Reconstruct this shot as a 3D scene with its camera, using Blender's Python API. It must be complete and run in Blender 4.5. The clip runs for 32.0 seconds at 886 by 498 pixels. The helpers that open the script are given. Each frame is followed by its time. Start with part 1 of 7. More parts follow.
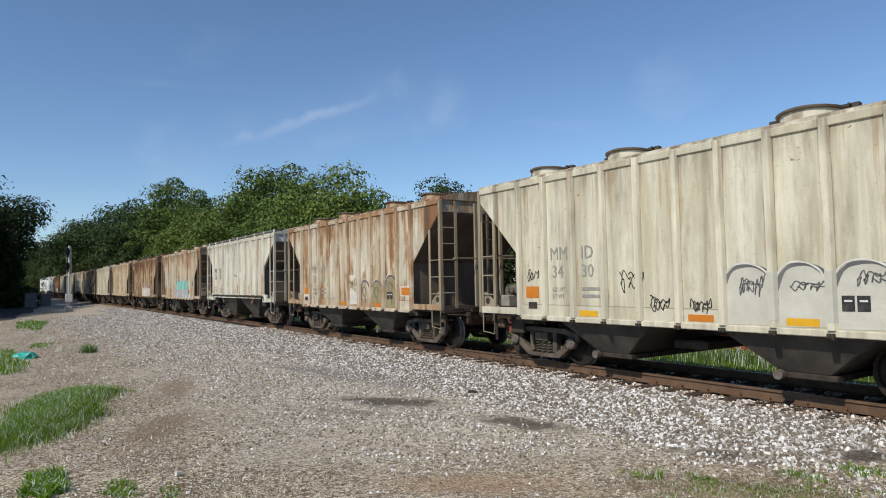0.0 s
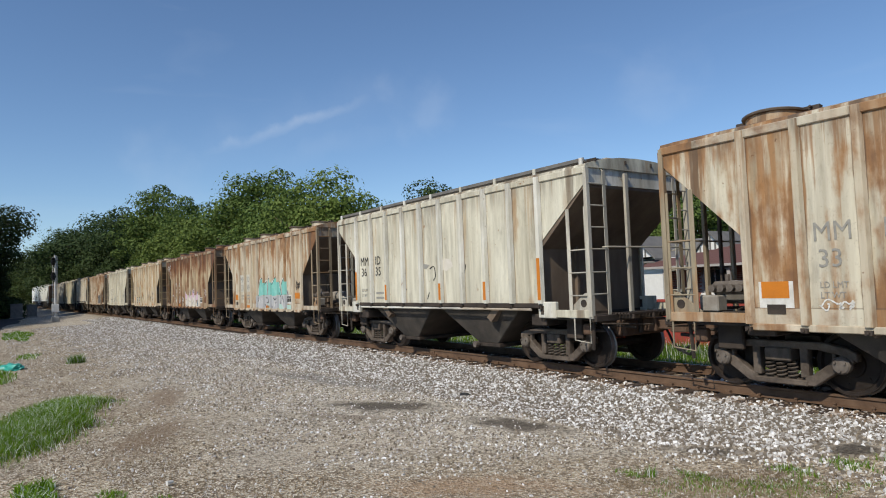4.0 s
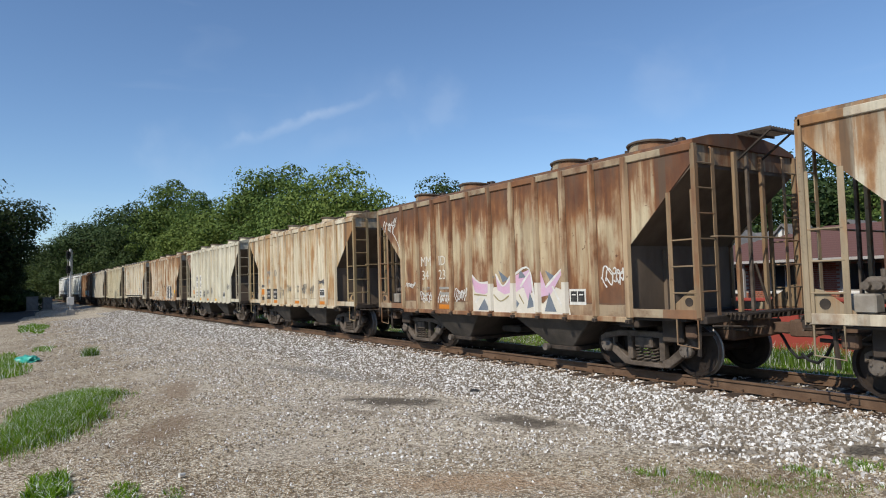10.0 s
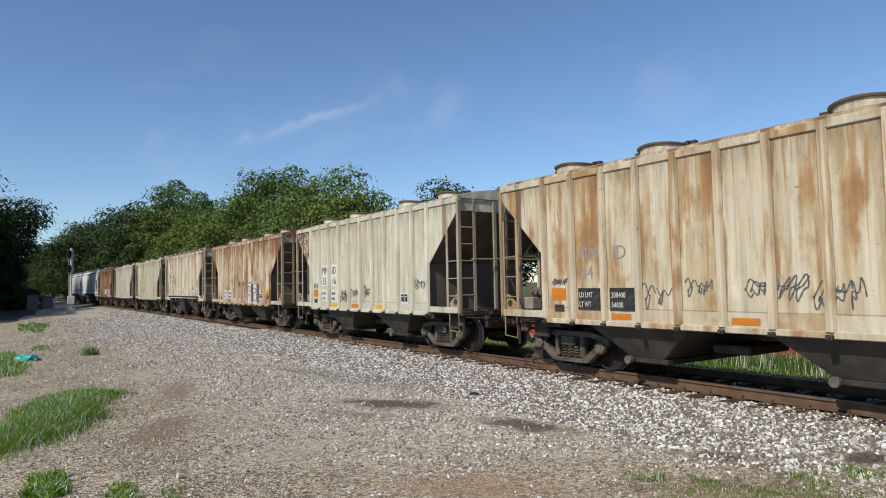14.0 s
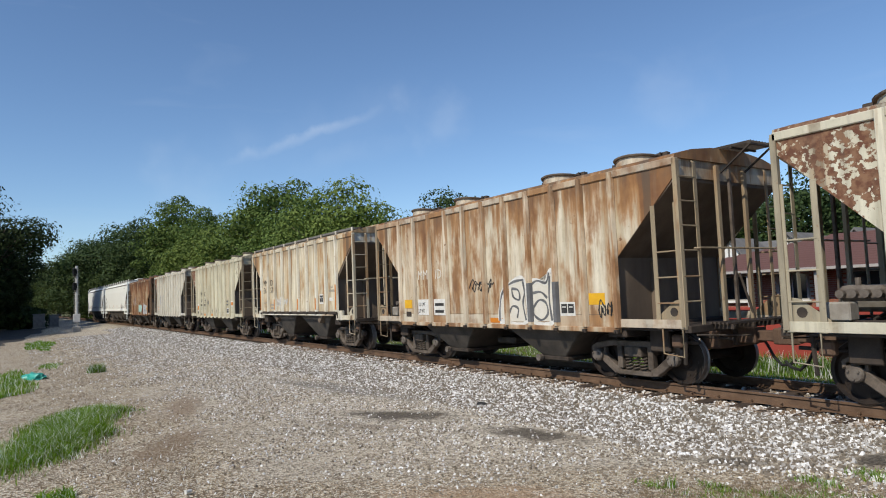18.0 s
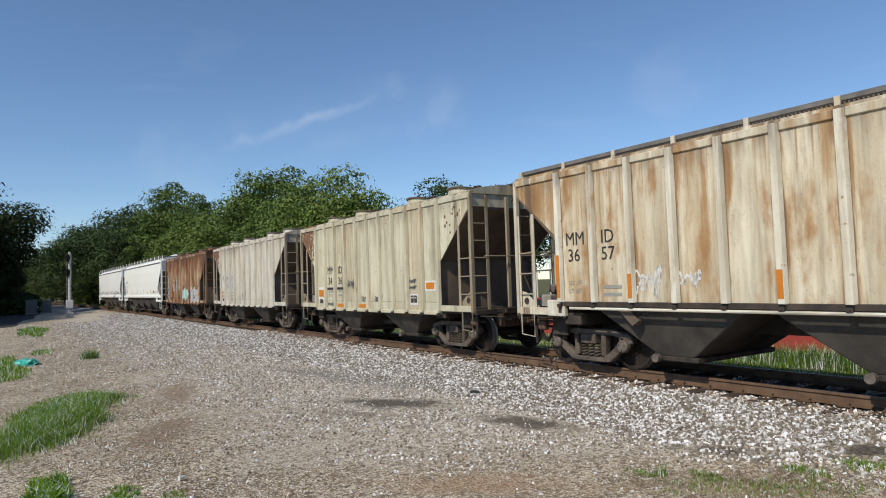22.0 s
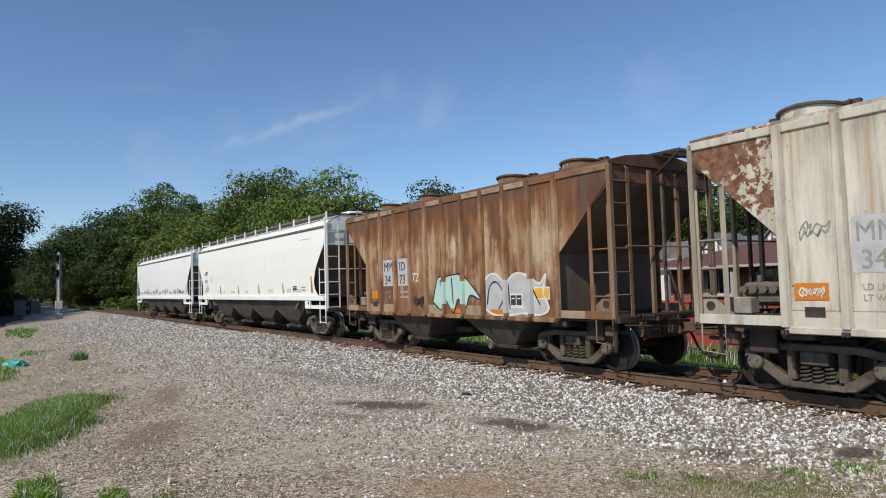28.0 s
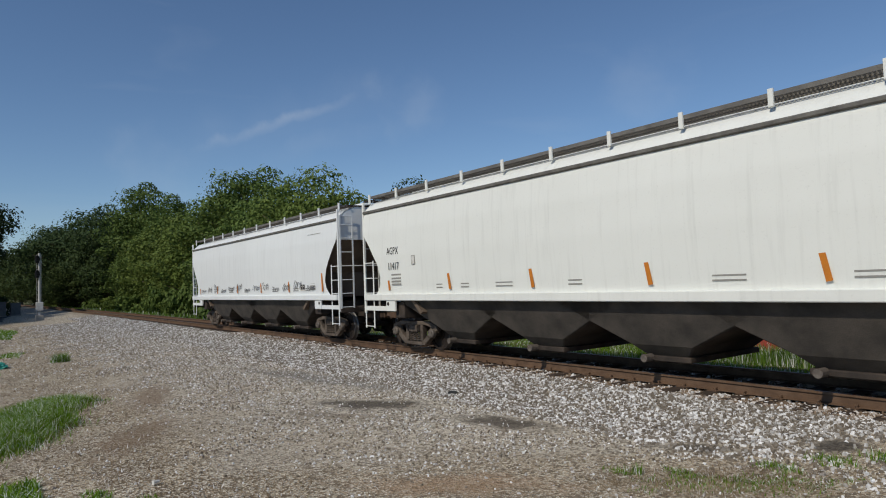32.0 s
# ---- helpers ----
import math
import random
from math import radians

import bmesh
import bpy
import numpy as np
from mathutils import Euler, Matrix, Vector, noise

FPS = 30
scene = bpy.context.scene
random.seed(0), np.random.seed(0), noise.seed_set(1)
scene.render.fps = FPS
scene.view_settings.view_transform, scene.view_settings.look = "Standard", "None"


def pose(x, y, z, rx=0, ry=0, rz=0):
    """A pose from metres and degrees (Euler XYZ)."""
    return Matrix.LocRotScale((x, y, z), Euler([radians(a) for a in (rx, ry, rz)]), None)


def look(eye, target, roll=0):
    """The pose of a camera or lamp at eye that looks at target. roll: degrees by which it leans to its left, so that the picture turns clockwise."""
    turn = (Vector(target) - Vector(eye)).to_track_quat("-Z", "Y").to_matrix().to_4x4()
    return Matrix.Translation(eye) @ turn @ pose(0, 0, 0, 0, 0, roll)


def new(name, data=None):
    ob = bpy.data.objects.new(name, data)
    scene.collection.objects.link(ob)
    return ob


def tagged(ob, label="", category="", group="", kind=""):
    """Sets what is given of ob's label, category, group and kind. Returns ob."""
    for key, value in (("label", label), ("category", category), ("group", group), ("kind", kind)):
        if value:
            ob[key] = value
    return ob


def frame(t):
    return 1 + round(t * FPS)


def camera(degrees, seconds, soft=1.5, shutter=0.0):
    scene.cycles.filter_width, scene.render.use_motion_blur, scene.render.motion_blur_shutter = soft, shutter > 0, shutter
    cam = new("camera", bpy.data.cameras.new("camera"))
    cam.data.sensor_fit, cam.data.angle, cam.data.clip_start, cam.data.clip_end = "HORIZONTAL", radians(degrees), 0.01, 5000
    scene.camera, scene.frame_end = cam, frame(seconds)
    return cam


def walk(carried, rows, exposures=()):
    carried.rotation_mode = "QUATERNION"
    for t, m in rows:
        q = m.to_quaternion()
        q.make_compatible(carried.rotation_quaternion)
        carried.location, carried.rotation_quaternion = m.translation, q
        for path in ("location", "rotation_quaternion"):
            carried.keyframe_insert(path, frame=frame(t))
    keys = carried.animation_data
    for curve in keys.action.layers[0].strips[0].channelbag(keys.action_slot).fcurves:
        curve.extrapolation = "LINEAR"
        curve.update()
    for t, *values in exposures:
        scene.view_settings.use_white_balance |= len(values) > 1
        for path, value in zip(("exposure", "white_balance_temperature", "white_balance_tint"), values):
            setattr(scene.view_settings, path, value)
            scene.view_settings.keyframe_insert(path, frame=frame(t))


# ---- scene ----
# x runs along the railway (the train goes towards +x), y away from the camera, z = 0 is the top of the rails.
EYE = (0.0, 0.0, 1.798)
TRACK_Y = 10.80          # centre line of the track abreast of the camera
BEND = 0.00019           # curvature of the track behind x = 0


def view(rx, ry, rz):
    return pose(*EYE, rx, ry, rz)


cam = camera(69.0, 32.0, soft=1.05, shutter=0.0)
walk(cam, [
    (0, view(92.89, 1.03, 56.22)), (0.5, view(92.85, 0.90, 56.21)), (1, view(92.98, 0.45, 55.83)),
    (1.5, view(92.93, 0.75, 55.89)), (2, view(93.03, 1.36, 55.63)), (2.5, view(93.29, 1.53, 55.57)),
    (3, view(93.17, 1.95, 55.49)), (3.5, view(93.07, 2.24, 55.33)), (5.5, view(93.37, 1.33, 55.36)),
    (6, view(93.25, 1.59, 55.61)), (6.5, view(93.27, 1.59, 55.99)), (7, view(93.33, 1.68, 55.99)),
    (7.5, view(93.51, 1.53, 55.78)), (8, view(93.56, 1.68, 55.50)), (8.5, view(93.41, 1.62, 55.82)),
    (9, view(93.01, 1.65, 55.62)), (9.5, view(92.81, 1.58, 56.14)), (10, view(92.82, 1.65, 56.31)),
    (10.5, view(92.73, 1.76, 56.31)), (11, view(92.78, 1.45, 56.33)), (11.5, view(92.76, 1.51, 56.34)),
    (12, view(92.77, 1.47, 56.34)), (12.5, view(93.03, 1.80, 56.43)), (13, view(93.17, 1.38, 56.40)),
    (13.5, view(93.06, 1.25, 56.35)), (14, view(93.07, 1.08, 56.35)), (14.5, view(93.12, 0.81, 56.58)),
    (16.5, view(93.31, 1.72, 56.95)), (17, view(93.35, 1.86, 57.22)), (17.5, view(93.86, 2.16, 57.41)),
    (18, view(93.96, 2.31, 56.77)), (18.5, view(93.87, 2.49, 56.52)), (19, view(93.88, 2.50, 56.30)),
    (19.5, view(93.59, 2.50, 56.36)), (20, view(93.44, 2.39, 56.41)), (20.5, view(93.24, 2.16, 56.20)),
    (21, view(93.10, 1.92, 56.10)), (21.5, view(93.03, 1.76, 56.17)), (22, view(92.94, 1.89, 56.26)),
    (22.5, view(92.98, 1.64, 56.26)), (23, view(92.90, 1.78, 56.22)), (23.5, view(92.86, 1.64, 56.05)),
    (24, view(92.73, 1.68, 56.19)), (24.5, view(92.74, 1.77, 55.99)), (25, view(92.71, 1.98, 55.97)),
    (25.5, view(92.66, 1.84, 55.94)), (27.5, view(93.12, 1.54, 55.57)), (28, view(93.10, 1.69, 55.56)),
    (28.5, view(93.09, 1.81, 55.53)), (29, view(93.09, 1.72, 55.35)), (29.5, view(93.16, 1.61, 55.15)),
    (30, view(93.28, 1.92, 55.03)), (30.5, view(93.02, 1.99, 54.61)), (31, view(92.89, 2.06, 54.58)),
    (31.5, view(92.79, 1.97, 54.48)), (32, view(92.93, 2.07, 54.30)),
], exposures=[(0.0, -0.08), (2.0, 0.00), (3.0, -0.09), (6.0, -0.11), (7.0, -0.03), (9.0, 0.00), (11.0, 0.07), (13.0, 0.07), (14.0, -0.04), (14.5, -0.05), (17.0, -0.13), (18.0, 0.01), (20.0, -0.04),
              (21.0, 0.01), (22.0, -0.07), (23.0, 0.02), (24.0, -0.09), (25.0, -0.13), (28.0, -0.08), (29.0, -0.05), (30.0, -0.18), (30.6, -0.23), (31.4, -0.45), (32.0, -0.57)])

# ---- sky and sun ----
SUN_EL, SUN_AZ = radians(42), radians(286)   # azimuth counter-clockwise from +x, towards the sun
world = bpy.data.worlds.new("sky")
scene.world = world
world.use_nodes = True
wn, wl = world.node_tree.nodes, world.node_tree.links
wn.clear()
w_out, w_bg, w_sky = wn.new("ShaderNodeOutputWorld"), wn.new("ShaderNodeBackground"), wn.new("ShaderNodeTexSky")
w_sky.sky_type = "NISHITA"
w_sky.sun_disc = False
w_sky.sun_elevation, w_sky.sun_rotation = SUN_EL, radians(90) - SUN_AZ
w_sky.altitude, w_sky.air_density, w_sky.dust_density, w_sky.ozone_density = 200, 1.0, 0.0, 5.6
w_bg.inputs["Strength"].default_value = 0.128
# thin high cloud
w_tc, w_map, w_noise, w_ramp, w_mix = (wn.new("ShaderNodeTexCoord"), wn.new("ShaderNodeMapping"), wn.new("ShaderNodeTexNoise"),
                                       wn.new("ShaderNodeValToRGB"), wn.new("ShaderNodeMixRGB"))
w_map.inputs["Rotation"].default_value = (0.25, 0.5, 0.35)
w_map.inputs["Scale"].default_value = (1.6, 1.6, 8.0)
w_noise.inputs["Scale"].default_value, w_noise.inputs["Detail"].default_value = 1.7, 7
w_noise.inputs["Distortion"].default_value = 0.6
w_ramp.color_ramp.elements[0].position, w_ramp.color_ramp.elements[1].position = 0.60, 0.95
w_ramp.color_ramp.elements[1].color = (0.11, 0.11, 0.11, 1)
w_mix.inputs["Color2"].default_value = (6.0, 6.6, 7.4, 1)
wl.new(w_tc.outputs["Generated"], w_map.inputs["Vector"])
wl.new(w_map.outputs["Vector"], w_noise.inputs["Vector"])
wl.new(w_noise.outputs["Fac"], w_ramp.inputs["Fac"])
wl.new(w_ramp.outputs["Color"], w_mix.inputs["Fac"])
wl.new(w_sky.outputs["Color"], w_mix.inputs["Color1"])


def sky_math(op, a, b=None):
    n = wn.new("ShaderNodeVectorMath" if op == "DOT_PRODUCT" else "ShaderNodeMath")
    n.operation = op
    for k, v in enumerate((a, b)):
        if v is None:
            continue
        if isinstance(v, (tuple, float, int)):
            n.inputs[k].default_value = v
        else:
            wl.new(v, n.inputs[k])
    return n.outputs["Value"]


def sky_ramp(v, lo, hi):
    n = wn.new("ShaderNodeMapRange")
    n.interpolation_type = "SMOOTHSTEP"
    n.inputs["From Min"].default_value, n.inputs["From Max"].default_value = lo, hi
    wl.new(v, n.inputs["Value"])
    return n.outputs["Result"]


# feathered streaks of cirrus with thin puffs at their ends
w_fray = wn.new("ShaderNodeTexNoise")
w_fray.inputs["Scale"].default_value, w_fray.inputs["Detail"].default_value = 14.0, 8
wl.new(w_tc.outputs["Generated"], w_fray.inputs["Vector"])
fray = sky_math("SUBTRACT", w_fray.outputs["Fac"], 0.5)
wide = sky_math("MULTIPLY", fray, 0.055)


def cirrus(normal, axis, half, soft_edge, amount):
    """A feathered band along a great circle."""
    off = sky_math("ABSOLUTE", sky_math("ADD", sky_math("DOT_PRODUCT", w_tc.outputs["Generated"], normal), wide))
    away = sky_math("ABSOLUTE", sky_math("DOT_PRODUCT", w_tc.outputs["Generated"], axis))
    return sky_math("MULTIPLY", sky_math("MULTIPLY", sky_ramp(off, soft_edge, 0.0), sky_ramp(away, half, half * 0.25)), amount)


def puff(way, amount):
    near_it = sky_math("ADD", sky_math("DOT_PRODUCT", w_tc.outputs["Generated"], way), sky_math("MULTIPLY", fray, 0.006))
    return sky_math("MULTIPLY", sky_ramp(near_it, 0.9975, 1.0006), amount)


veil = cirrus((-0.0996, 0.3764, -0.9211), (0.4183, 0.8557, 0.3045), 0.16, 0.014, 0.85)
for more in (cirrus((-0.0816, 0.3239, -0.9426), (0.4682, 0.8474, 0.2506), 0.14, 0.030, 0.22), cirrus((-0.0996, 0.3764, -0.9211), (0.4183, 0.8557, 0.3045), 0.30, 0.06, 0.14),
             puff((-0.9601, 0.2071, 0.1881), 0.22), puff((-0.8094, 0.5161, 0.2802), 0.30), puff((-0.5669, 0.7762, 0.2760), 0.18)):
    veil = sky_math("MAXIMUM", veil, more)
veil = sky_math("MULTIPLY", veil, sky_math("ADD", sky_math("MULTIPLY", fray, 0.9), 0.20))
w_top = wn.new("ShaderNodeMixRGB")
w_top.use_clamp = False
w_top.inputs["Color2"].default_value = (6.0, 6.6, 7.4, 1)
wl.new(sky_math("MAXIMUM", veil, 0.0), w_top.inputs["Fac"])
wl.new(w_mix.outputs["Color"], w_top.inputs["Color1"])
wl.new(w_top.outputs["Color"], w_bg.inputs["Color"])
wl.new(w_bg.outputs["Background"], w_out.inputs["Surface"])

sun_data = bpy.data.lights.new("sun", "SUN")
sun_data.energy, sun_data.angle, sun_data.color = 4.05, radians(0.6), (1.0, 0.92, 0.78)
sun = new("sun", sun_data)
to_sun = Vector((math.cos(SUN_AZ) * math.cos(SUN_EL), math.sin(SUN_AZ) * math.cos(SUN_EL), math.sin(SUN_EL)))
sun.matrix_basis = look(to_sun * 80, (0, 0, 0))


# ---- materials ----
def nodes_of(name):
    m = bpy.data.materials.new(name)
    m.use_nodes = True
    nt = m.node_tree
    b = nt.nodes["Principled BSDF"]
    return m, nt, b


def noise_fac(nt, scale, detail, lo, hi, stretch=(1, 1, 1), offset=(0, 0, 0), coord="Object", rough=0.6):
    """A 0..1 factor: noise, stretched, cut between lo and hi."""
    tc, mp, nz, mr = (nt.nodes.new("ShaderNodeTexCoord"), nt.nodes.new("ShaderNodeMapping"), nt.nodes.new("ShaderNodeTexNoise"),
                      nt.nodes.new("ShaderNodeMapRange"))
    mp.inputs["Scale"].default_value, mp.inputs["Location"].default_value = stretch, offset
    nz.inputs["Scale"].default_value, nz.inputs["Detail"].default_value, nz.inputs["Roughness"].default_value = scale, detail, rough
    mr.inputs["From Min"].default_value, mr.inputs["From Max"].default_value = lo, hi
    nt.links.new(tc.outputs[coord] if isinstance(coord, str) else coord, mp.inputs["Vector"])
    nt.links.new(mp.outputs["Vector"], nz.inputs["Vector"])
    nt.links.new(nz.outputs["Fac"], mr.inputs["Value"])
    return mr.outputs["Result"]


def mixed(nt, fac, a, b):
    mx = nt.nodes.new("ShaderNodeMixRGB")
    for key, v in (("Fac", fac), ("Color1", a), ("Color2", b)):
        if isinstance(v, (tuple, float, int)):
            mx.inputs[key].default_value = (*v, 1) if isinstance(v, tuple) else v
        else:
            nt.links.new(v, mx.inputs[key])
    return mx.outputs["Color"]


def times_(nt, a, b):
    mt = nt.nodes.new("ShaderNodeMath")
    mt.operation = "MULTIPLY"
    for i, v in enumerate((a, b)):
        if isinstance(v, (float, int)):
            mt.inputs[i].default_value = v
        else:
            nt.links.new(v, mt.inputs[i])
    return mt.outputs["Value"]


def bumped(nt, bsdf, fac, strength, distance):
    bp = nt.nodes.new("ShaderNodeBump")
    bp.inputs["Strength"].default_value, bp.inputs["Distance"].default_value = strength, distance
    nt.links.new(fac, bp.inputs["Height"])
    nt.links.new(bp.outputs["Normal"], bsdf.inputs["Normal"])


def surface(name, a, b, scale=3.0, rough=0.8, metal=0.0, lo=0.35, hi=0.65, bump=0.2, fine=60.0, dist=0.01, coord="Object", stretch=(1, 1, 1), spec=0.3):
    """A plain surface with two colours mixed at a large and a fine scale."""
    m, nt, bs = nodes_of(name)
    big = noise_fac(nt, scale, 5, lo, hi, stretch, coord=coord)
    small = noise_fac(nt, fine, 3, 0.3, 0.7, coord=coord)
    col = mixed(nt, big, a, b)
    dark = tuple(c * 0.7 for c in a)
    col = mixed(nt, times_(nt, small, 0.35), col, dark)
    nt.links.new(col, bs.inputs["Base Color"])
    bs.inputs["Roughness"].default_value, bs.inputs["Metallic"].default_value = rough, metal
    bs.inputs["Specular IOR Level"].default_value = spec
    if bump:
        bumped(nt, bs, small, bump, dist)
    return m


RUST_A, RUST_B = (0.30, 0.125, 0.045), (0.11, 0.042, 0.020)


def ramped(nt, value, lo, hi):
    r = nt.nodes.new("ShaderNodeMapRange")
    r.interpolation_type = "SMOOTHSTEP"
    r.inputs["From Min"].default_value, r.inputs["From Max"].default_value = lo, hi
    nt.links.new(value, r.inputs["Value"])
    return r.outputs["Result"]


def calc(nt, op, *args):
    mt = nt.nodes.new("ShaderNodeMath")
    mt.operation = op
    for k, v in enumerate(args):
        if isinstance(v, (float, int)):
            mt.inputs[k].default_value = v
        else:
            nt.links.new(v, mt.inputs[k])
    return mt.outputs["Value"]


def paint(name, base, tint, rust, seed, rust_a=RUST_A, rust_b=RUST_B, grime=0.35, panel=0.8, band=0.0, peel=False, clean=False, phase=0.0, plain=False):
    """Weathered hopper paint. rust (0..1.3): how much has rusted through, panel by panel and in runs down the sheet; band: rust keeps to the top
    and the foot of the sheet; peel: brown flakes on the trailing upper corner; plain: for posts and rails, with no panels."""
    m, nt, bs = nodes_of(name)
    off = (seed * 7.3, seed * 3.1, seed * 1.7)
    off2 = (off[2], off[0], off[1])
    tc, sep = nt.nodes.new("ShaderNodeTexCoord"), nt.nodes.new("ShaderNodeSeparateXYZ")
    nt.links.new(tc.outputs["Object"], sep.inputs["Vector"])
    x, z = sep.outputs["X"], sep.outputs["Z"]
    info = nt.nodes.new("ShaderNodeObjectInfo")
    vec = "Object"
    if plain:
        shift = nt.nodes.new("ShaderNodeCombineXYZ")
        nt.links.new(calc(nt, "MULTIPLY", info.outputs["Random"], 60.0), shift.inputs["X"])
        va = nt.nodes.new("ShaderNodeVectorMath")
        nt.links.new(tc.outputs["Object"], va.inputs[0])
        nt.links.new(shift.outputs["Vector"], va.inputs[1])
        vec = va.outputs["Vector"]
        each = info.outputs["Random"]
    else:
        # every panel between two posts has weathered on its own
        wn_ = nt.nodes.new("ShaderNodeTexWhiteNoise")
        wn_.noise_dimensions = "1D"
        nt.links.new(calc(nt, "ADD", calc(nt, "FLOOR", calc(nt, "ADD", calc(nt, "DIVIDE", x, panel), phase)), seed * 11.0), wn_.inputs["W"])
        each = wn_.outputs["Value"]
    col = mixed(nt, calc(nt, "ADD", calc(nt, "MULTIPLY", each, 0.45), times_(nt, noise_fac(nt, 0.9, 5, 0.3, 0.7, (1, 1, 0.4), off, vec), 0.55)), base, tint)
    if not clean:
        field = noise_fac(nt, 1.25, 6, 0.30, 0.70, (1.7, 1, 0.75), off, vec, rough=0.60)
        comb = noise_fac(nt, 1.0, 5, 0.30, 0.70, (4.2, 1, 0.42), off2, vec, rough=0.55)
        lift = calc(nt, "MULTIPLY", calc(nt, "SUBTRACT", each, 0.5), 0.17 if not plain else 0.2)
        if band:
            above = calc(nt, "SUBTRACT", z, 2.70)
            lift = calc(nt, "ADD", lift, calc(nt, "MULTIPLY", calc(nt, "SUBTRACT", calc(nt, "MAXIMUM", above, calc(nt, "MULTIPLY", above, -0.55)), 0.42), band))
        if not plain and rust > 0.5:
            lift = calc(nt, "ADD", lift, calc(nt, "MULTIPLY", calc(nt, "MULTIPLY", ramped(nt, x, 4.62, 4.68), ramped(nt, z, 3.90, 3.78)), 0.38))
        cut = 0.97 - 0.50 * rust
        amount = calc(nt, "ADD", calc(nt, "ADD", calc(nt, "MULTIPLY", field, 0.58), calc(nt, "MULTIPLY", comb, 0.42)), lift)
        wash = calc(nt, "ADD", calc(nt, "ADD", times_(nt, noise_fac(nt, 1.0, 6, 0.3, 0.7, (2.6, 1, 0.16), off2, vec), 0.7), calc(nt, "MULTIPLY", comb, 0.3)), lift)
        col = mixed(nt, times_(nt, ramped(nt, wash, cut - 0.14, cut + 0.24), min(0.78, 0.25 + 0.53 * rust)), col, tuple(0.6 * p + 0.4 * q for p, q in zip(rust_a, tint)))
        veil = noise_fac(nt, 1.0, 5, 0.44, 0.68, (3.2, 1, 0.25), (off[1], off[0], off[2]), vec, rough=0.66)
        col = mixed(nt, times_(nt, veil, 0.45), col, tuple(0.62 * c for c in tint))
        fresh = noise_fac(nt, 1.0, 5, 0.50, 0.64, (5.0, 1, 0.28), off2, vec, rough=0.6)
        col = mixed(nt, times_(nt, fresh, 0.55), col, tuple(min(0.80, 1.22 * c) for c in base))
        # fine vertical washes, dark and chalky
        dim = noise_fac(nt, 1.0, 5, 0.46, 0.74, (6.5, 1, 0.30), off, vec, rough=0.58)
        col = mixed(nt, times_(nt, dim, 0.38), col, tuple(0.45 * c for c in tint))
        chalk = noise_fac(nt, 1.0, 6, 0.47, 0.68, (2.6, 1, 0.55), (off[2], off[1], off[0]), vec, rough=0.62)
        col = mixed(nt, times_(nt, chalk, 0.62), col, tuple(min(0.82, 1.28 * c) for c in base))
        smear = calc(nt, "MULTIPLY", noise_fac(nt, 1.0, 6, 0.52, 0.66, (2.2, 1, 0.7), off2, vec, rough=0.75), noise_fac(nt, 6.0, 6, 0.35, 0.7, (1, 1, 0.3), off, vec))
        col = mixed(nt, times_(nt, smear, 0.50), col, (0.15, 0.125, 0.10))
        rcol = mixed(nt, calc(nt, "ADD", calc(nt, "MULTIPLY", ramped(nt, amount, cut + 0.06, cut + 0.42), 0.6), times_(nt, noise_fac(nt, 2.6, 7, 0.36, 0.62, (1, 1, 0.7), off, vec), 0.4)), rust_a, rust_b)
        col = mixed(nt, times_(nt, ramped(nt, amount, cut - 0.09, cut + 0.25), min(0.94, 0.6 + 0.36 * rust)), col, rcol)
        # rusted chips here and there
        pits = calc(nt, "MULTIPLY", noise_fac(nt, 8.0, 4, 0.66, 0.69, offset=off2, coord=vec), noise_fac(nt, 0.9, 2, 0.46, 0.60, offset=off, coord=vec))
        col = mixed(nt, times_(nt, pits, 0.85), col, rust_b)
        # thin runs of rust under the top chord
        down = calc(nt, "MULTIPLY", calc(nt, "SUBTRACT", z, 3.0), 0.06)
        run = ramped(nt, calc(nt, "ADD", calc(nt, "ADD", noise_fac(nt, 5.0, 6, 0.0, 1.0, (2.2, 1, 0.08), off, vec), down), calc(nt, "MULTIPLY", lift, 0.4)), 0.61 - 0.09 * rust, 0.72 - 0.07 * rust)
        col = mixed(nt, times_(nt, run, min(0.85, 0.30 + 0.5 * rust)), col, rcol)
        if not plain:
            # rust bleeding beside the posts, and a dark line along each: dirty seam and painted shadow gap
            edge = calc(nt, "ABSOLUTE", calc(nt, "SUBTRACT", calc(nt, "FRACT", calc(nt, "ADD", calc(nt, "DIVIDE", x, panel), phase)), 0.5))
            near_post = ramped(nt, calc(nt, "ADD", edge, calc(nt, "MULTIPLY", comb, 0.30)), 0.52, 0.60)
            col = mixed(nt, times_(nt, near_post, min(0.92, 0.18 + 0.85 * rust)), col, mixed(nt, 0.25, rcol, (0.10, 0.07, 0.05)))
            seam = ramped(nt, calc(nt, "ADD", edge, calc(nt, "MULTIPLY", field, 0.05)), 0.415, 0.435)
            col = mixed(nt, times_(nt, seam, 0.45 + 0.2 * min(1.0, rust)), col, (0.10, 0.072, 0.05))
            if abs(panel - 0.801) < 0.01:
                # the kick strip along the foot of each panel, touched up or rusted on its own
                own = nt.nodes.new("ShaderNodeTexWhiteNoise")
                own.noise_dimensions = "1D"
                nt.links.new(calc(nt, "ADD", calc(nt, "FLOOR", calc(nt, "DIVIDE", x, panel)), seed * 5.0 + 300.0), own.inputs["W"])
                strip = calc(nt, "MULTIPLY", ramped(nt, calc(nt, "ADD", z, calc(nt, "MULTIPLY", field, 0.02)), 1.285, 1.270), noise_fac(nt, 3.0, 6, 0.30, 0.55, (1, 1, 1), off2))
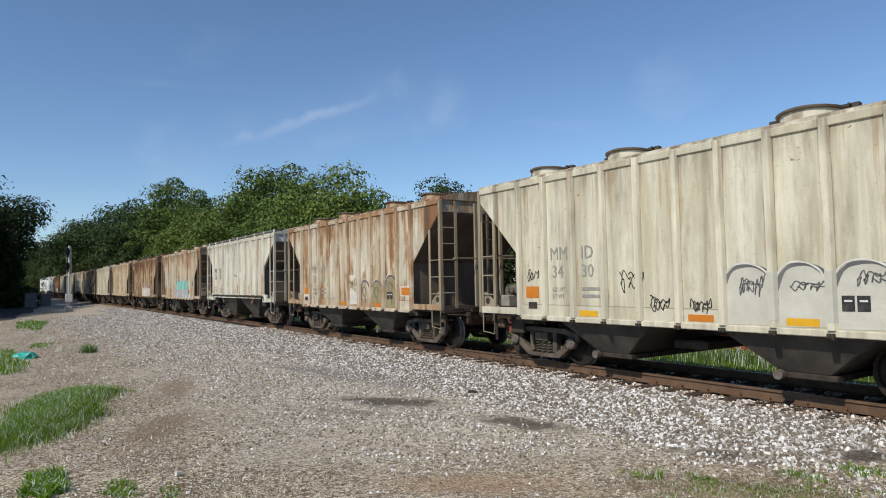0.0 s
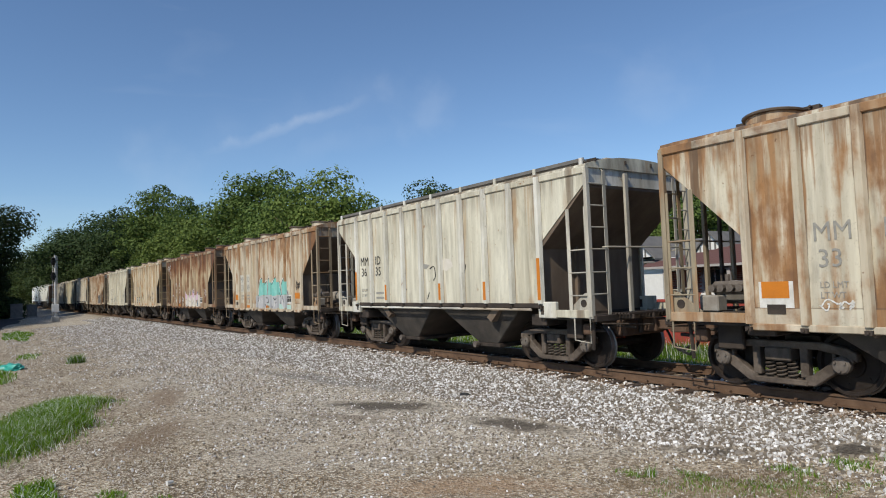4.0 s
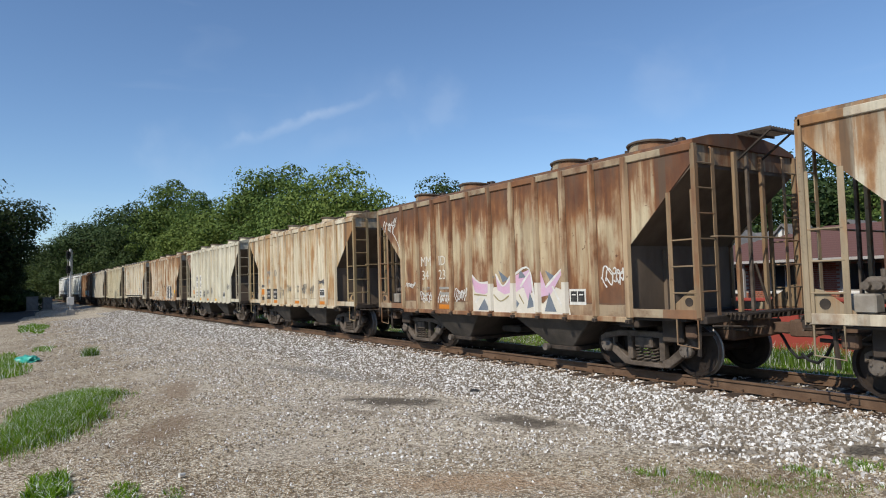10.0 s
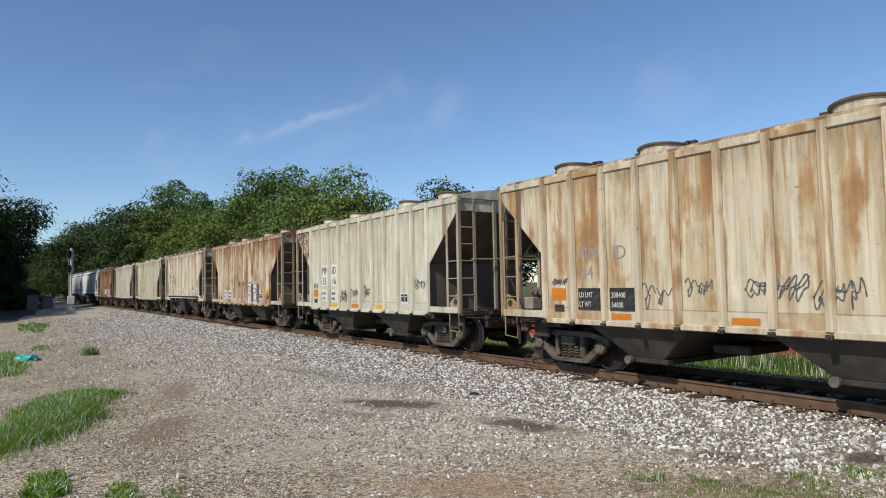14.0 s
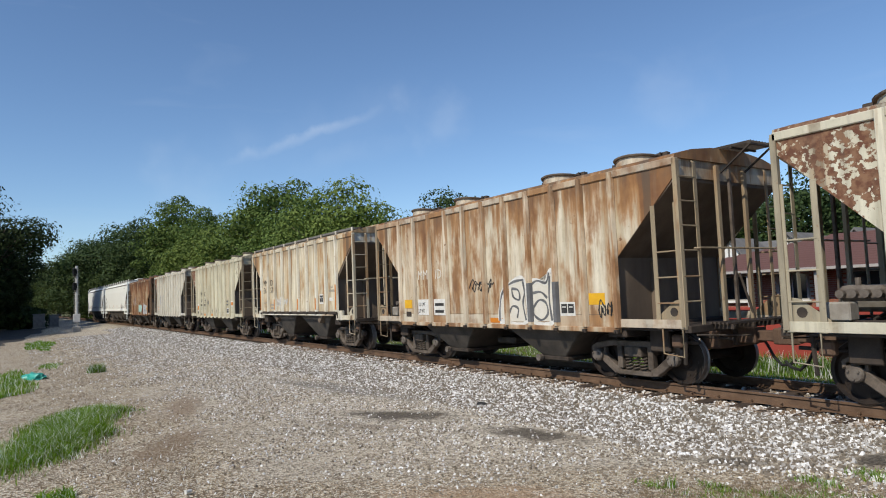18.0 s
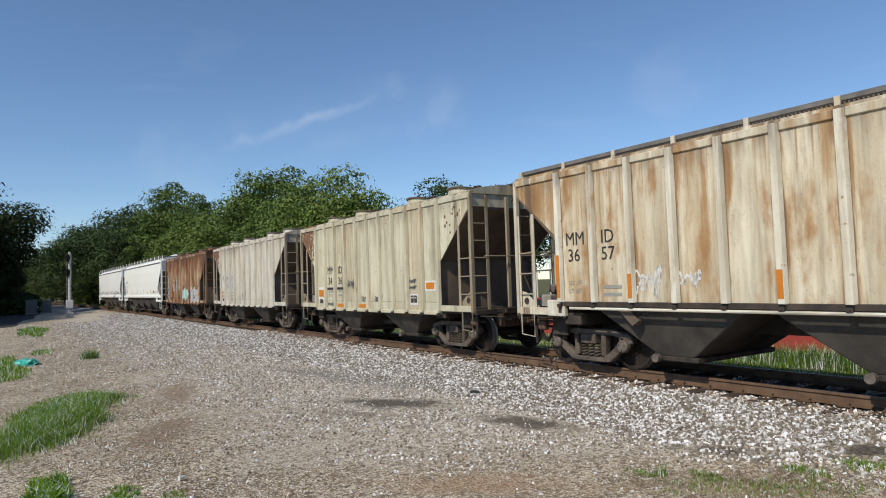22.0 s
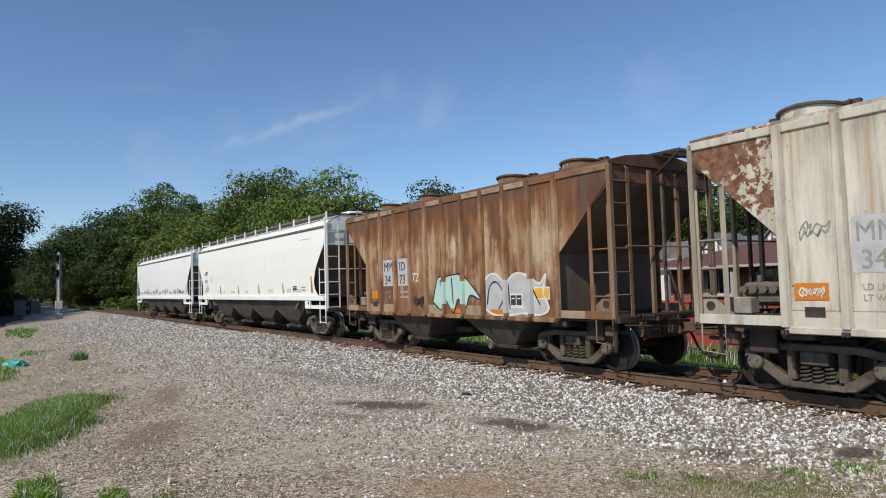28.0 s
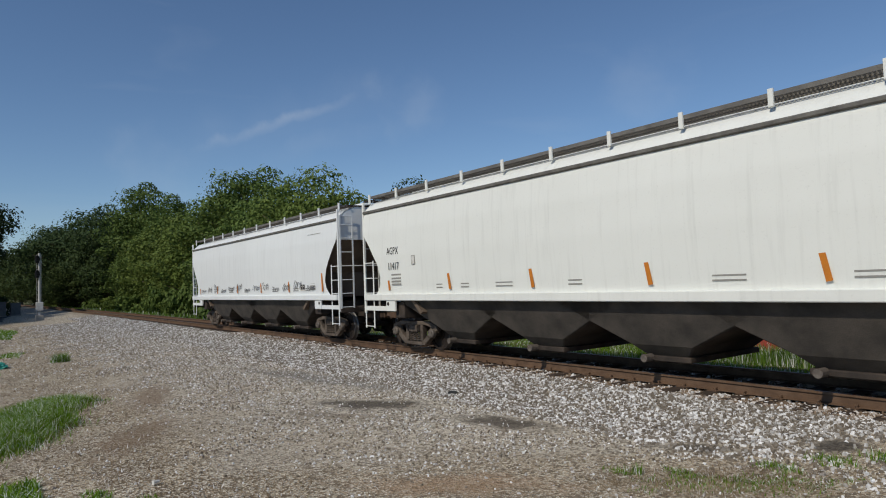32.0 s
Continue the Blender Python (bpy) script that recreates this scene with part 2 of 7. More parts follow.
                col = mixed(nt, times_(nt, strip, 0.62), col, mixed(nt, ramped(nt, own.outputs["Value"], 0.3, 0.8), tuple(min(0.7, 1.05 * c) for c in base), rust_a if rust > 0.4 else tint))
                col = mixed(nt, times_(nt, calc(nt, "MULTIPLY", ramped(nt, z, 1.268, 1.274), ramped(nt, z, 1.292, 1.284)), 0.5), col, (0.09, 0.07, 0.05))
        high = calc(nt, "MULTIPLY", ramped(nt, z, 3.30, 3.95), noise_fac(nt, 3.0, 6, 0.40, 0.62, (1.6, 1, 0.3), off, vec))
        col = mixed(nt, times_(nt, high, 0.6), col, (0.11, 0.085, 0.065))
    if peel:
        corner = calc(nt, "MULTIPLY", ramped(nt, x, -3.75, -4.15), ramped(nt, z, 2.3, 2.9))
        where = calc(nt, "ADD", calc(nt, "MULTIPLY", corner, 0.35), times_(nt, noise_fac(nt, 1.1, 2, 0.2, 0.8, offset=off), 0.30))
        flakes = ramped(nt, calc(nt, "ADD", noise_fac(nt, 8.5, 5, 0.0, 1.0, offset=off), where), 0.92, 0.96)
        col = mixed(nt, flakes, col, mixed(nt, noise_fac(nt, 9.0, 4, 0.4, 0.6, offset=off), (0.125, 0.052, 0.030), (0.22, 0.12, 0.07)))
    # soot runs, road dust at the foot, fine specks
    soot = noise_fac(nt, 4.5, 6, 0.53, 0.74, (1.8, 1, 0.12), (off[1], off[2], off[0]), vec)
    col = mixed(nt, times_(nt, soot, grime), col, (0.07, 0.062, 0.052))
    foot = calc(nt, "MULTIPLY", ramped(nt, z, 1.75, 1.0), noise_fac(nt, 2.2, 6, 0.3, 0.7, (1, 1, 1), off))
    col = mixed(nt, times_(nt, foot, grime * 0.7), col, (0.20, 0.16, 0.12))
    specks = noise_fac(nt, 26.0, 4, 0.60, 0.74, offset=off)
    col = mixed(nt, times_(nt, specks, grime * 0.9), col, (0.10, 0.075, 0.055))
    nt.links.new(col, bs.inputs["Base Color"])
    bs.inputs["Roughness"].default_value = 0.45 if clean else 0.75
    bs.inputs["Specular IOR Level"].default_value = 0.3
    bumped(nt, bs, noise_fac(nt, 1.7, 3, 0.2, 0.8, (1.3, 1, 0.5), off), 0.22, 0.04 if not clean else 0.02)
    return m


M = {}
M["ground"] = None
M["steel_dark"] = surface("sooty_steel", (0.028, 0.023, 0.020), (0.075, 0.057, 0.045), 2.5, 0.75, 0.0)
# bay paint is set extra dark to deepen the shade below the cars
M["bay"] = surface("shade_darkened_bay_paint", (0.040, 0.036, 0.032), (0.092, 0.079, 0.067), 1.6, 0.75)
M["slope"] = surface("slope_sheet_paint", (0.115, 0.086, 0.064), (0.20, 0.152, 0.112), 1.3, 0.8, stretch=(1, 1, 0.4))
M["truck"] = surface("dusty_cast_steel", (0.062, 0.048, 0.038), (0.175, 0.142, 0.115), 3.5, 0.8)
M["wheel"] = surface("wheel_steel", (0.024, 0.018, 0.015), (0.050, 0.037, 0.030), 4.0, 0.6, 0.3)
M["tread"] = surface("polished_tread", (0.30, 0.29, 0.28), (0.20, 0.19, 0.18), 6.0, 0.55, 0.8, bump=0)
M["rail"] = surface("rusty_rail", (0.105, 0.062, 0.038), (0.175, 0.108, 0.068), 4.0, 0.8)
M["railtop"] = surface("worn_rail_head", (0.22, 0.18, 0.15), (0.15, 0.115, 0.09), 5.0, 0.4, 0.7, bump=0)
M["tie"] = surface("creosote_timber", (0.035, 0.025, 0.019), (0.085, 0.060, 0.045), 6.0, 0.9, stretch=(1, 0.2, 1))
M["coupler"] = surface("rusty_casting", (0.085, 0.052, 0.036), (0.15, 0.095, 0.065), 5.0, 0.85)
M["concrete"] = surface("weathered_concrete", (0.36, 0.34, 0.31), (0.27, 0.26, 0.24), 2.0, 0.9)
M["grey_metal"] = surface("grey_mast_paint", (0.58, 0.58, 0.57), (0.46, 0.46, 0.45), 3.0, 0.6)
M["black_metal"] = surface("black_paint", (0.018, 0.018, 0.018), (0.03, 0.03, 0.03), 3.0, 0.5)
M["orange"] = surface("orange_sheeting", (0.60, 0.20, 0.018), (0.50, 0.17, 0.02), 5.0, 0.5, bump=0)
M["yellow"] = surface("yellow_sheeting", (0.75, 0.42, 0.02), (0.62, 0.33, 0.02), 5.0, 0.5, bump=0)
M["stencil"] = surface("black_stencil_paint", (0.025, 0.025, 0.026), (0.09, 0.085, 0.075), 9.0, 0.7, lo=0.45, hi=0.75, bump=0)
M["white_paint"] = surface("white_marking_paint", (0.72, 0.71, 0.68), (0.55, 0.53, 0.48), 7.0, 0.7, bump=0)
M["teal"] = surface("teal_spray_paint", (0.16, 0.50, 0.44), (0.30, 0.60, 0.54), 2.5, 0.6, bump=0)
M["pink"] = surface("pink_spray_paint", (0.62, 0.36, 0.50), (0.55, 0.45, 0.55), 3.0, 0.6, bump=0)
M["grey_spray"] = surface("grey_spray_paint", (0.50, 0.50, 0.50), (0.38, 0.38, 0.40), 4.0, 0.6, bump=0)
M["bark"] = surface("bark", (0.085, 0.065, 0.050), (0.15, 0.12, 0.095), 5.0, 0.95, stretch=(1, 1, 0.2))


# ---- mesh helpers ----
def box(bm, x0, x1, y0, y1, z0, z1):
    v = [bm.verts.new((x, y, z)) for z in (z0, z1) for x, y in ((x0, y0), (x1, y0), (x1, y1), (x0, y1))]
    for f in ((3, 2, 1, 0), (4, 5, 6, 7), (0, 1, 5, 4), (1, 2, 6, 5), (2, 3, 7, 6), (3, 0, 4, 7)):
        bm.faces.new([v[i] for i in f])
    return v


def prism(bm, pts, y0, y1, place=lambda a, b, y: (a, y, b)):
    """A polygon (a, b), extruded from y0 to y1."""
    p, q = [bm.verts.new(place(a, b, y0)) for a, b in pts], [bm.verts.new(place(a, b, y1)) for a, b in pts]
    bm.faces.new(p)
    bm.faces.new(q[::-1])
    n = len(pts)
    for i in range(n):
        bm.faces.new((p[i], q[i], q[(i + 1) % n], p[(i + 1) % n]))


def tube(bm, pts, r, n=6, r_end=None, caps=True):
    """A round bar along a line of points."""
    pts = [Vector(p) for p in pts]
    rings = []
    for i, p in enumerate(pts):
        d = (pts[min(i + 1, len(pts) - 1)] - pts[max(i - 1, 0)]).normalized()
        side = d.cross(Vector((0, 0, 1)) if abs(d.z) < 0.9 else Vector((1, 0, 0))).normalized()
        up = d.cross(side)
        rr = r if r_end is None else r + (r_end - r) * i / (len(pts) - 1)
        rings.append([bm.verts.new(p + rr * (math.cos(6.28319 * k / n) * side + math.sin(6.28319 * k / n) * up)) for k in range(n)])
    for a, b in zip(rings, rings[1:]):
        for k in range(n):
            bm.faces.new((a[k], a[(k + 1) % n], b[(k + 1) % n], b[k]))
    if caps:
        bm.faces.new(rings[0][::-1])
        bm.faces.new(rings[-1])


def turned(bm, profile, n=24, place=lambda r, a, h: (r * math.cos(a), r * math.sin(a), h)):
    """A body of revolution from (radius, height) pairs."""
    rings = [[bm.verts.new(place(r, 6.28319 * k / n, h)) for k in range(n)] for r, h in profile]
    for a, b in zip(rings, rings[1:]):
        for k in range(n):
            bm.faces.new((a[k], a[(k + 1) % n], b[(k + 1) % n], b[k]))
    bm.faces.new(rings[0][::-1])
    bm.faces.new(rings[-1])


def mesh_from(bm, name, bevel=0.0, smooth=False):
    bmesh.ops.recalc_face_normals(bm, faces=bm.faces[:])
    if bevel:
        bmesh.ops.bevel(bm, geom=[e for e in bm.edges if e.is_manifold and e.calc_face_angle(0) > 0.6], offset=bevel, segments=1, affect="EDGES", clamp_overlap=True)
    if smooth:
        for f in bm.faces:
            f.smooth = True
    me = bpy.data.meshes.new(name)
    bm.to_mesh(me)
    bm.free()
    me.materials.append(None)
    return me


STOCK = {}


def stock(key, build, bevel=0.0, smooth=False):
    """The mesh of that key, built once."""
    if key not in STOCK:
        bm = bmesh.new()
        build(bm)
        STOCK[key] = mesh_from(bm, key, bevel, smooth)
    return STOCK[key]


def put(name, me, material, parent=None, label="", m=None):
    """A mesh object with its own material on a mesh that others may share."""
    ob = new(name, me)
    ob.material_slots[0].link = "OBJECT"
    ob.material_slots[0].material = material
    if parent is not None:
        ob.parent = parent
    if m is not None:
        ob.matrix_basis = m
    if label:
        tagged(ob, label)
    return ob


def raw(name, verts, faces, material, smooth=False):
    me = bpy.data.meshes.new(name)
    me.from_pydata(verts, [], faces)
    me.materials.append(material)
    if smooth:
        me.polygons.foreach_set("use_smooth", [True] * len(me.polygons))
    me.update()
    return new(name, me)


def text_mesh(body, size, stretch=1.0):
    """The outlines of a word as a flat mesh in the xz plane, facing -y, its lower left at the origin."""
    cu = bpy.data.curves.new("word", "FONT")
    cu.body, cu.size, cu.resolution_u, cu.extrude = body, size, 2, 0.0015
    ob = new("word", cu)
    bpy.context.view_layer.update()
    me = bpy.data.meshes.new_from_object(ob.evaluated_get(bpy.context.evaluated_depsgraph_get()))
    bpy.data.objects.remove(ob)
    me.transform(Matrix.Rotation(radians(90), 4, "X") @ Matrix.Diagonal((stretch, 1, 1, 1)))
    me.materials.clear()
    me.materials.append(None)
    return me


# ---- line of the track ----
def track_at(s, lat=0.0):
    """The place s metres along the track and lat metres beside it (+ is the far side), and the heading in degrees."""
    q = min(s, 0.0) * BEND
    x = math.sin(q) / BEND if s < 0 else s
    y = TRACK_Y - ((1 - math.cos(q)) / BEND if s < 0 else 0.0)
    return x + lat * math.sin(q), y + lat * math.cos(q), -math.degrees(q)


def lat_of(x, y):
    """How far beside the track a place lies (the bend is slight)."""
    return y - TRACK_Y + np.where(x < 0, 0.5 * BEND * x * x, 0.0)


LAT = np.array([-400, -60, -14, -7.0, -3.4, -2.6, -1.75, -1.45, 1.45, 1.8, 3.0, 4.5, 9.0, 13.0, 40, 400.0])
HGT = np.array([-0.8, -0.75, -0.62, -0.46, -0.40, -0.36, -0.25, -0.225, -0.225, -0.30, -0.72, -0.86, -0.92, -0.95, -1.0, -1.0])


def ground_z(x, y):
    lat = lat_of(np.asarray(x, float), np.asarray(y, float))
    z = np.interp(lat, LAT, HGT)
    far = np.clip((np.abs(lat) - 1.7) / 3.0, 0, 1)
    return z + far * (0.035 * np.sin(0.9 * x + 0.5 * y) * np.sin(0.7 * y - 0.3 * x) + 0.02 * np.sin(2.3 * x) * np.sin(1.9 * y + 1))


# oily dirt and sooty patches in the gravel: place, half sizes, turn, colour
STAINS = [(-10.7, 5.95, 1.9, 0.62, 28, (0.075, 0.062, 0.050)), (-7.7, 6.55, 1.4, 0.46, 15, (0.085, 0.070, 0.056)), (-4.85, 7.32, 0.75, 0.34, 40, (0.060, 0.052, 0.044)),
          (-14.8, 6.6, 5.2, 0.75, 10, (0.15, 0.155, 0.16)), (-5.9, 4.3, 1.7, 0.5, 40, (0.36, 0.235, 0.14)), (-10.4, 5.0, 1.6, 0.4, 30, (0.25, 0.205, 0.155)), (-3.6, 8.35, 0.5, 0.3, 40, (0.06, 0.052, 0.045)),
          (-3.9, 6.3, 1.5, 0.55, 50, (0.36, 0.28, 0.17)), (-11.5, 2.1, 2.2, 0.7, -25, (0.20, 0.135, 0.085)), (-15.5, 3.1, 2.6, 0.6, -15, (0.22, 0.15, 0.095))]


# ---- ground: one sheet to the horizon ----
def ground_material():
    m, nt, bs = nodes_of("gravel_and_dirt")
    N, L = nt.nodes, nt.links
    tc, sep = N.new("ShaderNodeTexCoord"), N.new("ShaderNodeSeparateXYZ")
    L.new(tc.outputs["Object"], sep.inputs["Vector"])
    vor = N.new("ShaderNodeTexVoronoi")
    vor.inputs["Scale"].default_value = 26.0
    L.new(tc.outputs["Object"], vor.inputs["Vector"])
    vor2 = N.new("ShaderNodeTexVoronoi")
    vor2.inputs["Scale"].default_value = 55.0
    L.new(tc.outputs["Object"], vor2.inputs["Vector"])
    bw = N.new("ShaderNodeRGBToBW")
    L.new(vor.outputs["Color"], bw.inputs["Color"])
    bw2 = N.new("ShaderNodeRGBToBW")
    L.new(vor2.outputs["Color"], bw2.inputs["Color"])
    stone = mixed(nt, ramped(nt, bw.outputs["Val"], 0.27, 0.73), (0.185, 0.160, 0.128), (0.74, 0.67, 0.55))
    stone = mixed(nt, times_(nt, ramped(nt, bw2.outputs["Val"], 0.3, 0.7), 0.40), stone, (0.54, 0.50, 0.43))
    tone = noise_fac(nt, 0.35, 5, 0.35, 0.65)
    stone = mixed(nt, times_(nt, tone, 0.40), stone, (0.48, 0.40, 0.30))

    def ramp(out, a, b):
        r = N.new("ShaderNodeMapRange")
        r.interpolation_type = "SMOOTHSTEP"
        r.inputs["From Min"].default_value, r.inputs["From Max"].default_value = a, b
        L.new(out, r.inputs["Value"])
        return r.outputs["Result"]

    def add(a, b):
        t = N.new("ShaderNodeMath")
        t.operation = "ADD"
        L.new(a, t.inputs[0])
        L.new(b, t.inputs[1])
        return t.outputs["Value"]
    wob = N.new("ShaderNodeTexNoise")
    wob.inputs["Scale"].default_value, wob.inputs["Detail"].default_value = 0.55, 6
    L.new(tc.outputs["Object"], wob.inputs["Vector"])
    # trodden dirt on the camera's side of a wavering line, and out beyond the grass on the far side
    wave = calc(nt, "MULTIPLY", calc(nt, "SUBTRACT", wob.outputs["Fac"], 0.5), 3.2)
    fine = calc(nt, "MULTIPLY", calc(nt, "SUBTRACT", noise_fac(nt, 3.5, 7, 0.2, 0.8, rough=0.75), 0.5), 1.6)
    rough_y = calc(nt, "ADD", calc(nt, "ADD", sep.outputs["Y"], wave), fine)
    east = calc(nt, "MULTIPLY", calc(nt, "ADD", calc(nt, "MAXIMUM", sep.outputs["X"], -8.0), 8.0), 1.2)
    soft = ramp(calc(nt, "SUBTRACT", rough_y, calc(nt, "MULTIPLY", east, 0.6)), 6.4, 3.4)
    near = ramp(calc(nt, "SUBTRACT", rough_y, east), 3.6, 2.4)
    dirt = mixed(nt, noise_fac(nt, 1.6, 7, 0.35, 0.68), (0.24, 0.178, 0.112), (0.47, 0.375, 0.255))
    chips = mixed(nt, ramped(nt, bw2.outputs["Val"], 0.52, 0.66), dirt, (0.66, 0.60, 0.49))
    chips = mixed(nt, ramped(nt, bw.outputs["Val"], 0.42, 0.28), chips, (0.21, 0.165, 0.115))
    col = mixed(nt, times_(nt, soft, 0.45), stone, chips)
    col = mixed(nt, times_(nt, near, 0.85), col, chips)
    # a duller ground tone under the ballast, brown with rust beside the rails
    bed = calc(nt, "MULTIPLY", ramp(rough_y, 6.9, 7.8), ramp(calc(nt, "SUBTRACT", rough_y, east), 2.8, 3.8))
    col = mixed(nt, times_(nt, bed, 0.35), col, (0.30, 0.265, 0.22))
    col = mixed(nt, times_(nt, ramp(rough_y, 8.6, 9.6), 0.55), col, (0.30, 0.20, 0.12))
    far = ramp(sep.outputs["Y"], 12.6, 13.6)
    soil = mixed(nt, noise_fac(nt, 1.2, 6, 0.3, 0.7), (0.075, 0.085, 0.03), (0.16, 0.15, 0.07))
    col = mixed(nt, far, col, soil)
    # the far left: bare earth and a dark road beyond
    left = ramp(rough_y, 3.3, 2.1)
    turf = mixed(nt, noise_fac(nt, 1.1, 8, 0.40, 0.60, rough=0.72), (0.43, 0.345, 0.235), (0.17, 0.120, 0.072))
    turf = mixed(nt, ramped(nt, bw2.outputs["Val"], 0.53, 0.64), turf, (0.70, 0.64, 0.52))
    turf = mixed(nt, ramped(nt, bw.outputs["Val"], 0.38, 0.26), turf, (0.17, 0.128, 0.085))
    col = mixed(nt, times_(nt, left, 0.9), col, turf)
    for cx, cy, rx, ry, turn, tone in STAINS:
        mp, ln = N.new("ShaderNodeMapping"), N.new("ShaderNodeVectorMath")
        mp.vector_type = "TEXTURE"
        mp.inputs["Location"].default_value, mp.inputs["Rotation"].default_value, mp.inputs["Scale"].default_value = (cx, cy, -0.45), (0, 0, radians(turn)), (rx, ry, 3.0)
        ln.operation = "LENGTH"
        L.new(tc.outputs["Object"], mp.inputs["Vector"])
        L.new(mp.outputs["Vector"], ln.inputs[0])
        ragged = noise_fac(nt, 2.2, 7, 0.2, 0.8, rough=0.7)
        spot = ramp(add(ln.outputs["Value"], ragged), 1.45, 0.75)
        col = mixed(nt, times_(nt, spot, 0.85 if max(tone) < 0.12 else 0.60), col, tone)
    L.new(col, bs.inputs["Base Color"])
    bs.inputs["Roughness"].default_value = 0.95
    bs.inputs["Specular IOR Level"].default_value = 0.15
    mixh = N.new("ShaderNodeMath")
    mixh.operation = "ADD"
    L.new(vor.outputs["Distance"], mixh.inputs[0])
    L.new(times_(nt, vor2.outputs["Distance"], 0.5), mixh.inputs[1])
    bumped(nt, bs, mixh.outputs["Value"], 0.75, 0.035)
    return m


M["ground"] = ground_material()


def ground_sheet():
    xs = np.concatenate([-np.geomspace(3000, 60, 24), np.linspace(-58, 8, 160), np.geomspace(10, 3000, 18)])
    ys = np.concatenate([-np.geomspace(3000, 12, 20), np.linspace(-11, 24, 120), np.geomspace(26, 3000, 18)])
    X, Y = np.meshgrid(xs, ys, indexing="ij")
    Z = ground_z(X, Y)
    n, k = X.shape
    idx = np.arange(n * k).reshape(n, k)
    f = np.stack([idx[:-1, :-1], idx[1:, :-1], idx[1:, 1:], idx[:-1, 1:]], -1).reshape(-1, 4)
    ob = raw("ground", np.stack([X, Y, Z], -1).reshape(-1, 3).tolist(), f.tolist(), M["ground"], True)
    return tagged(ob, "grey gravel and brown dirt ground beside the railway", "ground", kind="structure")


ground_sheet()


# ---- loose stones ----
def stone_material(name, a, b, c):
    m, nt, bs = nodes_of(name)
    g = nt.nodes.new("ShaderNodeNewGeometry")
    r = nt.nodes.new("ShaderNodeValToRGB")
    for i, (p, col) in enumerate(((0.0, a), (0.45, b), (1.0, c))):
        e = r.color_ramp.elements[0] if i == 0 else r.color_ramp.elements.new(p)
        e.position, e.color = p, (*col, 1)
    nt.links.new(g.outputs["Random Per Island"], r.inputs["Fac"])
    col = mixed(nt, times_(nt, noise_fac(nt, 25, 3, 0.3, 0.7), 0.3), r.outputs["Color"], (0.20, 0.17, 0.14))
    nt.links.new(col, bs.inputs["Base Color"])
    bs.inputs["Roughness"].default_value = 0.9
    bs.inputs["Specular IOR Level"].default_value = 0.2
    return m


def stones(name, label, n, xr, latr, size, material, power=1.0, seed=1, bury=0.25, thin=False):
    """Many angular stones, thicker towards the camera, in one mesh."""
    g = np.random.default_rng(seed)
    u = g.random(n) ** power
    x = xr[1] + (xr[0] - xr[1]) * u
    lat = latr[1] + (latr[0] - latr[1]) * g.random(n) ** (1.6 if thin else 1.0)
    y = TRACK_Y + lat - np.where(x < 0, 0.5 * BEND * x * x, 0)
    s = size[0] + (size[1] - size[0]) * g.random(n) ** 1.6
    keep = np.ones(n, bool)
    for cx, cy, rx, ry, turn, _ in STAINS:
        c, d = math.cos(radians(turn)), math.sin(radians(turn))
        e = np.hypot(((x - cx) * c + (y - cy) * d) / rx, (-(x - cx) * d + (y - cy) * c) / ry)
        keep &= (e > 0.85) | (g.random(n) < (0.14 if max(_) < 0.12 else 0.5))
    # the stones thin out where the dirt begins
    line = 3.2 + 1.2 * (np.maximum(x, -8.0) + 8.0) + 0.6 * np.sin(1.7 * x + 0.8 * y) + 0.4 * np.sin(4.1 * x)
    keep &= g.random(n) < np.clip(0.14 + (y - line + 0.5) / 1.2, 0.14, 1.0)
    x, y, s = x[keep], y[keep], s[keep]
    n = len(x)
    s = s * (1 + 0.9 * np.clip((-x - 12) / 40, 0, 1))
    base = np.array([(a, b, c) for c in (-1, 1) for a, b in ((-1, -1), (1, -1), (1, 1), (-1, 1))], float) * 0.5
    v = base[None] * g.uniform(0.6, 1.25, (n, 1, 3)) * (1 + g.uniform(-0.38, 0.38, (n, 8, 3)))
    v[:, 4:, :2] *= g.uniform(0.45, 0.95, (n, 1, 1))
    ang, tilt = g.uniform(0, 6.283, n), g.uniform(-0.6, 0.6, n)
    ca, sa, ct, st = np.cos(ang)[:, None], np.sin(ang)[:, None], np.cos(tilt)[:, None], np.sin(tilt)[:, None]
    a, b, c = v[..., 0], v[..., 1] * ct - v[..., 2] * st, v[..., 1] * st + v[..., 2] * ct
    P = np.stack([a * ca - b * sa, a * sa + b * ca, c], -1) * s[:, None, None]
    P += np.stack([x, y, ground_z(x, y) + s * bury], -1)[:, None]
    q = np.array([(4, 5, 6, 7), (0, 1, 5, 4), (1, 2, 6, 5), (2, 3, 7, 6), (3, 0, 4, 7)])
    F = (q[None] + 8 * np.arange(n)[:, None, None]).reshape(-1, 4)
    ob = raw(name, P.reshape(-1, 3), F, material)
    return tagged(ob, label, "stones", kind="stuff")


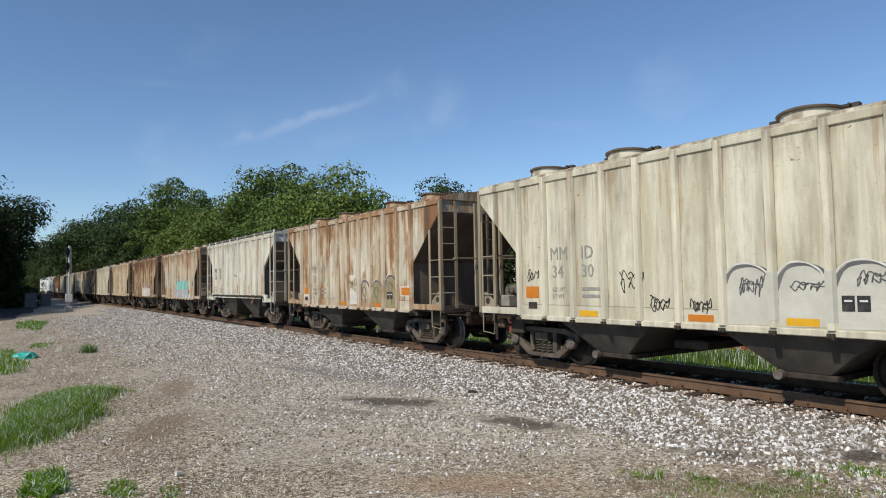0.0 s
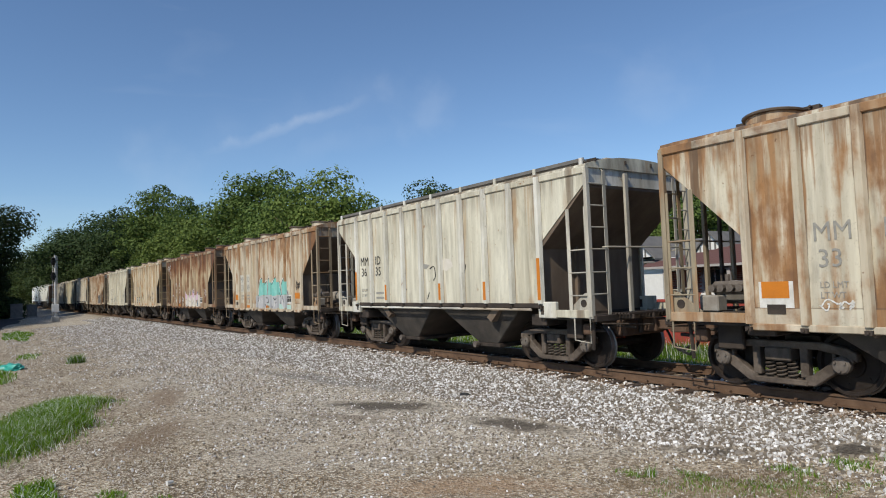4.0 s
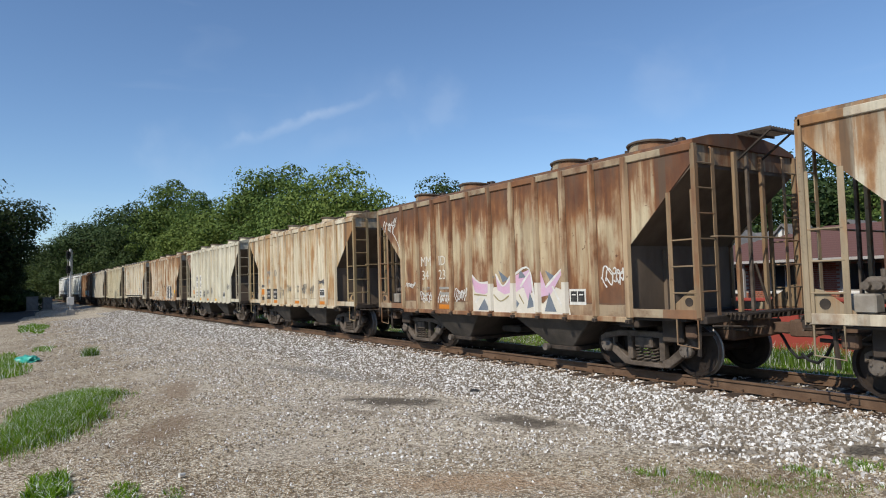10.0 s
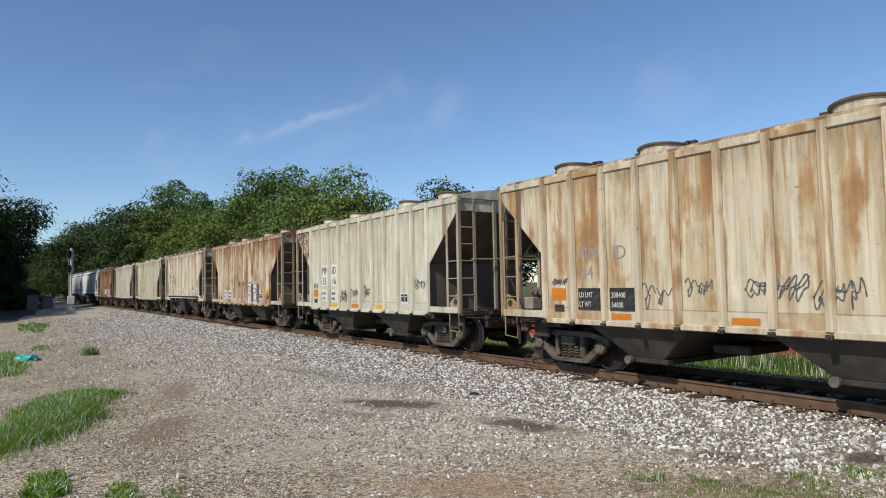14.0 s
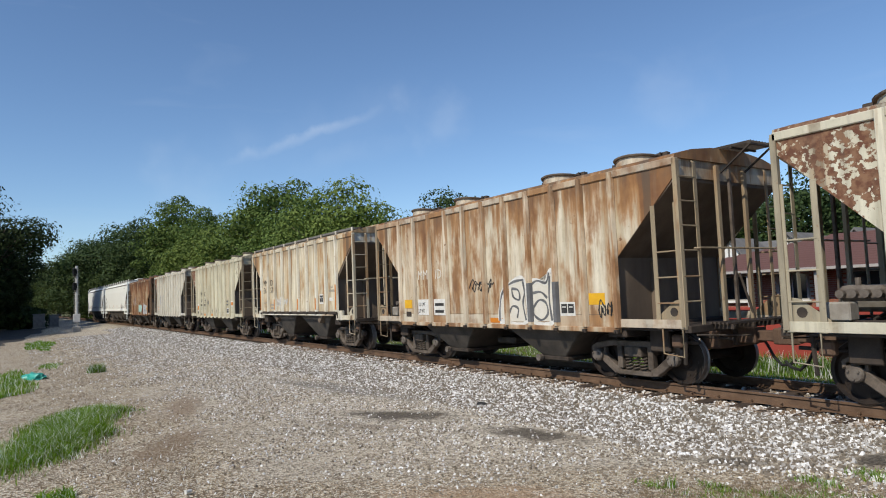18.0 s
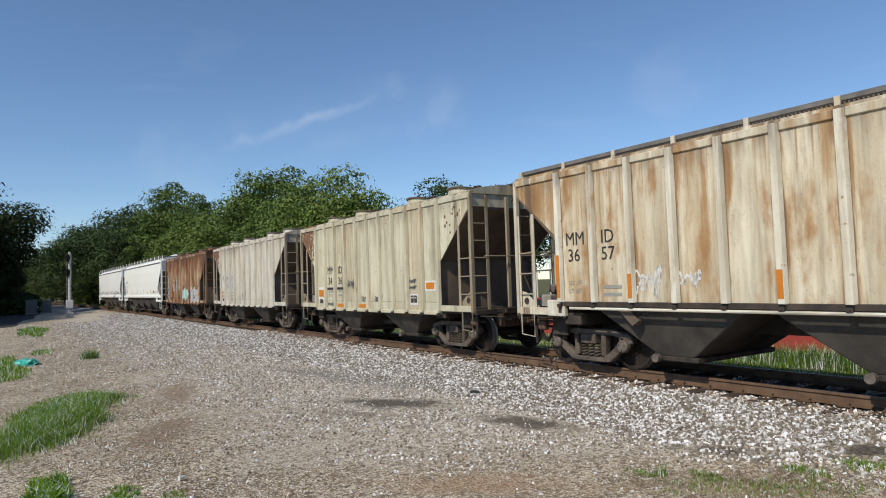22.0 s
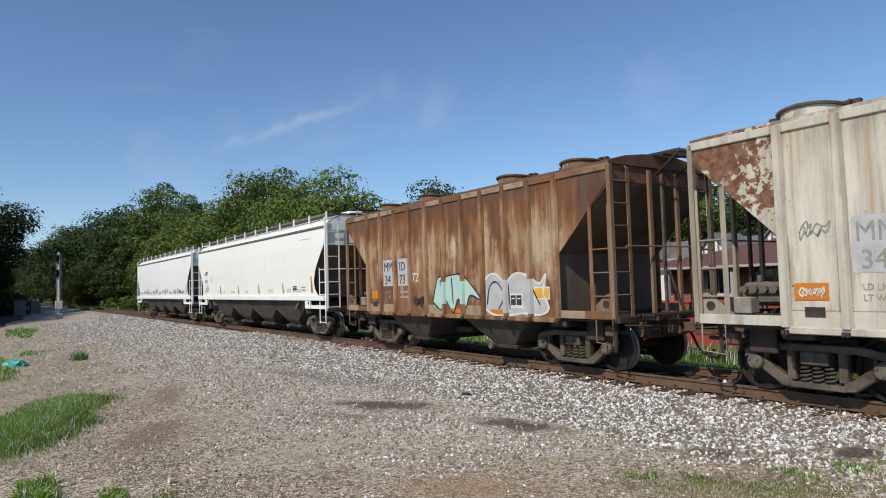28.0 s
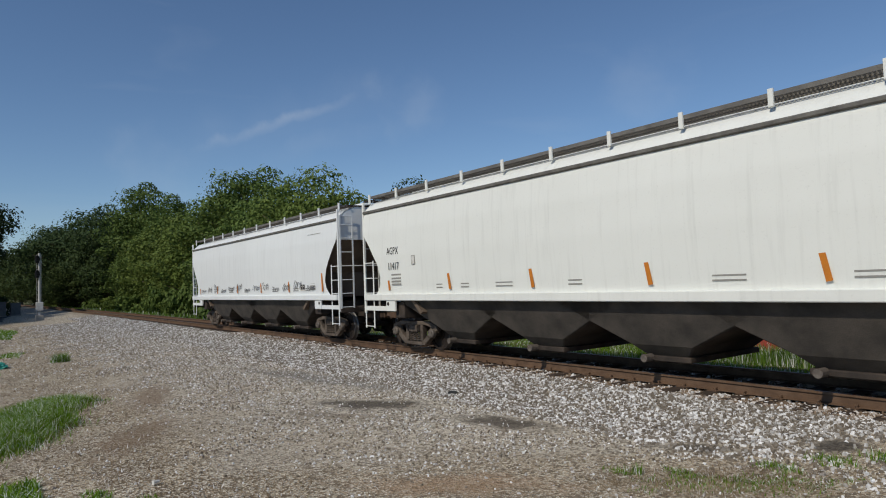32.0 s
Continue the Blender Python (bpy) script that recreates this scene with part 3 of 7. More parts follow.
M["ballast"] = stone_material("ballast_stone", (0.145, 0.122, 0.096), (0.205, 0.175, 0.139), (0.245, 0.213, 0.173))
M["pebble"] = stone_material("gravel_stone", (0.15, 0.121, 0.090), (0.24, 0.200, 0.154), (0.32, 0.274, 0.216))
stones("ballast", "pale grey angular crushed ballast stones along the track", 135000, (-70, 5), (-3.7, -1.20), (0.026, 0.052), M["ballast"], 1.9, 1, 0.14)
M["rusty_ballast"] = stone_material("rust_stained_stone", (0.14, 0.095, 0.062), (0.27, 0.19, 0.125), (0.36, 0.29, 0.22))
stones("ballast_shoulder", "rust-stained ballast stones along the rail", 9000, (-30, 5), (-1.42, -0.86), (0.030, 0.058), M["rusty_ballast"], 1.4, 7, 0.30)
stones("ballast_between_rails", "dirty ballast stones between the ties", 7000, (-30, 4), (-1.2, 3.2), (0.030, 0.06), M["ballast"], 1.3, 5)
stones("gravel", "fine mixed grey and tan gravel on the open ground", 100000, (-60, -1), (-10.2, -3.1), (0.012, 0.032), M["pebble"], 1.5, 2, thin=True)


# ---- track ----
def track():
    root = tagged(new("railway_track"), "rusty steel rails on dark timber ties in ballast", "railway track", kind="structure")
    stations = [s * 6.0 for s in range(-90, 9)]
    prof = [(-0.070, -0.172), (0.070, -0.172), (0.070, -0.160), (0.010, -0.145), (0.009, -0.045), (0.036, -0.036), (0.036, -0.004),
            (0.028, 0.0), (-0.028, 0.0), (-0.036, -0.004), (-0.036, -0.036), (-0.009, -0.045), (-0.010, -0.145), (-0.070, -0.160)]
    for side in (-0.755, 0.755):
        v, f, n = [], [], len(prof)
        for s in stations:
            for a, z in prof:
                x, y, _ = track_at(s, side + a)
                v.append((x, y, z))
        for i in range(len(stations) - 1):
            for k in range(n):
                f.append((i * n + k, i * n + (k + 1) % n, (i + 1) * n + (k + 1) % n, (i + 1) * n + k))
        ob = raw("rail", v, f, M["rail"])
        ob.data.materials.append(M["railtop"])
        for p in ob.data.polygons:
            if p.index % n == 7:
                p.material_index = 1
        ob.parent = root
    tie = stock("tie", lambda bm: box(bm, -0.115, 0.115, -1.30, 1.30, -0.36, -0.178), 0.012)
    plate = stock("tie_plate", lambda bm: box(bm, -0.09, 0.09, -0.15, 0.15, -0.179, -0.168), 0.004)
    spike = stock("rail_spike", lambda bm: (box(bm, -0.012, 0.012, -0.012, 0.012, -0.17, -0.125), box(bm, -0.02, 0.02, -0.022, 0.022, -0.135, -0.118)))
    g = random.Random(4)
    for i in range(130):
        s = 4.0 - i * 0.54 + g.uniform(-0.03, 0.03)
        x, y, h = track_at(s, g.uniform(-0.06, 0.06))
        put("tie", tie, M["tie"], root, m=pose(x, y, g.uniform(-0.012, 0.006), 0, 0, h + g.uniform(-1.2, 1.2)))
        if i < 36:
            x, y, h = track_at(s, -0.755)
            put("tie_plate", plate, M["rail"], root, m=pose(x, y, 0, 0, 0, h))
            for dx, dl in ((0.05, -0.085), (-0.05, 0.085)):
                x, y, h = track_at(s + dx, -0.755 + dl)
                put("rail_spike", spike, M["rail"], root, m=pose(x, y, 0, 0, 0, h))
    joint = stock("joint_bar", lambda bm: (box(bm, -0.3, 0.3, -0.035, 0.035, -0.14, -0.05), [tube(bm, [(d, -0.06, -0.095), (d, 0.06, -0.095)], 0.016) for d in (-0.22, -0.08, 0.08, 0.22)]), 0.006)
    for s in (-3.4, -15.3, -27.2, -39.1):
        x, y, h = track_at(s, -0.755)
        put("joint_bar", joint, M["rail"], root, m=pose(x, y, 0, 0, 0, h))


track()


# ---- hopper cars ----
# A car's own space: origin on the rails amidships, x towards its leading end, the side next to the camera at -y.
GAP, AXLE, WHEEL_R = 1.70, 0.889, 0.457
LENGTH = {"ribbed": 10.85, "tall": 10.75, "smooth": 16.64}


def wheelset_mesh():
    def build(bm):
        def wheel(side):
            prof = [(0.10, 0.06), (0.19, 0.075), (0.20, 0.045), (0.37, 0.03), (0.395, 0.075), (WHEEL_R - 0.008, 0.075), (WHEEL_R, 0.06), (WHEEL_R, -0.03),
                    (WHEEL_R + 0.022, -0.045), (WHEEL_R + 0.022, -0.065), (0.39, -0.068), (0.37, -0.01), (0.20, 0.0), (0.19, -0.06), (0.10, -0.06)]
            turned(bm, prof, 32, lambda r, a, h: (r * math.cos(a), side * (0.765 + h), r * math.sin(a)))
            for k in range(6):
                a = k * 1.0472 + 0.3
                box_at = (0.30 * math.cos(a), side * 0.80, 0.30 * math.sin(a))
                tube(bm, [box_at, (box_at[0], side * 0.812, box_at[2])], 0.018, 6)
        wheel(-1)
        wheel(1)
        tube(bm, [(0, -1.02, 0), (0, 1.02, 0)], 0.085, 12)
    if "wheelset" not in STOCK:
        me = stock("wheelset", build)
        me.materials.append(M["tread"])
        for p in me.polygons:
            c = p.center
            if math.hypot(c.x, c.z) > WHEEL_R - 0.016:
                p.material_index = 1
    return STOCK["wheelset"]


def side_frame_mesh():
    """A cast side frame: an arched top bar, a drop belly, two window holes and pedestal ends."""
    def build(bm):
        y0, y1 = -0.075, 0.075
        prism(bm, [(-1.08, 0.50), (-1.08, 0.63), (-0.96, 0.69), (-0.60, 0.76), (0.60, 0.76), (0.96, 0.69), (1.08, 0.63), (1.08, 0.50), (0.96, 0.57), (0.55, 0.65), (-0.55, 0.65), (-0.96, 0.57)], y0, y1)
        for s in (-1, 1):
            bar = [(0.36, 0.25), (0.34, 0.11), (0.50, 0.12), (1.03, 0.50), (1.03, 0.62), (0.90, 0.62), (0.47, 0.28)]
            prism(bm, [(s * a, b) for a, b in bar], y0, y1)
            prism(bm, [(s * a, b) for a, b in ((0.30, 0.22), (0.42, 0.24), (0.42, 0.70), (0.30, 0.70))], y0, y1)
            prism(bm, [(s * a, b) for a, b in ((0.74, 0.34), (0.79, 0.34), (0.79, 0.66), (0.74, 0.66))], y0 * 0.8, y1 * 0.8)
        prism(bm, [(-0.40, 0.11), (0.40, 0.11), (0.40, 0.20), (-0.40, 0.20)], y0 * 1.3, y1 * 1.3)
    return stock("side_frame", build, 0.016)


def truck(car, x, sway):
    """A two-axle freight truck as a part of the car: bolster, side frames, springs, bearings, wheelsets."""
    bol = put("truck", stock("bolster", lambda bm: (box(bm, -0.20, 0.20, -1.12, 1.12, 0.46, 0.66), box(bm, -0.28, 0.28, -0.35, 0.35, 0.60, 0.80)), 0.02), M["truck"], car, m=pose(x, 0, 0))
    for y in (-0.99, 0.99):
        put("side_frame", side_frame_mesh(), M["truck"], bol, m=pose(0, y, 0))
        for dx in (-0.17, 0.0, 0.17):
            def coil(bm):
                pts = [(0.062 * math.cos(a), 0.062 * math.sin(a), 0.20 + 0.26 * a / (6.2832 * 4.5)) for a in [k * 0.5236 for k in range(55)]]
                tube(bm, pts, 0.017, 5)
            put("spring", stock("spring", coil), M["truck"], bol, m=pose(dx, y * 1.02, 0))

        def cap(bm):
            turned(bm, [(0.125, -0.06), (0.125, 0.03), (0.105, 0.055), (0.06, 0.06)], 14, lambda r, a, h: (r * math.cos(a), -h, r * math.sin(a)))
            for k in range(3):
                a = k * 2.094 + 0.5
                tube(bm, [(0.075 * math.cos(a), -0.05, 0.075 * math.sin(a)), (0.075 * math.cos(a), -0.085, 0.075 * math.sin(a))], 0.017, 6)
        for dx in (-AXLE, AXLE):
            put("bearing", stock("bearing", cap), M["bearing"], bol, m=pose(dx, y * 1.1, WHEEL_R, 0, 0, 0 if y < 0 else 180))
    sets = []
    for dx in (-AXLE, AXLE):
        w = put("wheelset", wheelset_mesh(), M["wheel"], bol, m=pose(dx, 0, WHEEL_R))
        sets.append((w, dx))
    return sets


M["bearing"] = surface("greasy_bearing", (0.095, 0.078, 0.066), (0.18, 0.155, 0.132), 8.0, 0.6)


def coupler_mesh():
    def build(bm):
        box(bm, 0.0, 0.72, -0.09, 0.09, 0.76, 0.94)
        prism(bm, [(0.68, -0.12), (0.95, -0.17), (1.02, -0.05), (0.90, -0.02), (0.86, 0.08), (0.98, 0.16), (0.84, 0.20), (0.68, 0.12)], 0.72, 0.99, lambda a, b, z: (a, b, z))
        box(bm, -0.2, 0.3, -0.17, 0.17, 0.72, 0.99)
    return stock("coupler", build, 0.018)


def hose_mesh():
    return stock("air_hose", lambda bm: tube(bm, [(0.0, 0.32, 0.86), (0.14, 0.32, 0.84), (0.28, 0.30, 0.66), (0.40, 0.27, 0.46), (0.56, 0.22, 0.33), (0.74, 0.16, 0.36), (0.86, 0.10, 0.44)], 0.026, 7))


def bar(name, a, b, r, material, parent, n=6, label=""):
    """A round bar from a to b as a part."""
    a, b = Vector(a), Vector(b)
    key = "bar_%.3f_%.4f_%d" % ((b - a).length, r, n)
    me = stock(key, lambda bm: tube(bm, [(0, 0, 0), (0, 0, (b - a).length)], r, n))
    return put(name, me, material, parent, label, Matrix.Translation(a) @ (b - a).to_track_quat("Z", "Y").to_matrix().to_4x4())


def slab(name, x0, x1, y0, y1, z0, z1, material, parent, bevel=0.006, label=""):
    """A squared bar or plate as a part."""
    key = "slab_%.3f_%.3f_%.3f_%.3f" % (x1 - x0, y1 - y0, z1 - z0, bevel)
    dx, dy, dz = (x1 - x0) / 2, (y1 - y0) / 2, (z1 - z0) / 2
    me = stock(key, lambda bm: box(bm, -dx, dx, -dy, dy, -dz, dz), bevel)
    return put(name, me, material, parent, label, pose((x0 + x1) / 2, (y0 + y1) / 2, (z0 + z1) / 2))


def ladder(car, name, foot, across, bottom, top, width, rungs, material, stile=0.045):
    """Two flat stiles with round rungs. across: the way from the first stile to the second, (1, 0) or (0, 1) times a sign."""
    ax, ay = across
    def build(bm):
        for k in (0, 1):
            cx, cy = ax * width * k, ay * width * k
            hx, hy = (stile, 0.008) if ax else (0.008, stile)
            box(bm, cx - hx, cx + hx, cy - hy, cy + hy, bottom, top)
    lad = put(name, stock("%s_%g_%g_%g_%g_%g" % (name, ax, ay, bottom, top, width), build, 0.003), material, car, m=pose(foot[0], foot[1], 0))
    for z in rungs:
        bar("rung", (0, 0, z), (ax * width, ay * width, z), 0.014, material, lad)
    return lad


def brake_wheel(car, x, y, z, way, material):
    def build(bm):
        R, n = 0.28, 20
        ring = [(0.0, R * math.cos(6.28319 * k / n), R * math.sin(6.28319 * k / n)) for k in range(n + 1)]
        tube(bm, ring, 0.018, 6, caps=False)
        for k in range(5):
            a = k * 1.2566
            tube(bm, [(0.03, 0, 0), (0.0, R * math.cos(a), R * math.sin(a))], 0.014, 5)
        tube(bm, [(-0.12, 0, 0), (0.05, 0, 0)], 0.035, 8)
    put("brake_wheel", stock("brake_wheel", build), material, car, "five-spoked brake wheel", pose(x, y, z, 0, 0, 0 if way > 0 else 180))
    slab("brake_housing", x - way * 0.24 - 0.10, x - way * 0.24 + 0.10, y - 0.13, y + 0.13, z - 0.16, z + 0.20, material, car, 0.03)
    bar("brake_chain", (x - way * 0.2, y, z - 0.15), (x - way * 0.2, y, 1.1), 0.02, M["steel_dark"], car)


def brake_gear(car, X, way):
    """Air brake gear on the end floor: control valve, reservoir, cylinder, pipes."""
    slab("valve_bracket", *sorted((X(0.45), X(0.78))), -1.38, -1.12, 1.20, 1.46, M["gear_grey"], car, 0.02)
    v = slab("control_valve", *sorted((X(0.55), X(1.15))), -1.20, -0.85, 1.46, 1.68, M["bearing"], car, 0.05)
    for dx in (-0.24, -0.08, 0.08, 0.24):
        bar("valve_cap", (dx, -0.17, 0.0), (dx, -0.26, 0.0), 0.06, M["bearing"], v, 8)
    bar("valve_stem", (-0.1, 0, 0.10), (-0.1, 0, 0.22), 0.04, M["bearing"], v, 8)
    bar("reservoir", (X(0.30), -0.35, 1.48), (X(1.25), -0.35, 1.48), 0.20, M["gear_grey"], car, 14)
    bar("brake_cylinder", (X(0.40), 0.45, 1.42), (X(1.10), 0.45, 1.42), 0.15, M["truck"], car, 12)
    for y, z in ((-1.30, 1.17), (-0.70, 1.22), (0.1, 1.18)):
        bar("brake_pipe", (X(0.05), y, z), (X(1.6), y + 0.1, z + 0.03), 0.022, M["steel_dark"], car)
    bar("brake_pipe", (X(0.95), -1.1, 1.22), (X(0.95), -0.4, 1.35), 0.022, M["steel_dark"], car)
    slab("brake_lever", *sorted((X(0.25), X(0.33))), -0.9, 0.6, 1.28, 1.36, M["truck"], car, 0.01)


def end_gear(car, hl, way, mat_post, mat_frame, half=1.56, top=3.93, wheel=False, gear_end=False, spare=False):
    """What stands at one end of a ribbed car: posts, ladders, platform, end sill, grab rails, coupler, hose."""
    e = way * hl
    def X(d):
        return e - way * d
    lo, hi = sorted((X(0.05), X(-0.03)))
    for side in (-1, 1):
        slab("corner_post", lo, hi, side * half - 0.045, side * half + 0.045, 1.07, top, mat_post, car)
        ladder(car, "side_ladder", (X(0.52), side * (half + 0.01)), (way, 0), 1.04, 3.18, 0.47, (1.48, 1.92, 2.36), mat_post)
        ladder(car, "end_ladder", (X(-0.03), side * half), (0, -side), 1.04, top - 0.05, 0.46, (1.50, 1.92, 2.36, 2.78, 3.20, 3.62), mat_post)

        def gusset(bm):
            pts = [(0.0, 1.12), (0.62, 1.12), (0.60, 1.22), (0.20, 1.52), (0.0, 1.55)]
            prism(bm, [(-a, b) for a, b in pts], -0.010, 0.010)
        put("gusset", stock("gusset", gusset, 0.004), mat_post, car, m=pose(X(0.0), side * (half - 0.03), 0, 0, 0, 0 if way > 0 else 180))
        # no opening is cut: a dark disc stands for the hole's inner shade
        bar("jacking_hole", (X(0.22), side * (half - 0.045), 1.33), (X(0.22), side * (half - 0.012), 1.33), 0.075, M["steel_dark"], car, 12)
        s_lo, s_hi = sorted((X(0.02), X(1.40)))
        slab("end_side_sill", s_lo, s_hi, side * half - 0.03, side * half + 0.03, 1.05, 1.20, mat_frame, car)
        # stirrup below the corner
        def stirrup(bm):
            tube(bm, [(0.0, 0, 1.06), (0.0, 0, 0.62), (0.40, 0, 0.58), (0.40, 0, 1.06)], 0.016, 6)
        put("stirrup", stock("stirrup", stirrup), mat_post, car, m=pose(X(0.46) if way > 0 else X(0.06), side * half, 0))
        p_lo, p_hi = sorted((X(0.03), X(-0.03)))
        if spare and side > 0:
            continue
        slab("end_post", p_lo, p_hi, side * 0.42 - 0.048, side * 0.42 + 0.048, 1.07, 3.88, mat_post, car)
        bar("grab_hook", (X(-0.03), side * (half - 0.46), top - 0.06), (X(0.06), side * (half - 0.44), top + 0.02), 0.016, mat_post, car)
    lo, hi = sorted((X(0.03), X(-0.10)))
    slab("end_sill", lo, hi, -half, half, 0.98, 1.10, M["steel_dark"], car, 0.01)

    def walkboard(bm):
        for k in range(5):
            box(bm, 0.02 + 0.075 * k, 0.065 + 0.075 * k, -half + 0.55, half - 0.55, 1.10, 1.13)
        for y in (-0.9, -0.3, 0.3, 0.9):
            box(bm, 0.0, 0.40, y - 0.02, y + 0.02, 1.02, 1.10)
    put("crossover_board", stock("crossover_board", walkboard), M["steel_dark"], car, m=pose(X(-0.05), 0, 0, 0, 0, 0 if way > 0 else 180))
    if not spare:
        slab("end_post", *sorted((X(0.05), X(0.0))), -0.035, 0.035, 1.07, 3.85, M["truck"], car)
        bar("post_brace", (X(-0.02), 0.44, 1.12), (X(-0.02), 0.05, 1.95), 0.022, M["truck"], car)
    bar("end_rail", (X(-0.10), -half + 0.4, 2.40), (X(-0.10), half - 0.4, 2.40), 0.016, mat_post, car)
    for yy in (-half + 0.4, half - 0.4):
        bar("rail_bracket", (X(-0.10), yy, 2.40), (X(0.02), yy, 2.40), 0.016, mat_post, car)
    put("coupler", coupler_mesh(), M["coupler"], car, m=pose(X(-0.06), 0, 0, 0, 0, 0 if way > 0 else 180))
    slab("draft_gear", *sorted((X(0.9), X(-0.05))), -0.22, 0.22, 0.68, 1.00, M["steel_dark"], car, 0.015)
    slab("draft_housing", *sorted((X(1.15), X(0.02))), -0.62, 0.62, 0.64, 0.97, M["coupler"], car, 0.03)
    slab("rigging_bracket", *sorted((X(0.62), X(1.05))), -1.20, -1.10, 0.60, 1.02, M["steel_dark"], car, 0.02)
    bar("brake_hanger", (X(0.20), -1.30, 1.05), (X(0.24), -1.30, 0.42), 0.035, M["steel_dark"], car)
    slab("angle_cock", *sorted((X(0.28), X(0.50))), -1.32, -1.16, 0.70, 0.92, M["coupler"], car, 0.03)
    bar("brake_rod", (X(-0.02), -1.25, 0.80), (X(1.3), -0.9, 0.72), 0.03, M["steel_dark"], car)
    bar("train_line_pipe", (X(-0.20), -0.55, 0.82), (X(1.0), -0.75, 0.90), 0.028, M["steel_dark"], car)
    put("air_hose", hose_mesh(), M["black_metal"], car, m=pose(X(-0.02), 0, 0, 0, 0, 0 if way > 0 else 180))
    bar("uncoupling_lever", (X(-0.14), -half + 0.1, 0.95), (X(-0.30), -0.1, 0.86), 0.014, M["truck"], car)
    if gear_end:
        brake_gear(car, X, way)
    if wheel:
        brake_wheel(car, X(-0.12), 0.55, 1.95, way, M["truck"])


def body(car, kind, paints, posts):
    """The tank of a ribbed car: side sheets, ribs, chords, roof, hatches, slope sheets, hopper bays."""
    L = LENGTH[kind]
    hl, half = L / 2, 1.56
    tall = kind == "tall"
    cut = 2.58 if tall else 2.30           # where the slope line meets the first rib
    c1 = 1.30 if tall else 1.40            # first rib behind the end
    low = 1.30 if tall else 1.02
    top = 3.95
    for side in (-1, 1):
        def sheet(bm, s=side):
            # quads in columns, so that the sheet can bulge a little
            pts = [(-hl, top), (-hl, 3.66), (-hl + c1, cut), (-hl + c1, low), (hl - c1, low), (hl - c1, cut), (hl, 3.66), (hl, top)]
            prism(bm, pts, s * half - 0.010, s * half + 0.010)
        put("side_sheet", stock("side_sheet_%s_%d" % (kind, side), sheet), paints, car)
        slab("top_chord", -hl, hl, side * half - 0.045, side * half + 0.045, top - 0.13, top, paints, car, 0.012)
        # on tall cars the sill's dark colour stands for the shaded gap under the sheet
        slab("side_sill", -hl + c1, hl - c1, side * half - 0.05, side * half + 0.055, low - 0.07, low + 0.03, posts if not tall else M["steel_dark"], car, 0.012)
        if tall:
            bar("sill_rail", (-hl + c1 + 0.3, side * (half + 0.075), low - 0.10), (hl - c1 - 0.3, side * (half + 0.075), low - 0.10), 0.026, posts, car, 8)
        n = 10 if tall else 11
        def rib(bm):
            w, d = (0.05, 0.085) if tall else (0.045, 0.075)
            prism(bm, [(-w - 0.03, 0), (-w, -d), (w, -d), (w + 0.03, 0)], low + 0.02, top - 0.012, lambda a, b, z: (a, b, z))
        me = stock("side_post_" + kind, rib, 0.006)
        for k in range(n):
            x = -hl + c1 + 0.02 + (L - 2 * c1 - 0.04) * k / (n - 1)
            if side < 0:
                put("post_bracket", stock("post_bracket", lambda bm: (box(bm, -0.045, 0.045, -0.035, 0.035, -0.045, 0.02), tube(bm, [(0, -0.06, -0.01), (0, 0, -0.01)], 0.02, 6))), M["steel_dark"], car, m=pose(x, -half - 0.075, low - 0.035))
            put("side_post", me, posts, car, m=pose(x, side * (half + 0.010), 0, 0, 0, 0 if side < 0 else 180))
    def roof(bm):
        arc = [(-half - 0.02, top - 0.01), (-half, top + 0.05), (-1.1, top + 0.17), (-0.55, top + 0.24), (0, top + 0.26), (0.55, top + 0.24), (1.1, top + 0.17), (half, top + 0.05), (half + 0.02, top - 0.01)]
        prism(bm, arc, -hl, hl, lambda a, b, x: (x, a, b))
    put("roof", stock("roof_" + kind, roof), paints, car)
    if tall:
        def trough(bm):
            box(bm, -hl + 0.5, hl - 0.5, -0.36, 0.36, top + 0.20, top + 0.36)
        put("trough_hatch", stock("trough_hatch", trough, 0.03), paints, car)
        running_boards(car, hl, top + 0.13, 1.28, posts, 0.055)
    else:
        def hatch(bm):
            turned(bm, [(0.47, -0.20), (0.46, 0.045), (0.40, 0.05)], 24)
        def lid(bm):
            turned(bm, [(0.10, 0.046), (0.51, 0.046), (0.525, 0.07), (0.50, 0.088), (0.36, 0.108), (0.10, 0.118), (0.02, 0.118)], 24)
        def latch(bm):
            box(bm, 0.42, 0.66, -0.05, 0.05, 0.04, 0.13)
            tube(bm, [(0.55, -0.12, 0.10), (0.55, 0.12, 0.10)], 0.02, 6)
        for d in (1.50, 3.62, 7.10, 9.35):
            h = put("roof_hatch", stock("roof_hatch", hatch), paints, car, m=pose(hl - d, -0.60, top + 0.215, -7, 0, 0))
            put("hatch_lid", stock("hatch_lid", lid), M["lid"], h)
            put("hatch_latch", stock("hatch_latch", latch), M["steel_dark"], h, m=pose(0, 0, 0))
            slab("hatch_hinge", -0.66, -0.46, -0.08, 0.08, 0.03, 0.10, M["steel_dark"], h, 0.01)
            put("roof_hatch", stock("roof_hatch", hatch), paints, car, m=pose(hl - d, 0.60, top + 0.225, 7, 0, 0))
        grating(car, hl, top)
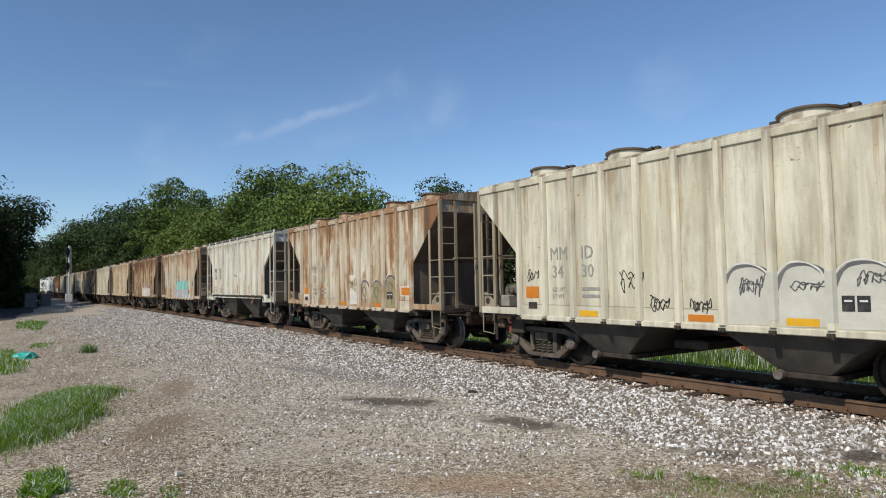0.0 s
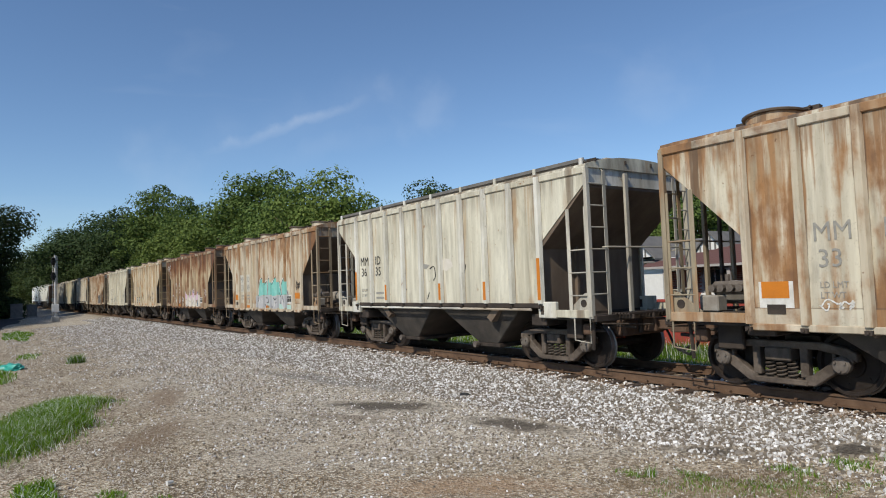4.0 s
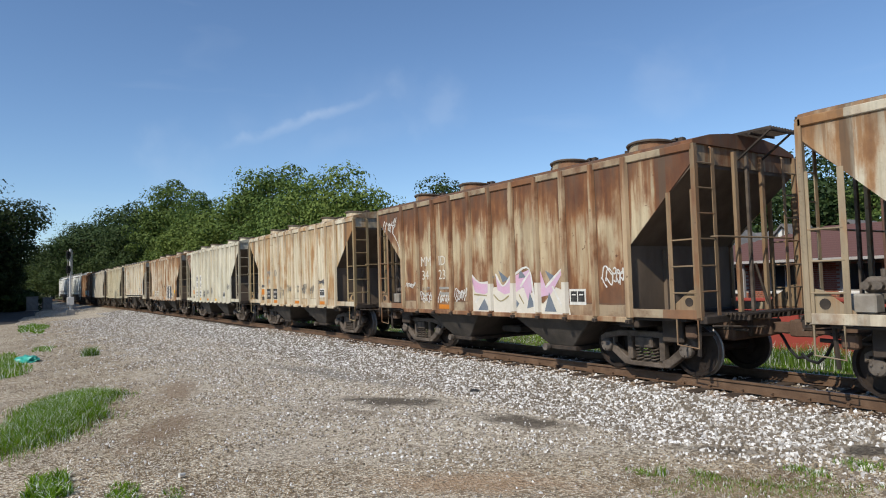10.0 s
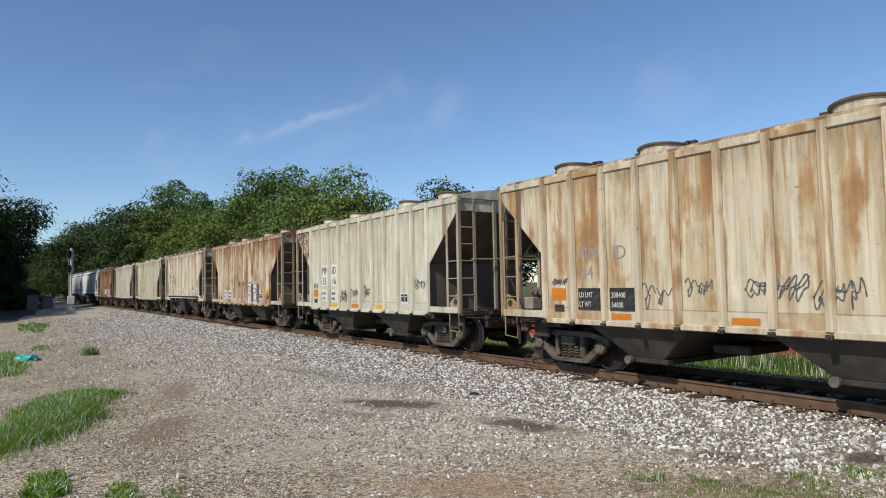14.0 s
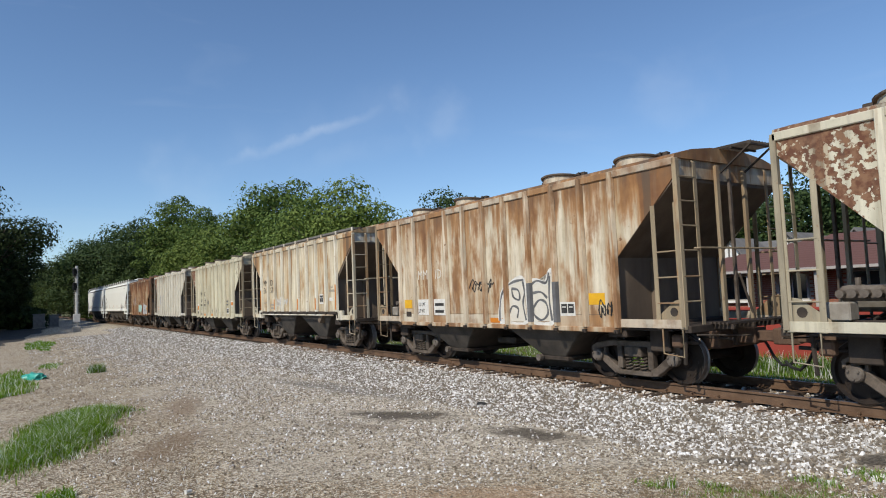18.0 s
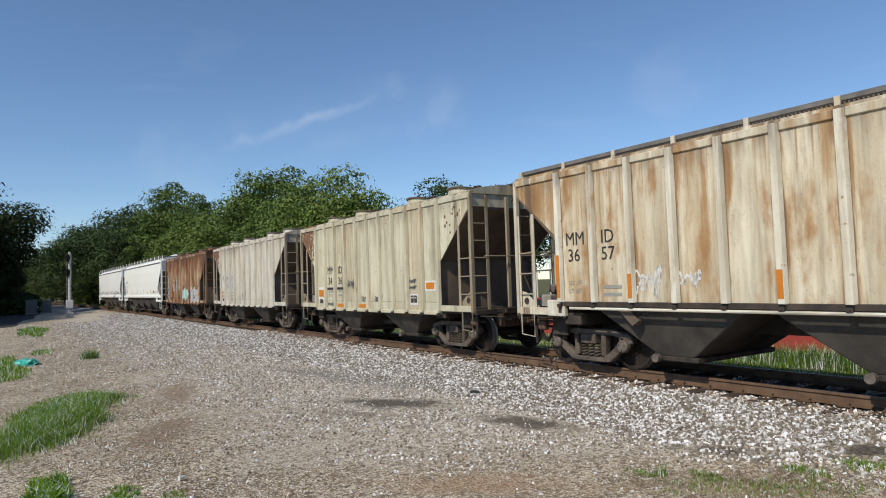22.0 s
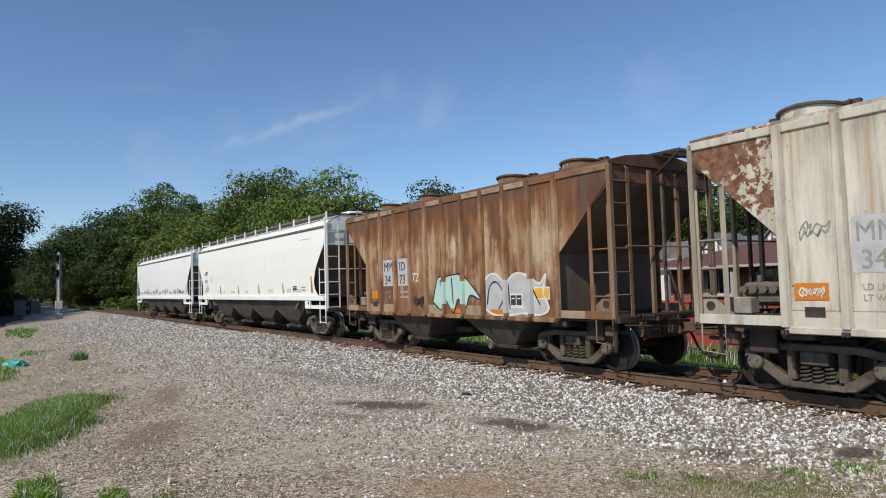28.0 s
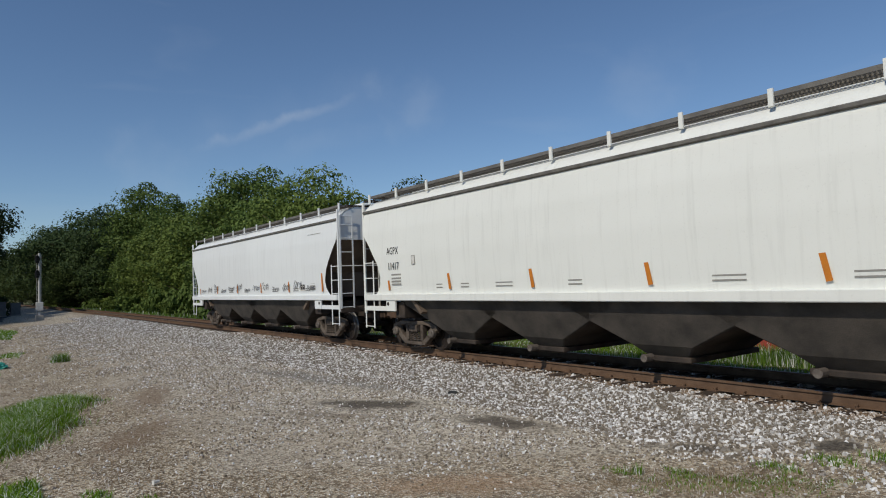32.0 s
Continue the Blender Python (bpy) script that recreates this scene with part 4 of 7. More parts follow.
    for way in (-1, 1):
        def slope(bm):
            prism(bm, [(hl - 0.06, 3.62), (hl - 0.10, 3.80), (hl - 3.2, 1.00), (hl - 3.05, 0.90), (hl - 0.06, 3.56)], -half + 0.012, half - 0.012)
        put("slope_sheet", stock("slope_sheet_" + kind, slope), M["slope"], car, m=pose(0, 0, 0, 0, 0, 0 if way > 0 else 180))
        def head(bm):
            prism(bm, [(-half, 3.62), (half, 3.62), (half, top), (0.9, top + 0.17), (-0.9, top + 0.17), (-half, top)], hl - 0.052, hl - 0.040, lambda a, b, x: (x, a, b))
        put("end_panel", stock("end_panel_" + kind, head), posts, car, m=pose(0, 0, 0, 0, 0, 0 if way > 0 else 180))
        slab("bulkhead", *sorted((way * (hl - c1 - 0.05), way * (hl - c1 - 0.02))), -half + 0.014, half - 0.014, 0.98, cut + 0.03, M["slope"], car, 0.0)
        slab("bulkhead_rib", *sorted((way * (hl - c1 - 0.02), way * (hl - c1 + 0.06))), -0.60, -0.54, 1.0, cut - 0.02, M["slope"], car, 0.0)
        slab("end_floor", *sorted((way * (hl - c1), way * (hl - 0.30))), -half + 0.04, half - 0.04, 1.00, 1.03, M["steel_dark"], car, 0.0)
        if tall:
            for side in (-1, 1):
                slab("jacking_pocket", *sorted((way * (hl - 0.92), way * (hl - 1.42))), side * half - 0.05, side * half + 0.05, 1.03, 1.36, posts, car, 0.015)
                # a dark plate through the pocket stands for the shaded slot
                slab("pocket_slot", *sorted((way * (hl - 1.25), way * (hl - 1.34))), side * half - 0.054, side * half + 0.054, 1.10, 1.28, M["steel_dark"], car, 0.0)
    slab("centre_sill", -hl + 0.3, hl - 0.3, -0.20, 0.20, 0.74, 1.02, M["steel_dark"], car, 0.01)
    for way in (-1, 1):
        slab("body_bolster", way * (hl - 1.53) - 0.22, way * (hl - 1.53) + 0.22, -half + 0.05, half - 0.05, 0.86, 1.10, M["steel_dark"], car, 0.02)
        c = way * (1.80 if not tall else 1.72)
        def bay(bm):
            t, u = 1.18 if not tall else 1.62, 0.36
            zt, zb = low - 0.03, 0.36
            up = [bm.verts.new((a * t, b * (half - 0.06), zt)) for a, b in ((-1, -1), (1, -1), (1, 1), (-1, 1))]
            dn = [bm.verts.new((a * u, b * (half - 0.40), zb)) for a, b in ((-1, -1), (1, -1), (1, 1), (-1, 1))]
            bm.faces.new(up)
            bm.faces.new(dn[::-1])
            for k in range(4):
                bm.faces.new((up[k], dn[k], dn[(k + 1) % 4], up[(k + 1) % 4]))
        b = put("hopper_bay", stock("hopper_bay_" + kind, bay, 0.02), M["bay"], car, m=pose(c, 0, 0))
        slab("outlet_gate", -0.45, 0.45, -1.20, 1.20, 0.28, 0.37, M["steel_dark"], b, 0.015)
        bar("gate_shaft", (-0.32, -1.32, 0.33), (-0.32, 1.32, 0.33), 0.035, M["truck"], b, 8)
        bar("gate_capstan", (-0.32, -1.34, 0.33), (-0.32, -1.24, 0.33), 0.075, M["bearing"], b, 10)
    if not tall:
        slab("discharge_chute", -0.85, -0.15, -0.62, 0.62, 0.50, 0.66, M["bay"], car, 0.03)
    return hl, half, low, top, c1


def grating(car, hl, top):
    """Roof end platforms of steel grating on brackets."""
    frame_me = stock("roof_platform", lambda bm: [box(bm, x, x + 0.04, -0.38, 0.40, -0.03, 0.0) for x in (-0.13, 0.22, 0.58)])
    slat = stock("platform_slat", lambda bm: box(bm, -0.15, 0.62, -0.012, 0.012, 0.0, 0.045))
    strut = stock("platform_strut", lambda bm: tube(bm, [(0.58, 0, -0.01), (-0.02, 0, -0.42)], 0.022, 5))
    for way in (-1, 1):
        p = put("roof_platform", frame_me, M["steel_dark"], car, m=pose(way * (hl - 0.02), 0.10 * way, top + 0.24, 0, 0, 0 if way > 0 else 180))
        for k in range(9):
            put("slat", slat, M["steel_dark"], p, m=pose(0, -0.36 + 0.09 * k, 0))
        for y in (-0.33, 0.33):
            put("strut", strut, M["steel_dark"], p, m=pose(0, y, 0))


def running_boards(car, hl, z, y, posts, tab=0.11):
    """Lengthwise steel-grating walks on each edge of the roof, on short brackets."""
    def build(bm):
        n = int((2 * hl - 0.2) / 0.06)
        for k in range(n):
            x = -hl + 0.1 + 0.06 * k
            box(bm, x, x + 0.014, -0.20, 0.20, 0, 0.05)
        for yy in (-0.21, 0.0, 0.20):
            box(bm, -hl + 0.1, hl - 0.1, yy, yy + 0.012, -0.01, 0.06)
    me = stock("running_board_%g" % hl, build)
    br = stock("walk_bracket_%g" % tab, lambda bm: box(bm, -0.04, 0.04, -0.02, 0.02, -0.16, tab), 0.004)
    for side in (-1, 1):
        w = put("running_board", me, M["grating"], car, m=pose(0, side * y, z))
        n = max(8, round(2 * hl / 1.48))
        for k in range(n + 1):
            put("walk_bracket", br, posts, w, m=pose(-hl + 0.15 + (2 * hl - 0.3) * k / n, side * 0.235, 0))
    for way in (-1, 1):
        def cross(bm):
            for yy in (-y, -0.4, 0.4, y):
                box(bm, -0.2, 0.45, yy - 0.012, yy + 0.012, -0.02, 0.05)
        e = put("end_walk", stock("end_walk_%g" % y, cross), M["steel_dark"], car, m=pose(way * (hl - 0.42), 0, z + 0.002, 0, 0, 0 if way > 0 else 180))
        for k in range(9):
            put("slat", stock("walk_slat_%g" % y, lambda bm: box(bm, 0, 0.012, -y, y, 0, 0.045)), M["steel_dark"], e, m=pose(0.05 * k, 0, 0.001))


def smooth_body(car, paints, posts):
    """A long curved-side car: one rounded shell, ribless, with dark recessed ends."""
    L = LENGTH["smooth"]
    hl = L / 2
    sec = [(-1.56, 1.38), (-1.60, 1.9), (-1.63, 2.6), (-1.62, 3.3), (-1.57, 3.84), (-1.50, 3.99), (-1.32, 4.17), (-0.95, 4.32), (-0.45, 4.41), (0, 4.44)]
    sec = sec + [(-a, b) for a, b in sec[-2::-1]]

    def shell(bm):
        # rings along the car; the ends are cut back in a curve below shoulder height
        def inset(z):
            return float(np.interp(z, [1.38, 1.52, 1.60, 1.75, 2.0, 2.36, 2.94, 3.22, 3.28], [0.55, 0.62, 0.75, 0.88, 0.93, 0.80, 0.33, 0.06, 0.02]))
        dense = []
        for (a, b), (c, d) in zip(sec, sec[1:]):
            n = 8 if abs(d - b) > 0.4 else 2
            dense += [(a + (c - a) * k / n, b + (d - b) * k / n) for k in range(n)]
        dense.append(sec[-1])
        rows = [[bm.verts.new((x * (hl - inset(z)), y, z)) for y, z in dense] for x in (-1, -0.5, 0, 0.5, 1)]
        for r, s in zip(rows, rows[1:]):
            for k in range(len(dense) - 1):
                bm.faces.new((r[k], s[k], s[k + 1], r[k + 1]))
    ob = put("shell", stock("smooth_shell", shell, 0, True), paints, car)

    def inner(bm):
        prism(bm, [(hl - 0.10, 3.28), (hl - 0.10, 3.32), (hl - 1.0, 2.6), (hl - 2.9, 1.05), (hl - 2.8, 1.0), (hl - 0.95, 2.5)], -1.54, 1.54)
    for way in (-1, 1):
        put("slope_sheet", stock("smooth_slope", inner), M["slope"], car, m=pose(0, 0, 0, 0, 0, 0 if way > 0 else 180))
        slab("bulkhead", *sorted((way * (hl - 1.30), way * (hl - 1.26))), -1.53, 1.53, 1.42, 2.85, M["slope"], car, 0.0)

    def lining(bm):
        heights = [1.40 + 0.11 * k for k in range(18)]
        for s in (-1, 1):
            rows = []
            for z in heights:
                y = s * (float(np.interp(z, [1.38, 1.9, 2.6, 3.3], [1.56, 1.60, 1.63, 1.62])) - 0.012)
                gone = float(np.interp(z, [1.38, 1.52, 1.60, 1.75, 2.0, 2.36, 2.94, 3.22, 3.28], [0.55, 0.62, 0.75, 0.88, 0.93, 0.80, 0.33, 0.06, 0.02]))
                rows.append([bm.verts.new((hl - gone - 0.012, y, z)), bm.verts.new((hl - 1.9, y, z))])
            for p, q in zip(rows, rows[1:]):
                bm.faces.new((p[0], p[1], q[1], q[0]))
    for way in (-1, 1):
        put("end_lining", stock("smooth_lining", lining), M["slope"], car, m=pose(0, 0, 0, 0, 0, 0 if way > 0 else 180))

    def head(bm):
        up = [(a * 0.99, b - 0.01) for a, b in sec if b > 3.25]
        prism(bm, [(-1.60, 3.26)] + up + [(1.60, 3.26)], hl - 0.05, hl - 0.03, lambda a, b, x: (x, a, b))
    for way in (-1, 1):
        put("end_panel", stock("smooth_end", head), posts, car, m=pose(0, 0, 0, 0, 0, 0 if way > 0 else 180))
    for side in (-1, 1):
        slab("side_sill", -hl + 0.05, hl - 0.05, side * 1.60 - 0.06, side * 1.60 + 0.06, 1.34, 1.52, paints, car, 0.015)
        bar("roof_edge", (-hl + 0.02, side * 1.575, 3.90), (hl - 0.02, side * 1.575, 3.90), 0.045, M["seam"], car, 6)
        for way in (-1, 1):
            slab("jacking_plate", *sorted((way * (hl - 1.25), way * (hl - 1.72))), side * 1.60 - 0.03, side * 1.60 + 0.03, 1.05, 1.36, paints, car, 0.01)
            # dark disc on the plate in place of the shaded hole
            bar("jacking_hole", (way * (hl - 1.36), side * 1.615, 1.25), (way * (hl - 1.36), side * 1.640, 1.25), 0.05, M["steel_dark"], car, 10)
    running_boards(car, hl, 4.33, 1.20, posts)

    def top_hatch(bm):
        box(bm, -hl + 0.7, hl - 0.7, -0.30, 0.30, 4.40, 4.56)
    put("trough_hatch", stock("smooth_trough", top_hatch, 0.03), paints, car)
    slab("centre_sill", -hl + 0.2, hl - 0.2, -0.22, 0.22, 0.74, 1.10, M["steel_dark"], car, 0.01)
    for k, c in enumerate((-4.35, -1.45, 1.45, 4.35)):
        def bay(bm):
            t, u, zt, zb = 2.30, 0.42, 1.36, 0.36
            up = [bm.verts.new((a * t, b * 1.50, zt)) for a, b in ((-1, -1), (1, -1), (1, 1), (-1, 1))]
            md = [bm.verts.new((a * 0.62, b * 1.20, 0.55)) for a, b in ((-1, -1), (1, -1), (1, 1), (-1, 1))]
            dn = [bm.verts.new((a * u, b * 1.02, zb)) for a, b in ((-1, -1), (1, -1), (1, 1), (-1, 1))]
            bm.faces.new(up)
            bm.faces.new(dn[::-1])
            for p, q in ((up, md), (md, dn)):
                for i in range(4):
                    bm.faces.new((p[i], q[i], q[(i + 1) % 4], p[(i + 1) % 4]))
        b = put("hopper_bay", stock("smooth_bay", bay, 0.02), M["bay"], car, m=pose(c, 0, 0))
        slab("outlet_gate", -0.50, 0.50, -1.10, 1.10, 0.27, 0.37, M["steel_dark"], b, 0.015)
        bar("gate_capstan", (-0.30, -1.30, 0.33), (-0.30, -1.08, 0.33), 0.07, M["bearing"], b, 10)
    for way in (-1, 1):
        e = way * hl
        for side in (-1, 1):
            slab("corner_post", *sorted((e - way * 0.03, e + way * 0.04)), side * 1.57 - 0.03, side * 1.57 + 0.03, 0.98, 4.22, posts, car)
            ladder(car, "side_ladder", (e - way * 0.50, side * 1.58), (way, 0), 0.55, 2.48, 0.48, (0.60, 1.10, 1.55, 1.98, 2.42), posts, 0.026)
            ladder(car, "end_ladder", (e + way * 0.05, side * 1.52), (0, -side), 1.05, 4.02, 0.44, (1.12, 1.55, 1.98, 2.42, 2.86, 3.30, 3.72, 4.0), posts, 0.026)
            slab("end_side_sill", *sorted((e, e - way * 1.3)), side * 1.56 - 0.03, side * 1.56 + 0.03, 1.05, 1.18, posts, car)
        slab("end_sill", *sorted((e - way * 0.03, e + way * 0.10)), -1.55, 1.55, 0.95, 1.08, M["steel_dark"], car, 0.01)
        put("crossover_board", STOCK["crossover_board"], M["steel_dark"], car, m=pose(e + way * 0.05, 0, 0, 0, 0, 0 if way > 0 else 180))
        bar("end_rail", (e + way * 0.12, -1.1, 2.42), (e + way * 0.12, 1.1, 2.42), 0.016, posts, car)
        put("coupler", coupler_mesh(), M["coupler"], car, m=pose(e + way * 0.06, 0, 0, 0, 0, 0 if way > 0 else 180))
        slab("draft_gear", *sorted((e - way * 0.9, e + way * 0.05)), -0.22, 0.22, 0.68, 1.00, M["steel_dark"], car, 0.015)
        put("air_hose", hose_mesh(), M["black_metal"], car, m=pose(e + way * 0.02, 0, 0, 0, 0, 0 if way > 0 else 180))
        def platform(bm):
            for yy in (-0.62, 0.0, 0.61):
                box(bm, -0.02, 0.45, yy, yy + 0.012, -0.01, 0.045)
        p = put("roof_platform", stock("smooth_platform", platform), M["steel_dark"], car, m=pose(e + way * 0.02, 0, 4.47, 0, 0, 0 if way > 0 else 180))
        for k in range(9):
            put("slat", stock("smooth_platform_slat", lambda bm: box(bm, 0, 0.014, -0.615, 0.607, 0, 0.035)), M["steel_dark"], p, m=pose(0.05 * k, 0, 0.001))
        for yy in (-0.5, 0.5):
            bar("strut", (0.40, yy, 0.0), (-0.02, yy * 0.8, -0.48), 0.018, posts, p)
        bar("brace_rod", (e + way * 0.04, 0.1, 4.35), (e + way * 0.05, 0.75, 3.05), 0.022, M["steel_dark"], car)
        slab("body_bolster", e - way * 1.75 - 0.22, e - way * 1.75 + 0.22, -1.5, 1.5, 0.86, 1.30, M["steel_dark"], car, 0.02)
    return hl


M["grating"] = surface("grey_steel_grating", (0.125, 0.118, 0.110), (0.20, 0.19, 0.175), 3.0, 0.7)
M["gear_grey"] = surface("pale_gear_paint", (0.34, 0.32, 0.28), (0.22, 0.19, 0.16), 5.0, 0.8)
M["lid"] = surface("weathered_hatch_paint", (0.21, 0.175, 0.14), (0.11, 0.085, 0.065), 3.0, 0.8)
M["seam"] = surface("grimy_seam", (0.10, 0.095, 0.085), (0.20, 0.19, 0.17), 4.0, 0.8)

CREAM, OFFWHITE, TAN = (0.60, 0.57, 0.45), (0.72, 0.71, 0.64), (0.52, 0.38, 0.20)
# kind, label, base, tint, rust, seed, rib colour or None, rust colours or None, end with a brake wheel, band, peel
ORANGE_RUST, TAN_STAIN, BROWN_RUST = ((0.345, 0.178, 0.070), (0.160, 0.072, 0.032)), ((0.38, 0.22, 0.09), (0.27, 0.14, 0.06)), ((0.235, 0.098, 0.038), (0.100, 0.042, 0.024))
CARS = [
    ("ribbed", "cream covered hopper car with grey spray-painted tags", (0.60, 0.575, 0.465), (0.47, 0.42, 0.29), 0.24, 1.0, None, TAN_STAIN, 0, 0, False),
    ("ribbed", "cream hopper car streaked with orange-brown rust", (0.58, 0.55, 0.45), (0.49, 0.42, 0.29), 1.00, 2.0, None, ORANGE_RUST, 0, 0.10, False),
    ("tall", "off-white hopper car with pale ribs and roof walks", (0.60, 0.58, 0.48), (0.54, 0.50, 0.38), 0.26, 3.0, (0.65, 0.65, 0.61), TAN_STAIN, -1, 0, False),
    ("ribbed", "rust-streaked cream hopper car with teal graffiti", (0.56, 0.53, 0.43), (0.47, 0.38, 0.25), 0.98, 4.0, None, ORANGE_RUST, 1, 0.10, False),
    ("ribbed", "brown rusted hopper car with pink and white graffiti", (0.48, 0.42, 0.29), (0.38, 0.26, 0.14), 1.15, 5.0, None, BROWN_RUST, 0, 0.42, False),
    ("ribbed", "cream hopper car with tan stains down its sheets", (0.60, 0.56, 0.45), (0.49, 0.37, 0.19), 0.94, 6.0, None, TAN_STAIN, 0, 0, False),
    ("ribbed", "off-white hopper car with peeling brown end paint", (0.57, 0.55, 0.45), (0.52, 0.47, 0.34), 0.28, 7.0, None, TAN_STAIN, 0, 0, True),
    ("ribbed", "cream hopper car with heavy orange rust patches", (0.60, 0.56, 0.46), (0.48, 0.39, 0.25), 1.04, 8.0, None, ORANGE_RUST, 0, 0.18, False),
    ("tall", "tan-stained hopper car with pale ribs and roof walks", (0.62, 0.58, 0.46), (0.50, 0.38, 0.22), 0.90, 9.0, (0.70, 0.67, 0.57), TAN_STAIN, -1, 0, False),
    ("ribbed", "grey-cream hopper car with black bars under its marks", (0.52, 0.50, 0.38), (0.47, 0.41, 0.28), 0.34, 10.0, None, TAN_STAIN, 0, 0, True),
    ("ribbed", "pale grey hopper car with flaking brown corner paint", (0.53, 0.51, 0.44), (0.50, 0.45, 0.35), 0.26, 11.0, None, TAN_STAIN, 0, 0, True),
    ("ribbed", "dark brown rusted hopper car with teal and white graffiti", (0.45, 0.37, 0.25), (0.32, 0.19, 0.10), 1.26, 12.0, None, BROWN_RUST, 0, 0.40, False),
    ("smooth", "long white smooth-sided hopper car with orange reflectors", (0.81, 0.82, 0.775), (0.76, 0.77, 0.725), 0.0, 13.0, None, None, 0, 0, False),
    ("smooth", "long white smooth-sided hopper car at the train's end", (0.79, 0.815, 0.81), (0.73, 0.75, 0.75), 0.0, 14.0, None, None, 0, 0, False),
]
LEAD_5 = -5.22                     # leading end of the sixth car along the track at 13 s


# the train eases a little in the first seconds and gains in the last
EASE_T = (0, 1, 2, 3, 4, 5, 6, 7, 8, 9, 10, 11, 12, 13, 28, 30, 31, 32)
EASE_S = (-0.62, -0.42, -0.28, -0.16, -0.07, 0.01, 0.06, 0.08, 0.10, 0.10, 0.08, 0.05, 0.02, 0.0, 0.02, 0.09, 0.14, 0.16)


def advance(t):
    """How far the train has gone since 13 s, in metres."""
    return 4.7145 * (t - 13) + 0.01277 * ((t - 16) ** 2 - 9) + float(np.interp(t, EASE_T, EASE_S))


def leads():
    out = [0.0]
    for c in CARS[:-1]:
        out.append(out[-1] - LENGTH[c[0]] - GAP)
    return [s - out[5] + LEAD_5 for s in out]


TRAIN, WHEELSETS = [], []


def hopper_car(i, spec, lead):
    kind, label, base, tint, rust, seed, rib, rusts, wheel, band, peel = spec
    car = tagged(new("hopper_car"), label, "railway car", "cars of the train")
    L = LENGTH[kind]
    clean = kind == "smooth"
    ra, rb = rusts or (RUST_A, RUST_B)
    panel, phase = (0.801, 0.0) if kind == "ribbed" else (0.9011, 0.5) if kind == "tall" else (2.8, 0.0)
    pm = paint("weathered_paint", base, tint, rust, seed, ra, rb, 0.10 if clean else 0.34, panel, band, peel, clean, phase)
    mix = 0.30 * min(1.0, rust) + max(0.0, rust - 1.05)
    post = paint("post_paint", rib or tuple(min(0.8, 1.06 * (p * (1 - mix) + q * mix)) for p, q in zip(base, ra)), tuple(0.5 * (p + q) for p, q in zip(base, tint)), rust * (0.62 if rib else 0.85), seed + 0.5, ra, rb, 0.2, band=band * 0.5, plain=True)
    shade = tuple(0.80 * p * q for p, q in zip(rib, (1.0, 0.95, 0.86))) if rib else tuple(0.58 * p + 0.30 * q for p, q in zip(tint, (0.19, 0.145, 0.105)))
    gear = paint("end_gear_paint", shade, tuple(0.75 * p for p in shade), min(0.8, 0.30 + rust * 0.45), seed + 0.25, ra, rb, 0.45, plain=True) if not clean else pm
    if clean:
        hl = smooth_body(car, pm, pm)
        inset = 1.75
    else:
        hl, half, low, top, c1 = body(car, kind, pm, post)
        for way in (1, -1):
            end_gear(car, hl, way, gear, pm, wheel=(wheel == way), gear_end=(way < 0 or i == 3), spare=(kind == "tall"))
        inset = 1.535
    for x in (hl - inset, -hl + inset):
        for w, dx in truck(car, x, 0):
            WHEELSETS.append((w, dx, lead - hl + x + dx))
    TRAIN.append((car, lead - hl, pm))
    return car


for i, (spec, lead) in enumerate(zip(CARS, leads())):
    hopper_car(i, spec, lead)


# ---- grass ----
def grass_material(name, a, b, dry):
    m, nt, bs = nodes_of(name)
    g, r = nt.nodes.new("ShaderNodeNewGeometry"), nt.nodes.new("ShaderNodeValToRGB")
    for i, (p, col) in enumerate(((0.0, a), (0.75, b), (1.0, dry))):
        e = r.color_ramp.elements[0] if i == 0 else r.color_ramp.elements.new(p)
        e.position, e.color = p, (*col, 1)
    nt.links.new(g.outputs["Random Per Island"], r.inputs["Fac"])
    nt.links.new(r.outputs["Color"], bs.inputs["Base Color"])
    bs.inputs["Roughness"].default_value, bs.inputs["Specular IOR Level"].default_value = 1.0, 0.0
    tr, mx = nt.nodes.new("ShaderNodeBsdfTranslucent"), nt.nodes.new("ShaderNodeMixShader")
    nt.links.new(r.outputs["Color"], tr.inputs["Color"])
    mx.inputs["Fac"].default_value = 0.35
    nt.links.new(bs.outputs["BSDF"], mx.inputs[1])
    nt.links.new(tr.outputs["BSDF"], mx.inputs[2])
    nt.links.new(mx.outputs["Shader"], nt.nodes["Material Output"].inputs["Surface"])
    return m


M["grass"] = grass_material("green_grass", (0.085, 0.185, 0.014), (0.20, 0.330, 0.032), (0.27, 0.33, 0.06))
M["dry_grass"] = grass_material("dry_grass", (0.16, 0.15, 0.05), (0.30, 0.25, 0.12), (0.10, 0.16, 0.03))
M["withered"] = grass_material("withered_grass", (0.14, 0.095, 0.055), (0.34, 0.26, 0.165), (0.45, 0.37, 0.25))
M["weeds"] = grass_material("tall_weeds", (0.08, 0.16, 0.025), (0.17, 0.28, 0.05), (0.32, 0.32, 0.12))


